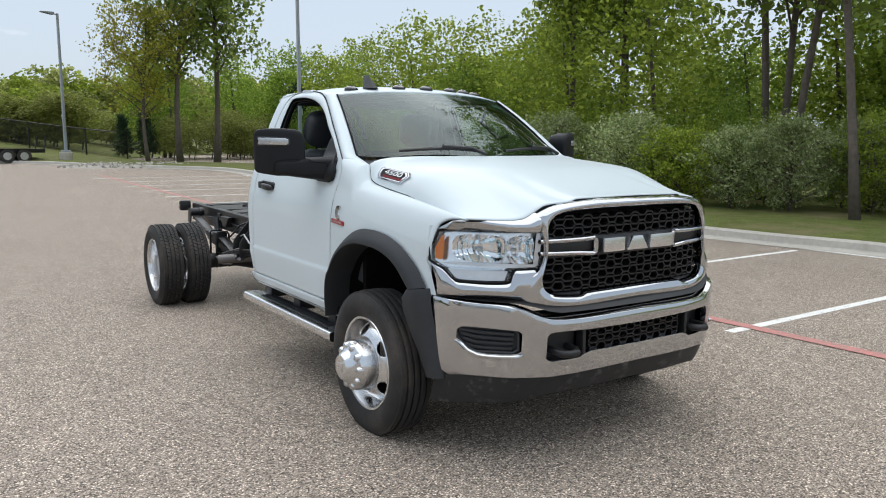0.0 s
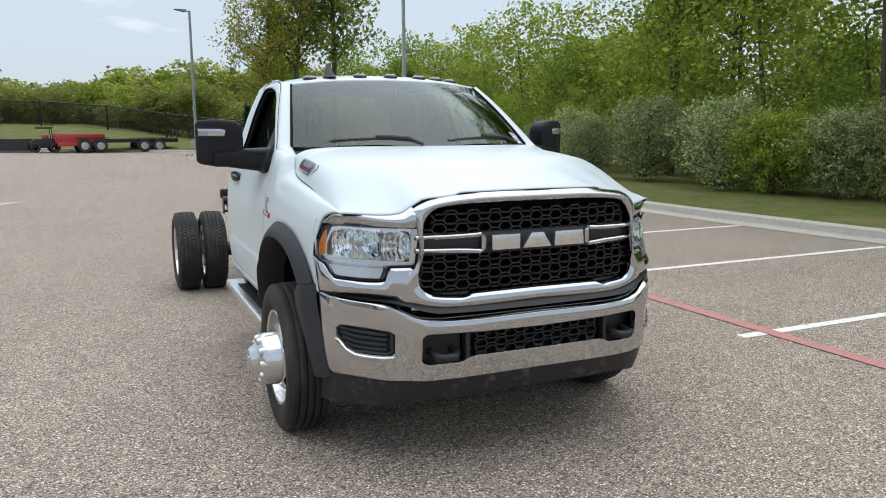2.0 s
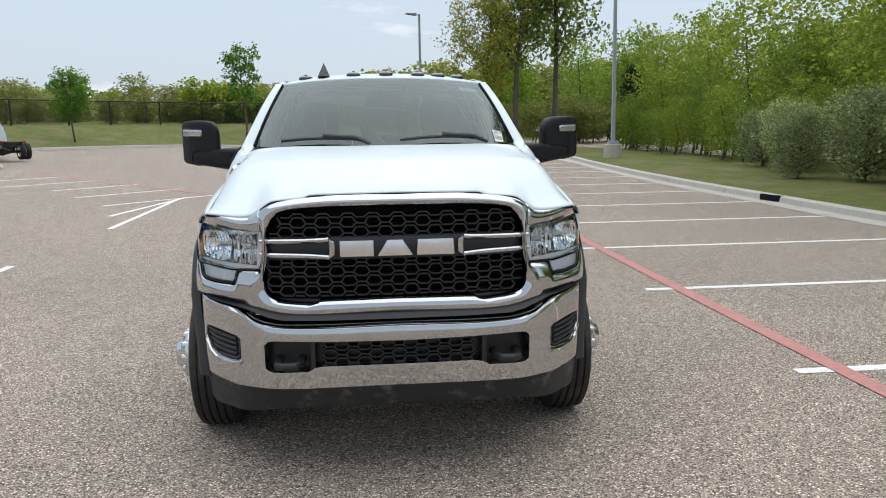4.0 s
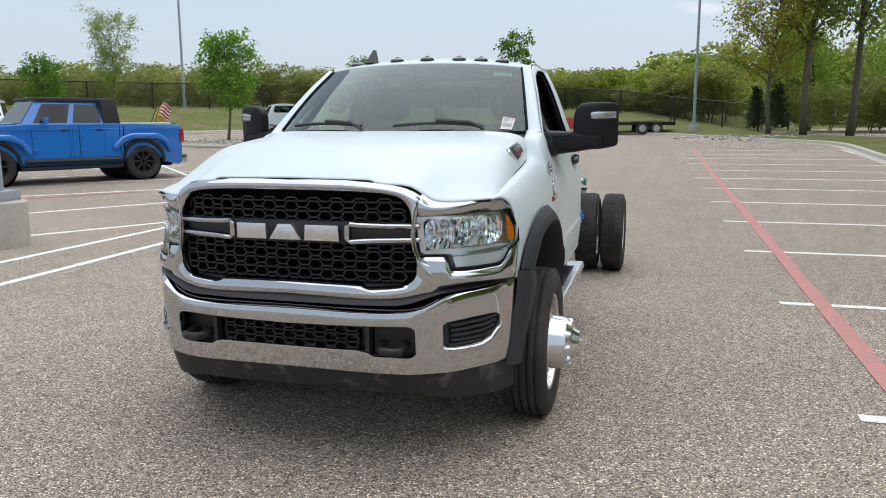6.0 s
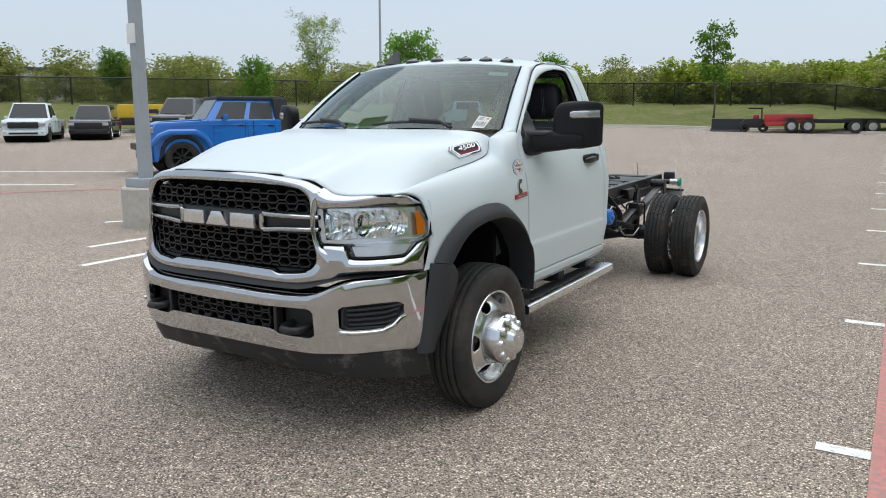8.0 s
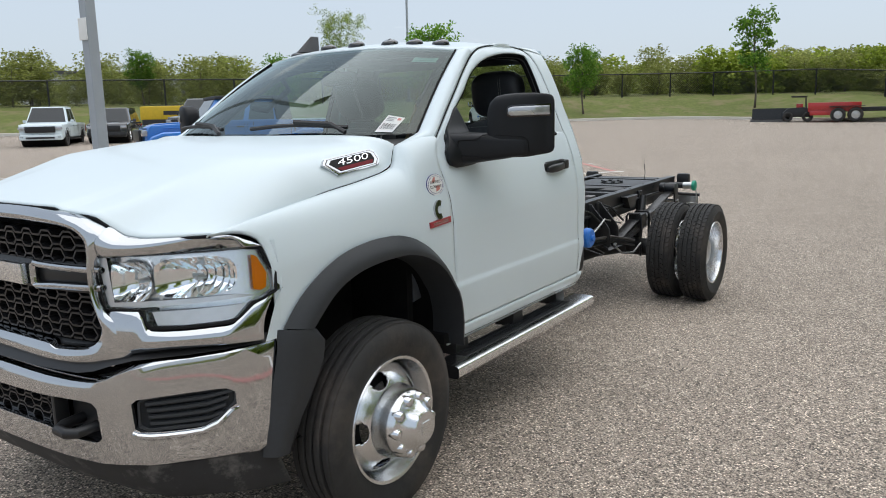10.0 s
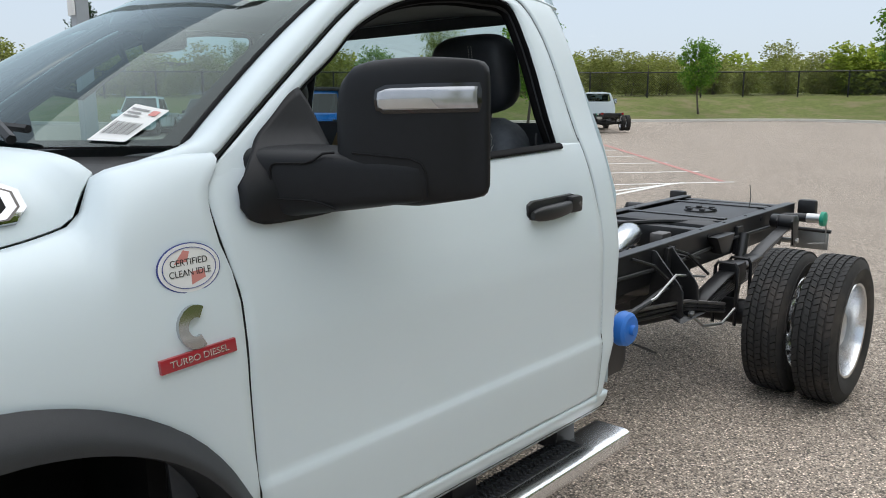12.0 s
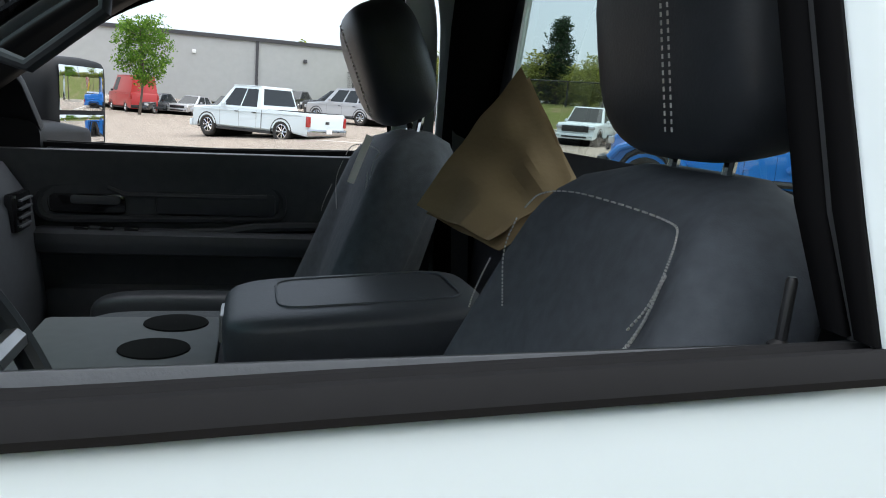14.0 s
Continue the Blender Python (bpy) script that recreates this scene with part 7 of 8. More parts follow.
def vehicle(m, label, category, paint, L, W, H, wb, R, nose, kind, rim_mat=M_STEEL, group="", trim=M_BLACKPL, belt=None, hood_z=None, front_over=None, roof_mat=None, win_top=0.10, slope=None, back=None, ends=None, cab_len=2.15):
    """A parked car, van or pickup, front towards -y, on four wheels."""
    t = thing({"pickup": "pickup_truck", "suv": "suv", "van": "van", "sedan": "car"}[kind], label, category, m, group=group)
    fo = front_over if front_over else (L - wb) * 0.45
    yf = -fo
    yr = yf + L
    zb = R * 0.75
    belt = belt or H * 0.585
    hz = hood_z or belt - 0.06
    cow = yf + nose
    cab_end = {"pickup": cow + cab_len, "suv": yr - 0.12, "van": yr - 0.05, "sedan": yr - 1.0}[kind]
    tail_z = {"pickup": belt - 0.02, "suv": belt, "van": belt, "sedan": belt - 0.02}[kind]
    top = [(yf + 0.02, zb + 0.05), (yf, hz - 0.28), (yf + 0.06, hz - 0.06), (yf + 0.25, hz), (cow, belt - 0.01), (cab_end, belt), (yr - 0.05, tail_z), (yr, tail_z - 0.12), (yr - 0.02, zb + 0.08)]
    low = [(yr - 0.1, zb)] + [(y, z) for y, z in reversed(arch(wb, R * 1.17, zb))] + [(y, z) for y, z in reversed(arch(0.0, R * 1.17, zb))] + [(yf + 0.1, zb)]
    bm = bm_prism(top + low, "x", -W / 2, W / 2, bev=0.075)
    for v in bm.verts:
        e = max(0, (yf + 0.75 - v.co.y) / 0.75, (v.co.y - yr + 0.4) / 0.6)
        v.co.x *= 1 - 0.075 * e * e - (0.03 if v.co.z < zb + 0.12 else 0.0)
        if v.co.y < yf + 0.2:
            v.co.y += 0.16 * (abs(v.co.x) / (W / 2)) ** 3
    part("body", bm, paint, t)
    for s in (1, -1):
        part("waist_line", bm_tube([(s * (W / 2 - 0.002), yf + 0.5, belt - 0.13), (s * (W / 2 - 0.002), yr - 0.3, belt - 0.11)], 0.012, seg=6), paint, t)
        for cy in (0.0, wb):
            part("arch_lip", bm_tube([(s * (W / 2 - 0.01), y, z) for y, z in arch(cy, R * 1.19, zb)], 0.022, seg=6), trim if kind != "sedan" else paint, t)
    part("underbody", bm_box((0, (yf + yr) / 2, zb + 0.1), (W * 0.8, L * 0.9, 0.24)), M_CAVITY, t)
    for cy in (0.0, wb):
        part("wheel_well", bm_lathe([(-W * 0.46, R * 1.1), (W * 0.46, R * 1.1)], seg=28, axis="x", c=(0, cy, R * 0.95)), M_CAVITY, t)
    # cab: tapered block, then windows a little proud of it
    slope = slope or {"pickup": 0.62, "suv": 0.62, "van": 0.7, "sedan": 0.75}[kind]
    back = back or {"pickup": 0.18, "suv": 0.32, "van": 0.08, "sedan": 0.55}[kind]
    lo = [(W / 2 - 0.06, cow - 0.08), (W / 2 - 0.06, cab_end)]
    hi = [(W / 2 - 0.26, cow + slope), (W / 2 - 0.26, cab_end - back)]
    bm = bmesh.new()
    q = [bm.verts.new(p) for p in ((-lo[0][0], lo[0][1], belt - 0.03), (lo[0][0], lo[0][1], belt - 0.03), (lo[1][0], lo[1][1], belt - 0.03), (-lo[1][0], lo[1][1], belt - 0.03), (-hi[0][0], hi[0][1], H), (hi[0][0], hi[0][1], H), (hi[1][0], hi[1][1], H), (-hi[1][0], hi[1][1], H))]
    for f in ((4, 5, 6, 7), (0, 1, 5, 4), (1, 2, 6, 5), (2, 3, 7, 6), (3, 0, 4, 7)):
        bm.faces.new([q[i] for i in f])
    bmesh.ops.bevel(bm, geom=list(bm.edges), offset=0.05, segments=2, affect="EDGES", profile=0.6)
    part("cab", bm, roof_mat or paint, t)

    def on_cab(side, y, v):
        """Point on the cab's flank; v from the belt (0) to the roof (1)."""
        return (side * (lerp(lo[0][0], hi[0][0], v) + 0.006), y, lerp(belt - 0.03, H, v))
    v0, v1 = 0.10, 1 - win_top - 0.04
    ends = ends or {"pickup": [(0.12, 0.52), (0.55, 0.90)], "suv": [(0.10, 0.36), (0.39, 0.63), (0.66, 0.90)], "van": [(0.06, 0.28)], "sedan": [(0.10, 0.5), (0.54, 0.85)]}[kind]
    for s in (1, -1):
        for a, b in ends:
            pts = []
            for f, v in ((a, v0), (b, v0), (b, v1), (a, v1)):
                y0, y1 = lerp(lo[0][1], hi[0][1], v), lerp(lo[1][1], hi[1][1], v)
                pts.append(on_cab(s, lerp(y0, y1, f), v))
            glass_quad(t, pts)
        part("door_mirror", bm_box((s * (W / 2 + 0.07), cow + 0.42, belt + 0.08), (0.16, 0.10, 0.15), bev=0.03), paint if kind != "van" else trim, t)
        hl = part("headlight", bm_box((s * (W / 2 - 0.22), yf + 0.09, hz - 0.19), (0.34, 0.14, 0.15), bev=0.04), M_WHITELENS if kind == "sedan" else M_SIGLENS, t)
        tl = part("tail_light", bm_box((s * (W / 2 - 0.07), yr - 0.04, tail_z - 0.28), (0.14, 0.12, 0.36), bev=0.02), M_REDLENS, t, "red tail light")
        for cy in (0.0, wb):
            small_wheel(t, s * (W / 2 - 0.13), cy, R, 0.26, s, rim_mat)
        for a, b in ends[:2]:
            part("door_handle", bm_box((s * (W / 2 + 0.005), lerp(lo[0][1], lo[1][1], b) - 0.08, belt - 0.14), (0.03, 0.18, 0.035), bev=0.01), trim, t)
        for a, b in ends:
            for f in (a - 0.015, b + 0.015):
                part("door_gap", bm_box((s * (W / 2 + 0.0005), lerp(lo[0][1], lo[1][1], f), (belt + zb) / 2 + 0.05), (0.003, 0.006, belt - zb - 0.22)), M_CAVITY, t)
        part("sill", bm_box((s * (W / 2 - 0.02), wb / 2, zb + 0.03), (0.06, wb - 2.4 * R, 0.09), bev=0.02), trim, t)
    w = W / 2 - 0.16
    ws = []
    for x, v in ((-1, 0.08), (1, 0.08), (1, 0.92), (-1, 0.92)):
        ws.append((x * (lerp(lo[0][0], hi[0][0], v) - 0.07), lerp(lo[0][1], hi[0][1], v) - 0.008, lerp(belt - 0.03, H, v) + 0.008))
    glass_quad(t, ws, "windscreen")
    if kind != "van":
        rw_ = []
        for x, v in ((-1, 0.2), (1, 0.2), (1, 0.88), (-1, 0.88)):
            rw_.append((x * (lerp(lo[0][0], hi[0][0], v) - 0.1), lerp(lo[1][1], hi[1][1], v) + 0.008, lerp(belt - 0.03, H, v) + 0.004))
        glass_quad(t, rw_, "rear_window")
    part("front_bumper", bm_box((0, yf + 0.03, zb + 0.14), (W * 0.92, 0.16, 0.26), bev=0.06), paint if kind in ("sedan", "pickup") else trim, t)
    part("rear_bumper", bm_box((0, yr + 0.02, zb + 0.16), (W * 0.96, 0.16, 0.22), bev=0.04), M_CHROME if kind == "pickup" else trim, t)
    part("grille", bm_box((0, yf + 0.02, hz - 0.25), (W * 0.66, 0.09, 0.30), bev=0.04), M_GRILLE, t)
    part("lower_intake", bm_box((0, yf - 0.03, zb + 0.12), (W * 0.62, 0.10, 0.09), bev=0.02), M_GRILLE, t)
    for s in (1, -1):
        part("fog_lamp", bm_box((s * W * 0.40, yf + 0.01, zb + 0.15), (0.16, 0.12, 0.08), bev=0.02), M_GRILLE, t)
        part("roof_edge", bm_tube([(s * (hi[0][0] + 0.005), hi[0][1] - 0.02, H - 0.02), (s * (hi[0][0] + 0.015), (hi[0][1] + hi[1][1]) / 2, H - 0.01), (s * (hi[0][0] + 0.005), hi[1][1], H - 0.02)], 0.018, seg=6), roof_mat or paint, t)
    part("hood_bulge", bm_prism([(yf + 0.22, hz - 0.03), (yf + 0.40, hz + 0.035), (cow - 0.1, belt + 0.03), (cow + 0.02, belt - 0.05)], "x", -W * 0.27, W * 0.27, bev=0.02), paint, t)
    part("number_plate", bm_box((0.0, yr + 0.105, zb + 0.2), (0.30, 0.012, 0.15)), M_PAPER, t)
    if kind == "pickup":
        for s in (1, -1):
            part("bed_gap", bm_box((s * (W / 2 + 0.0005), cab_end + 0.06, (belt + zb) / 2 + 0.06), (0.004, 0.03, belt - zb - 0.2)), M_CAVITY, t)
        part("load_bed", bm_box((0, (cab_end + yr) / 2 + 0.05, belt - 0.012), (W - 0.30, yr - cab_end - 0.30, 0.03)), M_CAVITY, t)
        part("tailgate_badge", bm_box((0, yr + 0.004, tail_z - 0.3), (0.2, 0.012, 0.09), bev=0.004), M_BLACKPL, t)
    return t


def facing(x, y, hx, hy, z=None):
    """Pose of a vehicle at a place (its front axle) with its front towards (hx, hy)."""
    return pose(x, y, rise(x, y) if z is None else z, 0, 0, math.degrees(math.atan2(hx, -hy)))


# blue off-road pickup with flags
J = facing(-11.92, 8.98, -0.48, -0.877) @ Matrix.Scale(0.9, 4)
jeep = vehicle(J, "bright blue off-road pickup with dark hardtop and black tyres", "pickup truck", M_BLUE, 5.38, 1.80, 2.0, 3.45, 0.45, 1.52, "pickup", rim_mat=M_BLACKPL, belt=1.40, hood_z=1.34, front_over=0.82, roof_mat=M_BLUE, win_top=0.16, slope=0.36, back=0.1, ends=[(0.10, 0.44), (0.50, 0.80)], cab_len=2.2)
part("hardtop", bm_box((0, 1.92, 1.985), (1.44, 1.86, 0.09), bev=0.03), M_FLARE, jeep, "dark grey hardtop roof")
part("rear_hardtop_panel", bm_prism([(2.50, 1.41), (2.93, 1.41), (2.84, 1.99), (2.46, 1.99)], "x", -0.83, 0.83, bev=0.02), M_FLARE, jeep)
for s in (1, -1):
    for cy in (0.0, 3.45):
        pts = [(s * 0.90, cy - 0.74, 0.80), (s * 0.98, cy - 0.55, 1.02), (s * 0.98, cy - 0.32, 1.10), (s * 0.98, cy + 0.34, 1.10), (s * 0.98, cy + 0.56, 0.98), (s * 0.92, cy + 0.74, 0.72)]
        part("fender_flare", bm_tube(pts, 0.075, seg=8), M_BLUE, jeep)
        bm = bm_tube([(s * 0.92, cy + 0.52 * math.cos(math.pi * k / 8), 0.50 + 0.52 * math.sin(math.pi * k / 8)) for k in range(9)], 0.05, seg=6)
        part("flare_lining", bm, M_BLACKPL, jeep)
    part("rock_rail", bm_tube([(s * 0.88, 0.62, 0.54), (s * 0.90, 2.85, 0.54)], 0.07, seg=8), M_BLACKPL, jeep)
    for y, z in ((0.86, 1.12), (0.86, 0.80), (1.92, 1.12), (1.92, 0.80)):
        part("hinge", bm_box((s * 0.91, y, z), (0.03, 0.12, 0.05), bev=0.01), M_BLUE, jeep)
    for y in (1.88, 2.86):
        part("door_gap", bm_box((s * 0.901, y, 1.0), (0.006, 0.014, 0.74)), M_CAVITY, jeep)
part("winch_bumper", bm_box((0, -0.88, 0.72), (1.62, 0.22, 0.18), bev=0.04), M_BLACKPL, jeep)
part("tow_hitch", bm_tube([(0, 4.5, 0.52), (0, 4.74, 0.5), (0, 4.76, 0.57)], 0.035, seg=8), M_BLACKPL, jeep)
part("bed_cover", bm_box((0, 3.62, 1.415), (1.5, 1.35, 0.04), bev=0.012), M_PAPER, jeep, "pale bed cover strip")
for dx, dz, mt in ((-0.1, 0.52, M_YELLOW), (0.12, 0.6, M_FLAG)):
    fl = part("flag_pole", bm_tube([(dx, 4.15, 1.38), (dx, 4.38, 1.38 + dz)], 0.012, seg=6), M_BLACKPL, jeep)
    part("flag", bm_grid(lambda u, v: (dx + 0.05 * math.sin(u * 6), 4.38 + 0.06 - 0.16 * v + 0.28 * u, 1.38 + dz - 0.16 * v * 2 - 0.18 * u), 8, 4), mt, fl, "small flag", solid=0.003)
    if mt is M_FLAG:
        for k in range(4):
            part("red_stripe", bm_grid(lambda u, v: (dx + 0.05 * math.sin(u * 6) + 0.005, 4.38 + 0.06 - 0.16 * (k + 0.2 + 0.5 * v) / 4 + 0.28 * u, 1.38 + dz - 0.32 * (k + 0.2 + 0.5 * v) / 4 - 0.18 * u), 8, 1), M_REDPAINT, fl)

vehicle(facing(-25.6, 20.6, 0.45, -0.89), "dark grey off-roader facing the car park", "suv", M_DARKCAR, 4.3, 1.85, 1.85, 2.6, 0.40, 1.25, "suv", group="parked cars")
vehicle(facing(-27.0, 23.6, 0.62, -0.78), "white off-roader beyond a blue pickup", "suv", M_WHITE, 4.3, 1.85, 1.85, 2.6, 0.40, 1.25, "suv", group="parked cars")
vehicle(facing(-27.3, 14.75, 0.74, -0.67) @ Matrix.Scale(0.81, 4), "white crew-cab pickup with black grille", "pickup truck", M_WHITE, 5.8, 2.06, 1.95, 3.67, 0.42, 1.5, "pickup", rim_mat=M_BLACKPL, group="parked cars")
vehicle(facing(-26.9, 17.35, 0.72, -0.69) @ Matrix.Scale(0.83, 4), "black full-size suv parked on asphalt", "suv", M_DARKCAR, 4.9, 2.0, 1.80, 3.0, 0.40, 1.45, "suv", group="parked cars")
# cars seen through the cab
vehicle(facing(-28.9, 0.98, -0.72, -0.69), "white crew-cab pickup with chrome bumper", "pickup truck", M_WHITE, 5.85, 2.03, 1.90, 3.65, 0.40, 1.5, "pickup", group="parked cars")
vehicle(facing(-36.2, 5.6, -0.75, -0.66), "silver crossover parked behind a white pickup", "suv", M_SILVERCAR, 4.6, 1.85, 1.66, 2.7, 0.35, 1.3, "suv", group="parked cars")
vehicle(facing(-42.0, 10.0, -0.45, -0.89), "black square off-roader with silver wheels", "suv", M_DARKCAR, 4.5, 1.85, 1.85, 2.9, 0.41, 1.25, "suv", group="parked cars")
vehicle(facing(-45.0, 6.0, -0.6, -0.8), "dark parked saloon car", "car", M_DARKCAR, 4.6, 1.8, 1.45, 2.7, 0.33, 1.2, "sedan", group="parked cars")
for k in range(5):
    vehicle(facing(-58.0 - 1.0 * k, -5.2 + 2.6 * k, 0.85, -0.5), "parked car near a pale building", "car", (M_DARKCAR, M_SILVERCAR, M_DARKCAR, M_SILVERCAR, M_DARKCAR)[k], 4.6, 1.8, 1.48, 2.7, 0.33, 1.2, "sedan", group="parked cars")
vehicle(facing(-61.5, -7.0, -0.9, -0.4), "tall red delivery van seen from behind", "van", M_REDCAR, 5.6, 2.0, 2.6, 3.4, 0.36, 1.0, "van", belt=1.4, group="parked cars")
# ---- trailers, machines, fence, stones, building ----
def trailer(x, y, turn, deck, label, L=5.0, stakes=True):
    t = thing("flatbed_trailer", label, "trailer", pose(x, y, rise(x, y), 0, 0, turn), group="trailers")
    part("deck", bm_box((0, 0, 0.62), (L, 2.0, 0.12), bev=0.02), deck, t)
    for s in (1, -1):
        part("side_rail", bm_box((0, s * 1.0, 0.72), (L, 0.06, 0.14), bev=0.01), deck, t)
        for k in (0.2, 1.05):
            small = bm_lathe(tyre_profile(0.22, 0.38, 0.22), seg=24, axis="y", c=(k, s * 1.12, 0.38))
            w = part("wheel", small, M_RUBBER, t)
            part("rim", bm_lathe([(s * 0.1, 0.22), (s * 0.04, 0.2), (s * 0.05, 0.08), (s * 0.06, 0.001)], seg=20, axis="y", c=(k, s * 1.12, 0.38)), M_DULLSTEEL, w)
        part("mudguard", bm_box((0.62, s * 1.12, 0.83), (1.75, 0.26, 0.04), bev=0.015), M_FRAME, t)
    part("drawbar", bm_prism([(-L / 2, -0.6), (-L / 2 - 1.2, 0.0), (-L / 2, 0.6), (-L / 2, 0.45), (-L / 2 - 0.9, 0.0), (-L / 2, -0.45)], "z", 0.55, 0.65), M_FRAME, t)
    if stakes:
        for s in (1, -1):
            part("stake", bm_tube([(L / 2 - 0.1, s * 0.9, 0.68), (L / 2 + 0.05, s * 0.9, 1.0), (L / 2 + 0.05, s * 0.9, 1.55)], 0.04, seg=6), M_FRAME, t)
    return t


trailer(0.9, 46.2, 8, M_FRAME, "black flatbed trailer with loading stakes", L=4.4)
red_t = trailer(-2.3, 45.7, 6, M_REDCAR, "low red trailer with side boards standing on asphalt", L=2.6, stakes=False)
for s in (1, -1):
    part("side_board", bm_box((0, s * 1.02, 0.88), (2.6, 0.05, 0.34), bev=0.01), M_REDCAR, red_t)
    part("skirt", bm_box((-0.5, s * 1.0, 0.48), (1.4, 0.06, 0.24), bev=0.02), M_REDCAR, red_t)
mach = thing("mower_machine", "black compact work machine with roll bar", "machine", pose(-4.1, 45.2, rise(-4, 45.2), 0, 0, 10) @ Matrix.Scale(0.85, 4))
part("body", bm_prism([(-0.9, 0.3), (0.9, 0.3), (0.9, 0.8), (0.4, 0.95), (-0.6, 0.9), (-0.9, 0.6)], "y", -0.5, 0.5, bev=0.05), M_FRAME, mach)
for s in (1, -1):
    for k in (-0.6, 0.6):
        part("wheel", bm_lathe(tyre_profile(0.22, 0.32, 0.16), seg=20, axis="y", c=(k, s * 0.62, 0.32)), M_RUBBER, mach)
    part("roll_bar", bm_tube([(0.5, s * 0.45, 0.9), (0.45, s * 0.45, 1.6), (-0.4, s * 0.45, 1.62)], 0.035, seg=6), M_FRAME, mach)
part("canopy", bm_box((0.05, 0, 1.65), (1.0, 1.0, 0.06), bev=0.02), M_FRAME, mach)
part("seat", bm_box((0.1, 0, 1.0), (0.4, 0.45, 0.35), bev=0.06), M_REDCAR, mach)
bucket = solo("loader_bucket", bm_prism([(-0.5, 0.0), (0.5, 0.05), (0.55, 0.75), (0.45, 0.75), (0.35, 0.15), (-0.45, 0.08)], "y", -1.0, 1.0, bev=0.02), M_FRAME, "black steel loader bucket lying on asphalt", "bucket", pose(-5.5, 44.9, rise(-5.5, 44.9), 0, 0, 95))
yel = thing("yellow_machine", "yellow construction machine beyond the parked cars", "machine", pose(-31, 23.6, rise(-31, 23.6) + 0.3, 0, 0, 30))
part("body", bm_box((0, 0, 0.8), (2.6, 1.4, 0.7), bev=0.08), M_YELLOW, yel)
part("base", bm_box((0, 0, 0.28), (2.4, 1.5, 0.4), bev=0.06), M_FRAME, yel)
part("stripe", bm_box((0.4, -0.705, 0.8), (0.9, 0.02, 0.2)), M_INK, yel)

# chain-link fence on the bank
fence = thing("chain_link_fence", "black chain-link fence along the grass bank", "fence")
FP = []
for i in range(len(KF)):
    x, y = KF[i]
    if not (x < 4.5 and y > 8 and x > -62):
        continue
    fan = (Vector((x, y)) - Vector((-12.0, 8.0))).normalized()
    d = KN[i].lerp(fan, 1.0).normalized()
    p = Vector((x + d.x * 9.0, y + d.y * 9.0, rise(x, y) + lawn_height(i, 9.0)))
    if not FP or (p - FP[-1]).length > 2.9:
        FP.append(p)
post_me = None
for p in FP:
    if post_me is None:
        o = part("post", bm_tube([(0, 0, -0.3), (0, 0, 1.75)], 0.055, seg=8), M_FRAME, fence)
        post_me = o.data
    else:
        o = new("post", post_me)
        o.parent = fence
    o.location = p
for a, b in zip(FP, FP[1:]):
    part("top_rail", bm_tube([a + Vector((0, 0, 1.7)), b + Vector((0, 0, 1.7))], 0.04, seg=6), M_FRAME, fence)
bm = bmesh.new()
for a, b in zip(FP, FP[1:]):
    L = (b - a).length
    n = int(L / 0.16)
    for k in range(-10, n):
        for sg in (1, -1):
            t0, t1 = k / n, (k + 10) / n
            z0, z1 = (0.05, 1.68) if sg > 0 else (1.68, 0.05)
            if t0 < 0:
                z0 = lerp(z0, z1, (0 - t0) / (t1 - t0))
                t0 = 0
            if t1 > 1:
                z1 = lerp(z0, z1, (1 - t0) / (t1 - t0))
                t1 = 1
            p, q = a.lerp(b, t0) + Vector((0, 0, z0)), a.lerp(b, t1) + Vector((0, 0, z1))
            w = Vector((0, 0, 0.011))
            bm.faces.new([bm.verts.new(v) for v in (p - w, q - w, q + w, p + w)])
tagged(part("wire_mesh", bm, M_FRAME, fence, smooth=False), kind="stuff")

# stone beds
def stones(name, cx, cy, rx, ry, n, seed, base, label):
    rr = random.Random(seed)
    root = thing(name, label, "stones", kind="stuff")
    mound = bm_grid(lambda u, v: (cx + rx * (1 - u) * math.cos(2 * math.pi * v), cy + ry * (1 - u) * math.sin(2 * math.pi * v), base(cx + rx * (1 - u) * math.cos(2 * math.pi * v), cy + ry * (1 - u) * math.sin(2 * math.pi * v)) - 0.03 + 0.12 * min(1, u * 3)), 6, 28, closed=True)
    part("bed", mound, M_STONE, root)
    bm = bmesh.new()
    for k in range(n):
        a, r = rr.uniform(0, 6.28), math.sqrt(rr.random())
        x, y = cx + rx * r * math.cos(a), cy + ry * r * math.sin(a)
        sc = rr.uniform(0.035, 0.09)
        m = Matrix.Translation((x, y, base(x, y) + 0.12 * min(1, (1 - r) * 3) + 0.0)) @ Euler((rr.random() * 6, rr.random() * 6, rr.random() * 6)).to_matrix().to_4x4() @ Matrix.Diagonal((sc * 1.4, sc, sc * 0.8, 1))
        bmesh.ops.create_icosphere(bm, subdivisions=1, radius=1, matrix=m)
    tagged(part("stone", bm, M_STONE, root), kind="stuff")
    return root


stones("stone_bed", 6.6, 39.6, 3.6, 2.0, 260, 4, lambda x, y: rise(x, y) + 0.03, "bed of pale river stones at the car park's end")
stones("stone_bed", -15.9, 25.3, 2.7, 1.6, 280, 6, lambda x, y: rise(x, y) + 0.05, "island of pale river stones round a young maple")
ring = [(-15.9 + 2.85 * math.cos(2 * math.pi * k / 32), 25.3 + 1.75 * math.sin(2 * math.pi * k / 32)) for k in range(33)]
solo("kerb", bm_tube([(x, y, rise(x, y) + 0.05) for x, y in ring], 0.09, seg=8), M_CONC, "pale concrete kerb round a stone island", "kerb", kind="structure")
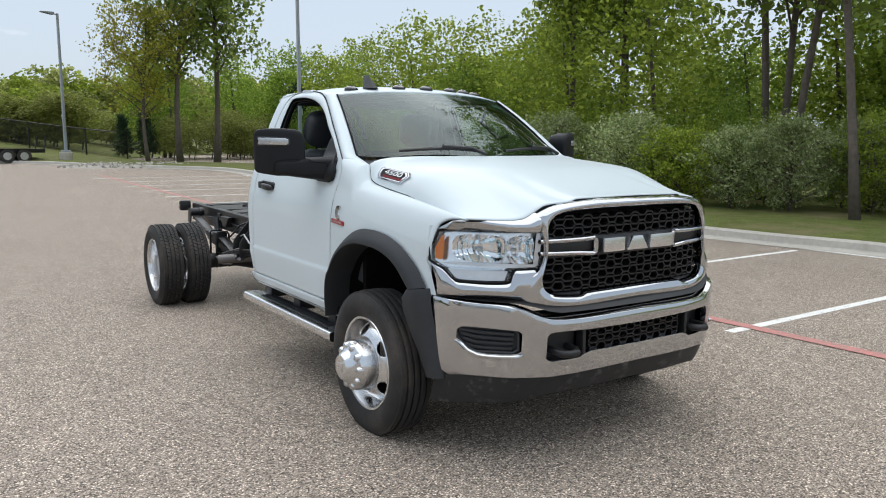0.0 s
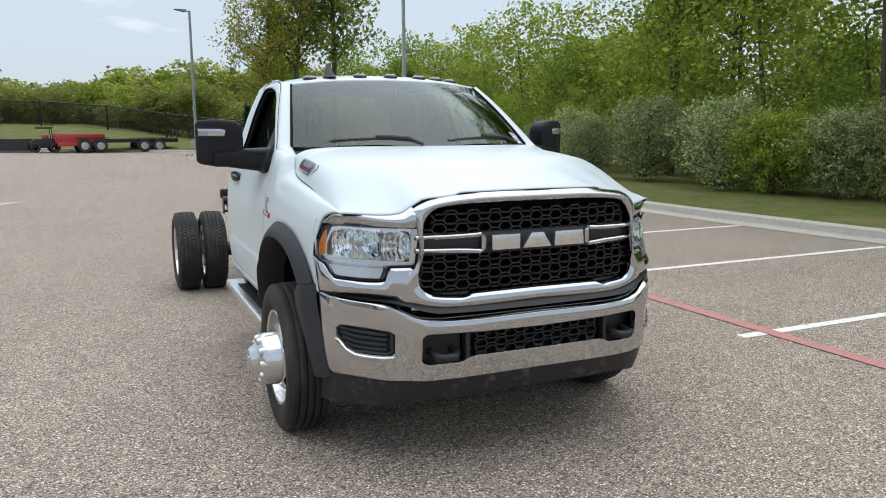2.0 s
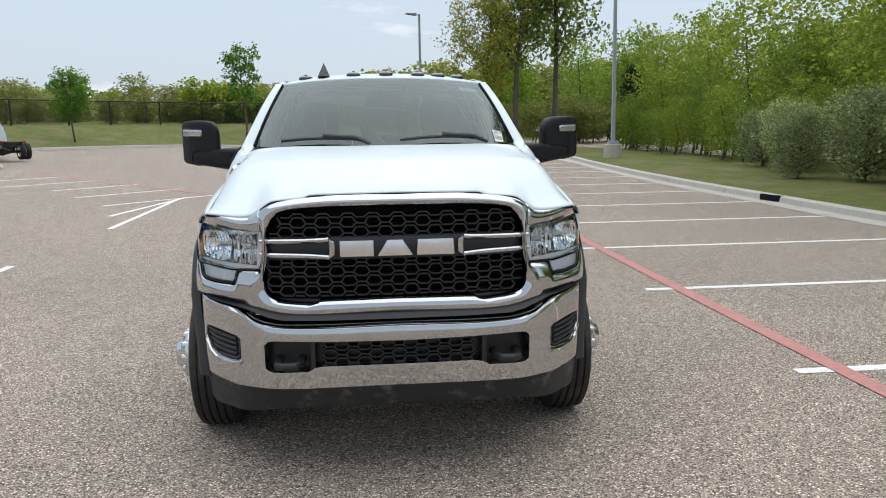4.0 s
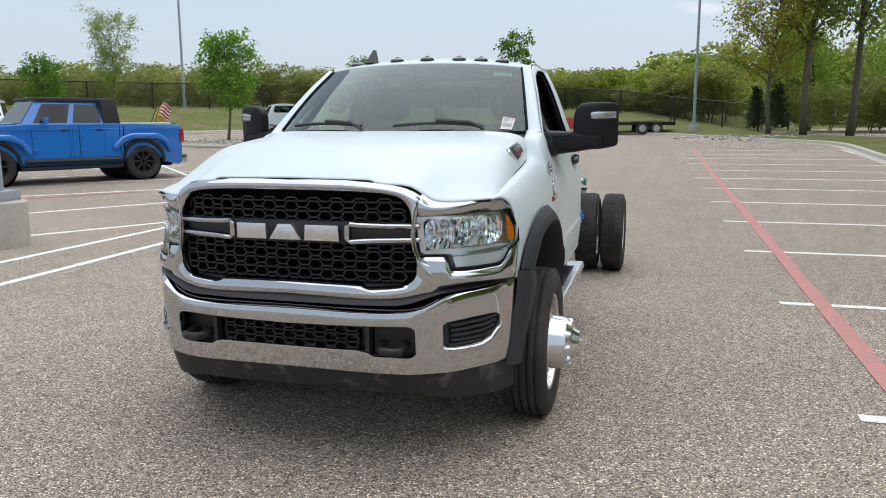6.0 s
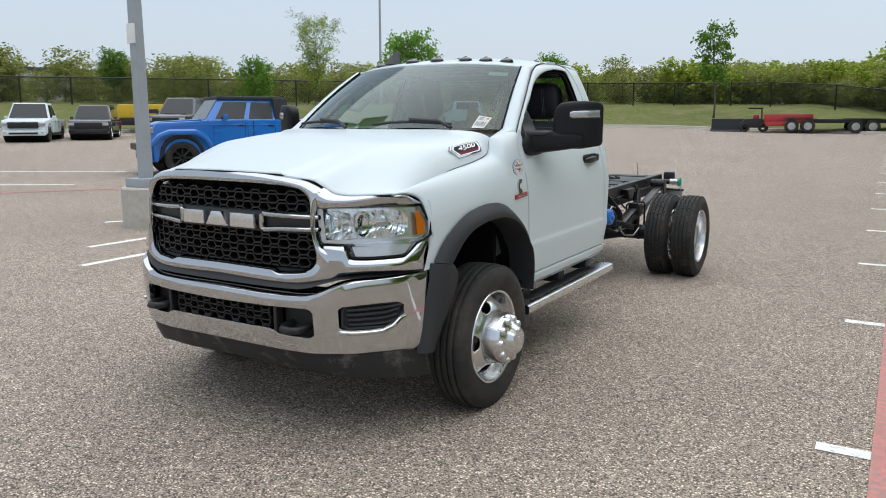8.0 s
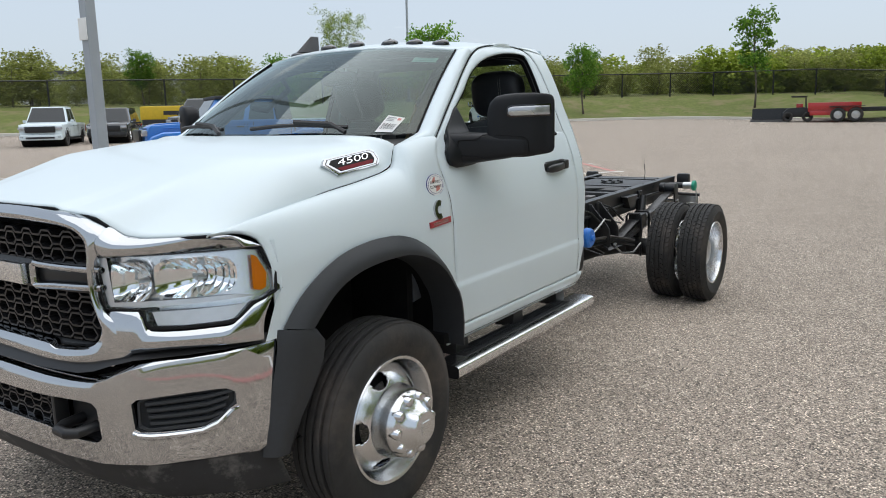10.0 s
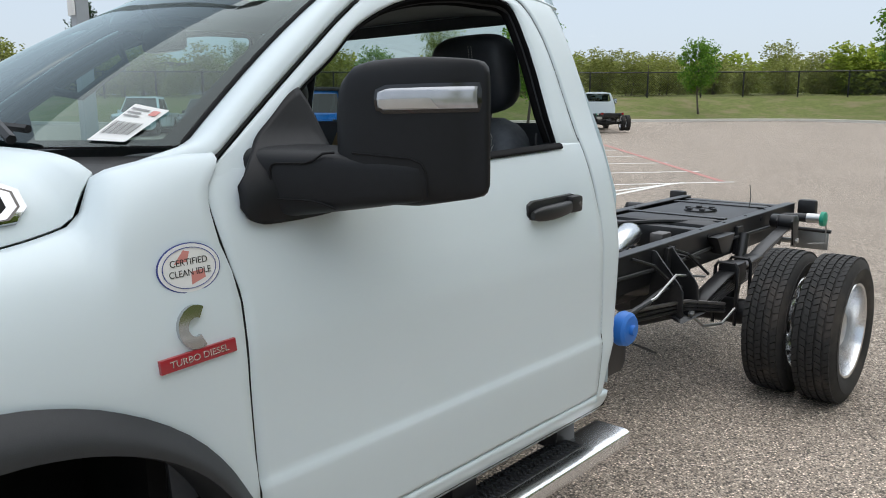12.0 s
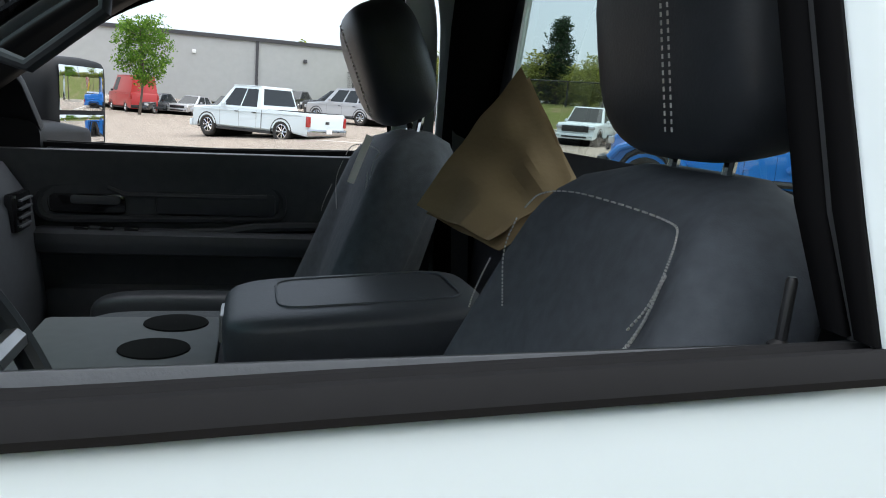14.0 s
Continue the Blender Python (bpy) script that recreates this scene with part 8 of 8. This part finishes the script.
# storm drain mouth in the kerb: solid near-black block, its shade is colour
solo("storm_drain", bm_box((8.42, 10.6, rise(8.4, 10.6) + 0.085), (0.12, 0.75, 0.13), bev=0.02), M_CAVITY, "dark storm drain opening in the kerb", "drain", kind="structure")

# pale industrial building far beyond the cars
bld = thing("industrial_building", "long low pale panel building with dark roof edge", "building", pose(-76, 8, rise(-70, 8), 0, 0, 94))
part("wall", bm_box((0, 0, 2.6), (95, 20, 5.2)), M_WALL, bld, smooth=False)
part("roof_trim", bm_box((0, 0, 5.3), (95.4, 20.4, 0.3)), M_DKTRIM, bld, smooth=False)
for k in range(10):
    part("downpipe", bm_box((-42 + 9 * k, -10.08, 2.6), (0.22, 0.16, 5.2)), M_DKTRIM, bld, smooth=False)
    part("wall_lamp", bm_box((-38 + 9 * k, -10.1, 3.9), (0.3, 0.2, 0.3), bev=0.05), M_PAPER if k % 2 else M_DKTRIM, bld)
part("roof_unit", bm_box((8, 3, 6.2), (7, 3, 1.5), bev=0.05), M_WALL, bld)
part("roof_unit", bm_box((14, 2, 6.0), (3, 2, 1.1), bev=0.05), M_DULLSTEEL, bld)
plant("maple", -53.0, -4.9, 1.15, 60, rise(-53, -4.9) - 0.1, label="bright green street tree by the cars", group="maples")
# ---- cab interior ----
OUTSIDE = set(truck.children_recursive)


def pillow(w, d, h, c, rot=None, bm=None, p=0.45, seg=16):
    """A stuffed, rounded block."""
    bm = bm or bmesh.new()
    m = Matrix.Translation(c) @ (rot.to_4x4() if rot else Matrix.Identity(4))

    def fn(u, v):
        a, b = math.pi * (u - 0.5), 2 * math.pi * v

        def f(t):
            return math.copysign(abs(t) ** p, t)
        return m @ Vector((w / 2 * f(math.cos(a)) * f(math.cos(b)), d / 2 * f(math.cos(a)) * f(math.sin(b)), h / 2 * f(math.sin(a))))
    return bm_grid(fn, seg, seg * 2, bm, closed=True)


BACK_W = [(0, 0.30), (0.45, 0.30), (0.7, 0.285), (0.85, 0.262), (0.94, 0.235), (1.0, 0.205)]


def back_y(x, v):
    """Front face of a seat back: x from its middle, v up the back (0 to 1)."""
    w = curve_at(BACK_W, v)
    q = min(1, abs(x) / w)
    bol = max(0, min(1, (q - 0.52) / 0.3))
    bol = bol * bol * (3 - 2 * bol)
    return lerp(1.655, 1.85, v) - 0.085 * bol * (1 - 0.75 * v) - 0.03 * (1 - v)


def seat(x, y, label):
    """Bucket seat; y is how far its back stands from the driver's."""
    lift = 0.0 if x > 0 else 0.05
    st = part("seat", pillow(0.50, 0.54, 0.16, (x, y + 1.44, 1.0)), M_SEAT, truck, label)

    def shell(u, v):
        t = u * 1.0
        end = math.sqrt(max(0.0, 1 - (max(0.0, t - 0.86) / 0.14) ** 2))
        w = curve_at(BACK_W, t) * (0.55 + 0.45 * end)
        a = 2 * math.pi * v
        c, q = math.cos(a), math.sin(a)
        px = w * math.copysign(abs(c) ** 0.5, c)
        d = 0.075 * math.copysign(abs(q) ** 0.6, q) * (0.15 + 0.85 * end)
        yf = back_y(px * 0.98, t)
        return (x + px, y + yf + lift * (1 - t) + 0.075 + d + (0.02 if q > 0 else 0), 0.98 + 0.575 * t - 0.02 * (px / 0.25) ** 4)
    bm = bm_grid(shell, 30, 56, closed=True)
    bmesh.ops.contextual_create(bm, geom=[e for e in bm.edges if e.is_boundary and e.verts[0].co.z > 1.4])
    part("backrest", bm, M_SEAT, st, edge=70)
    for s in (1, -1):
        part("seat_bolster", pillow(0.10, 0.5, 0.16, (x + s * 0.235, y + 1.44, 1.03)), M_SEATDARK, st)
        part("post", bm_tube([(x + s * 0.06, y + 1.925, 1.52), (x + s * 0.06, y + 1.94, 1.62)], 0.0075, seg=8), M_CHROME, st, "chrome headrest post")
    seams = ([(-0.225, 0.86), (-0.21, 0.78), (-0.19, 0.70), (-0.175, 0.64)],
             [(-0.245, 0.76), (-0.235, 0.70), (-0.222, 0.63)],
             [(-0.215, 0.885), (-0.19, 0.915), (-0.15, 0.925), (-0.02, 0.925), (0.10, 0.922), (0.15, 0.915), (0.17, 0.895)],
             [(0.17, 0.895), (0.172, 0.86), (0.158, 0.80), (0.135, 0.73)],
             [(0.19, 0.86), (0.175, 0.80), (0.158, 0.74), (0.142, 0.68)],
             [(0.184, 0.85), (0.169, 0.79), (0.152, 0.73), (0.136, 0.67)])
    bm = bmesh.new()
    for pts in seams:
        n = 40 if len(pts) > 4 else 24
        for k in range(n):
            e = []
            for h in (k / n, (k + 0.6) / n):
                sx, sv = along(pts, h)
                e.append((x + sx, y + back_y(sx, sv) + lift * (1 - sv) - 0.0005, 0.98 + 0.575 * sv - 0.02 * (sx / 0.25) ** 4))
            bm_tube(e, 0.0014, bm, seg=4)
    tagged(part("stitching", bm, M_STITCH, st, "pale contrast stitching"), kind="stuff")
    tip = radians(10 if x > 0 else 22)
    hc = Vector((x, y + (1.915 if x > 0 else 1.86), 1.705 if x > 0 else 1.70))
    hr = part("headrest", pillow(0.36, 0.16, 0.275, hc, Matrix.Rotation(tip, 3, "X"), seg=20, p=0.6), M_SEATDARK, st, "black padded headrest")
    bm = bmesh.new()
    for k in range(24):
        for dx in (0.052, 0.066):
            e = [hc + Matrix.Rotation(tip, 3, "X") @ Vector((dx, -0.0805, -0.095 + 0.0085 * k + h)) for h in (0, 0.005)]
            bm_tube(e, 0.0012, bm, seg=4)
    tagged(part("stitching", bm, M_STITCH, hr, "pale contrast stitching"), kind="stuff")
    return st


seat(0.485, 0.0, "charcoal fabric bucket seat with pale stitching")
ps = seat(-0.50, -0.15, "charcoal fabric passenger seat with white side tag")
part("seat_tag", bm_box((-0.235, 1.625, 1.50), (0.003, 0.014, 0.10), rot=Matrix.Rotation(radians(-20), 3, "X")), M_PAPER, ps, "white fabric tag")
# console with padded lid, cup holders
con = part("centre_console", bm_box((0.0, 1.45, 0.98), (0.30, 0.80, 0.42), bev=0.03), M_INT, truck, "black centre console with padded lid and cup holders")
part("console_lid", pillow(0.33, 0.44, 0.105, (0.0, 1.60, 1.242), Matrix.Rotation(radians(4), 3, "X"), p=0.35), M_SEATDARK, con, "stitched black vinyl console lid")
part("lid_seam", bm_tube([(0.10 * math.copysign(abs(math.cos(2 * math.pi * k / 40)) ** 0.3, math.cos(2 * math.pi * k / 40)), 1.615 + 0.15 * math.copysign(abs(math.sin(2 * math.pi * k / 40)) ** 0.3, math.sin(2 * math.pi * k / 40)), 1.2955 + 0.07 * 0.15 * math.copysign(abs(math.sin(2 * math.pi * k / 40)) ** 0.3, math.sin(2 * math.pi * k / 40))) for k in range(41)], 0.0025, seg=5), M_INT, con)
part("lid_latch", bm_box((0.0, 1.385, 1.235), (0.09, 0.02, 0.05), bev=0.008), M_DULLSTEEL, con)
tray = part("cup_tray", bm_box((-0.01, 1.225, 1.19), (0.30, 0.30, 0.03), bev=0.012), M_TRAY, con, "grey cup-holder tray")
# no wells are cut: near-black discs stand in for the cups' shaded depth
for x, y in ((-0.105, 1.298), (0.045, 1.278)):
    part("cup_holder", bm_lathe([(0.0, 0.056), (0.005, 0.054), (0.006, 0.048), (0.0055, 0.0005)], seg=24, axis="z", c=(x, y, 1.2025)), M_CAVITY, tray)
# dashboard and steering wheel
dash = part("dashboard", bm_prism([(0.50, 0.75), (0.88, 0.80), (0.92, 1.05), (0.89, 1.32), (0.83, 1.41), (0.62, 1.46), (0.46, 1.455)], "x", -0.86, 0.86, bev=0.02), M_INT, truck, "black moulded dashboard")
part("instrument_hood", pillow(0.42, 0.26, 0.12, (0.45, 0.80, 1.42)), M_INT, dash)
part("screen", bm_box((0.0, 0.905, 1.30), (0.24, 0.02, 0.18), bev=0.008), M_GLOSSBLACK, dash)
for x in (-0.7, -0.25, 0.22):
    vt = part("air_vent", bm_box((x, 0.895, 1.31), (0.12, 0.03, 0.09), bev=0.01), M_GLOSSBLACK, dash)
    for k in range(4):
        part("vane", bm_box((x, 0.91, 1.28 + 0.02 * k), (0.10, 0.012, 0.004)), M_INT, vt)
sw = part("steering_wheel", bm_lathe([(0.017 * math.cos(t), 0.19 + 0.017 * math.sin(t)) for t in [2 * math.pi * k / 10 for k in range(10)]], seg=48, axis="y", close=True), M_SEATDARK, truck, "black leather steering wheel with silver spoke trim")
sw.matrix_basis = pose(0.47, 1.15, 1.30, 28, 0, 0)
part("wheel_boss", pillow(0.16, 0.07, 0.14, (0, -0.01, -0.01)), M_SEATDARK, sw)
for a in (0, 180, 270):
    r = radians(a)
    part("spoke", bm_tube([(0.06 * math.cos(r), 0, 0.06 * math.sin(r)), (0.185 * math.cos(r), 0, 0.185 * math.sin(r))], 0.016, seg=8), M_DULLSTEEL if a != 270 else M_SEATDARK, sw)
part("steering_column", bm_tube([(0.47, 0.9, 1.18), (0.47, 1.13, 1.29)], 0.05, seg=14), M_INT, truck)
# trim: inside of doors, pillars, roof lining, back wall, floor
for s in (1, -1):
    dp = part("door_trim", bm_grid(lambda u, v: (s * (side_x(1.0, lerp(0.66, 1.448, v)) - 0.030 - 0.02 * math.sin(math.pi * v)), lerp(0.64, 1.93, u), lerp(0.66, 1.440 + 0.028 * u, v)), 10, 12), M_INT, truck, "black moulded inner door panel", solid=0.02)
    part("armrest", bm_box((s * 0.872, 1.30, 1.215), (0.13, 0.86, 0.06), bev=0.025), M_SEATDARK, dp)
    loop = [(0.90, 1.335), (0.93, 1.352), (1.10, 1.358), (1.30, 1.364), (1.44, 1.368), (1.485, 1.36), (1.505, 1.33), (1.50, 1.295), (1.47, 1.28), (1.30, 1.275), (1.10, 1.27), (0.94, 1.265), (0.90, 1.275), (0.89, 1.305), (0.90, 1.335)]
    part("insert_frame", bm_tube([(s * 0.893, y, z) for y, z in [along(loop, k / 56) for k in range(57)]], 0.011, seg=8), M_SEATDARK, dp)
    part("trim_insert", bm_box((s * 0.896, 1.33, 1.318), (0.03, 0.31, 0.066), bev=0.014), M_SEATDARK, dp)
    part("insert_ridge", bm_tube([(s * 0.886, 1.06, 1.352), (s * 0.884, 1.10, 1.335), (s * 0.882, 1.30, 1.337), (s * 0.884, 1.46, 1.340)], 0.007, seg=6), M_INT, dp)
    part("pull_cup", bm_box((s * 0.896, 1.01, 1.312), (0.025, 0.19, 0.062), bev=0.02), M_GLOSSBLACK, dp)
    part("door_pull", bm_box((s * 0.884, 1.03, 1.318), (0.02, 0.12, 0.022), bev=0.008), M_INT, dp)
    part("trim_ledge", bm_tube([(s * 0.896, 0.70, 1.418), (s * 0.892, 1.3, 1.425), (s * 0.89, 1.88, 1.432)], 0.012, seg=8), M_INT, dp)
    part("arm_line", bm_tube([(s * 0.90, 0.90, 1.215), (s * 0.878, 1.02, 1.238), (s * 0.876, 1.15, 1.232), (s * 0.874, 1.34, 1.240), (s * 0.876, 1.44, 1.258), (s * 0.90, 1.62, 1.262)], 0.014, seg=8), M_SEATDARK, dp)
    for k in range(3):
        part("window_switch", bm_box((s * 0.862, 1.0 + 0.06 * k, 1.248), (0.03, 0.034, 0.010), bev=0.003), M_GLOSSBLACK, dp)
    part("map_pocket", bm_box((s * 0.905, 1.30, 1.02), (0.06, 0.8, 0.14), bev=0.03), M_INT, dp)
    part("speaker_grille", bm_box((s * 0.915, 1.0, 0.84), (0.02, 0.22, 0.16), bev=0.02), M_CAVITY, dp)

    def pil(u, v):
        w = Vector(ws_pt(1.0 if s > 0 else 0.0, u))
        y, z = along(WIN_OUT, 0.335 * u)
        d = Vector(surf(s, y, z))
        return w.lerp(d, v) + Vector((-s * 0.045, 0.03, -0.035))
    part("pillar_trim", bm_grid(pil, 10, 4), M_BLACKPL, truck, solid=0.02)
    part("grab_handle", bm_tube([ws_pt(0.965 if s > 0 else 0.035, 0.45) + Vector((-s * 0.06, 0.10, -0.06)), ws_pt(0.965 if s > 0 else 0.035, 0.5) + Vector((-s * 0.10, 0.14, -0.10)), ws_pt(0.965 if s > 0 else 0.035, 0.8) + Vector((-s * 0.10, 0.12, -0.09)), ws_pt(0.965 if s > 0 else 0.035, 0.86) + Vector((-s * 0.05, 0.08, -0.05))], 0.016, seg=10), M_INT, truck)

    def bp(u, v):
        z = lerp(0.65, 1.93, v)
        ya = curve_at([(0.65, 1.98), (1.48, 1.93), (1.9, 1.90)], z)
        return (s * (side_x(1.9, z) - 0.05 - 0.02 * math.sin(math.pi * u)), lerp(ya, 2.06, u), z)
    part("pillar_trim", bm_grid(bp, 4, 12), M_INNERSEAL, truck, solid=0.015)
    if s > 0:
        continue
    sb = part("seat_belt", bm_grid(lambda u, v: (s * lerp(0.80, 0.77, u) + s * 0.0, lerp(1.96, 2.0, u) + lerp(-0.024, 0.024, v), lerp(1.72, 0.95, u)), 8, 1), M_SEATDARK, truck, "black seat belt", solid=0.002)
    part("belt_guide", bm_box((s * 0.81, 1.96, 1.72), (0.03, 0.07, 0.05), bev=0.01), M_INT, sb)
part("lock_knob", bm_tube([(0.868, 1.775, 1.445), (0.868, 1.775, 1.462), (0.868, 1.776, 1.465), (0.868, 1.778, 1.506), (0.868, 1.778, 1.509)], [0.008, 0.008, 0.0042, 0.0042, 0.003], seg=10), M_BLACKPL, truck, "black door lock pin")
part("roof_lining", bm_grid(lambda u, v: Vector(roof_pt(lerp(0.04, 0.96, u), lerp(0.01, 0.97, v))) + Vector((0, 0, -0.05)), 16, 10), M_INT, truck, "black roof lining", solid=0.01)
bm = bmesh.new()
ins = [(-0.66, 1.535), (0.66, 1.535), (0.69, 1.56), (0.69, 1.62), (0.61, 1.885), (-0.61, 1.885), (-0.69, 1.62), (-0.69, 1.56)]
ots = [(-0.9, 0.65), (0.9, 0.65), (0.93, 1.3), (0.88, 1.5), (0.64, 1.93), (-0.64, 1.93), (-0.88, 1.5), (-0.93, 1.3)]
a = [bm.verts.new((x, 2.06, z)) for x, z in ots]
b = [bm.verts.new((x, 2.062, z)) for x, z in ins]
for i in range(8):
    bm.faces.new((a[i], a[(i + 1) % 8], b[(i + 1) % 8], b[i]))
part("back_trim", bm, M_INT, truck, smooth=False)
part("floor_mat", bm_box((0, 1.35, 0.66), (1.80, 1.40, 0.03), bev=0.01), M_CAVITY, truck)
part("firewall", bm_box((0, 0.47, 1.05), (1.72, 0.04, 0.80)), M_CAVITY, truck)
part("rear_view_mirror", pillow(0.25, 0.04, 0.075, (0.0, 0.99, 1.80)), M_GLOSSBLACK, truck, "black rear-view mirror")
part("mirror_stalk", bm_tube([(0, 0.93, 1.90), (0, 0.985, 1.82)], 0.012, seg=8), M_BLACKPL, truck)
for s in (1, -1):
    part("sun_visor", bm_box((s * 0.36, 1.16, 1.885), (0.42, 0.17, 0.02), bev=0.008), M_INT, truck)
# the fittings sit within the narrower upper cab
for ob in truck.children_recursive:
    if ob not in OUTSIDE and ob.type == "MESH" and ob.matrix_basis == Matrix.Identity(4):
        for v in ob.data.vertices:
            v.co.x *= 0.955
# a second chassis truck like the first, seen from behind
other = copy_thing(truck, pose(-18.0, 33.8, rise(-17, 32), 0.0, 0, 222) @ pose(0, 5, 0) @ Matrix.Scale(0.88, 4) @ pose(0, -5, 0))
tagged(other, "white regular-cab chassis truck with dual rear wheels, seen far off", "truck")
# brown paper bag wedged between the seats
bag = thing("paper_bag", "crumpled brown paper bag wedged between the seats", "bag", pose(0, 0, 0))
rb = random.Random(9)


def bag_pt(off):
    bl, br, tr, tl = Vector((-0.10, 1.74, 1.42)), Vector((0.10, 1.82, 1.39)), Vector((0.07, 1.97, 1.50)), Vector((-0.13, 1.93, 1.695))

    def fn(u, v):
        p = bl.lerp(br, u).lerp(tl.lerp(tr, u), v)
        n = (br - bl).cross(tl - bl).normalized()
        crease = 0.014 * noise.noise(Vector((u * 3.1, v * 4.3, off * 20))) + 0.010 * abs(((u * 1.7 + v * 0.9) % 1) - 0.5)
        return p + n * (crease + off)
    return fn


part("paper_sheet", bm_grid(bag_pt(0.0), 14, 16), M_BAG, bag, solid=0.002, edge=12)
part("paper_sheet", bm_grid(bag_pt(0.03), 14, 16), M_BAG, bag, solid=0.002, edge=12)
# papers behind the windscreen
def glass_sheet():
    """White printed sheet in the windscreen's lower corner."""
    tl, tr, br, bl = (Vector((u, v, 0)) for u, v in ((0.926, 0.175), (0.966, 0.145), (0.954, 0.012), (0.918, 0.022)))

    def at(u, v, lift):
        q = tl.lerp(tr, u).lerp(bl.lerp(br, u), v)
        return Vector(ws_pt(q.x, q.y)) + Vector((0.2, -0.6, 0.8)) * lift
    o = solo("window_sticker", bm_grid(lambda u, v: at(u, v, 0.004), 4, 4), M_PAPER, "white printed sheet on the windscreen's lower corner", "sticker", m=truck.matrix_basis.copy())
    for u0, u1, v0, v1, mt in [(0.10, 0.62, 0.10, 0.15, M_PRINT), (0.10, 0.50, 0.20, 0.24, M_PRINT), (0.10, 0.56, 0.29, 0.33, M_PRINT), (0.70, 0.90, 0.10, 0.24, M_STRED)] + [(0.12 + 0.055 * k, 0.12 + 0.055 * k + (0.018, 0.03, 0.012)[k % 3], 0.48, 0.82, M_INK) for k in range(14)]:
        part("printed_bar", bm_grid(lambda u, v: at(lerp(u0, u1, u), lerp(v0, v1, v), 0.006), 1, 1), mt, o, smooth=False)


glass_sheet()
tag = solo("window_sticker", bm_grid(lambda u, v: Vector(ws_pt(lerp(0.874, 0.958, u), lerp(0.815, 0.885, v))) + Vector((0, 0.004, -0.005)), 4, 2), M_GREENTAG, "pale green sticker at the windscreen's top", "sticker", m=truck.matrix_basis.copy())
for v0, v1 in ((0.872, 0.880), (0.832, 0.836)):
    part("printed_bar", bm_grid(lambda u, v: Vector(ws_pt(lerp(0.886, 0.946, u), lerp(v0, v1, v))) + Vector((0, 0.0025, -0.0035)), 4, 1), M_PRINT, tag)
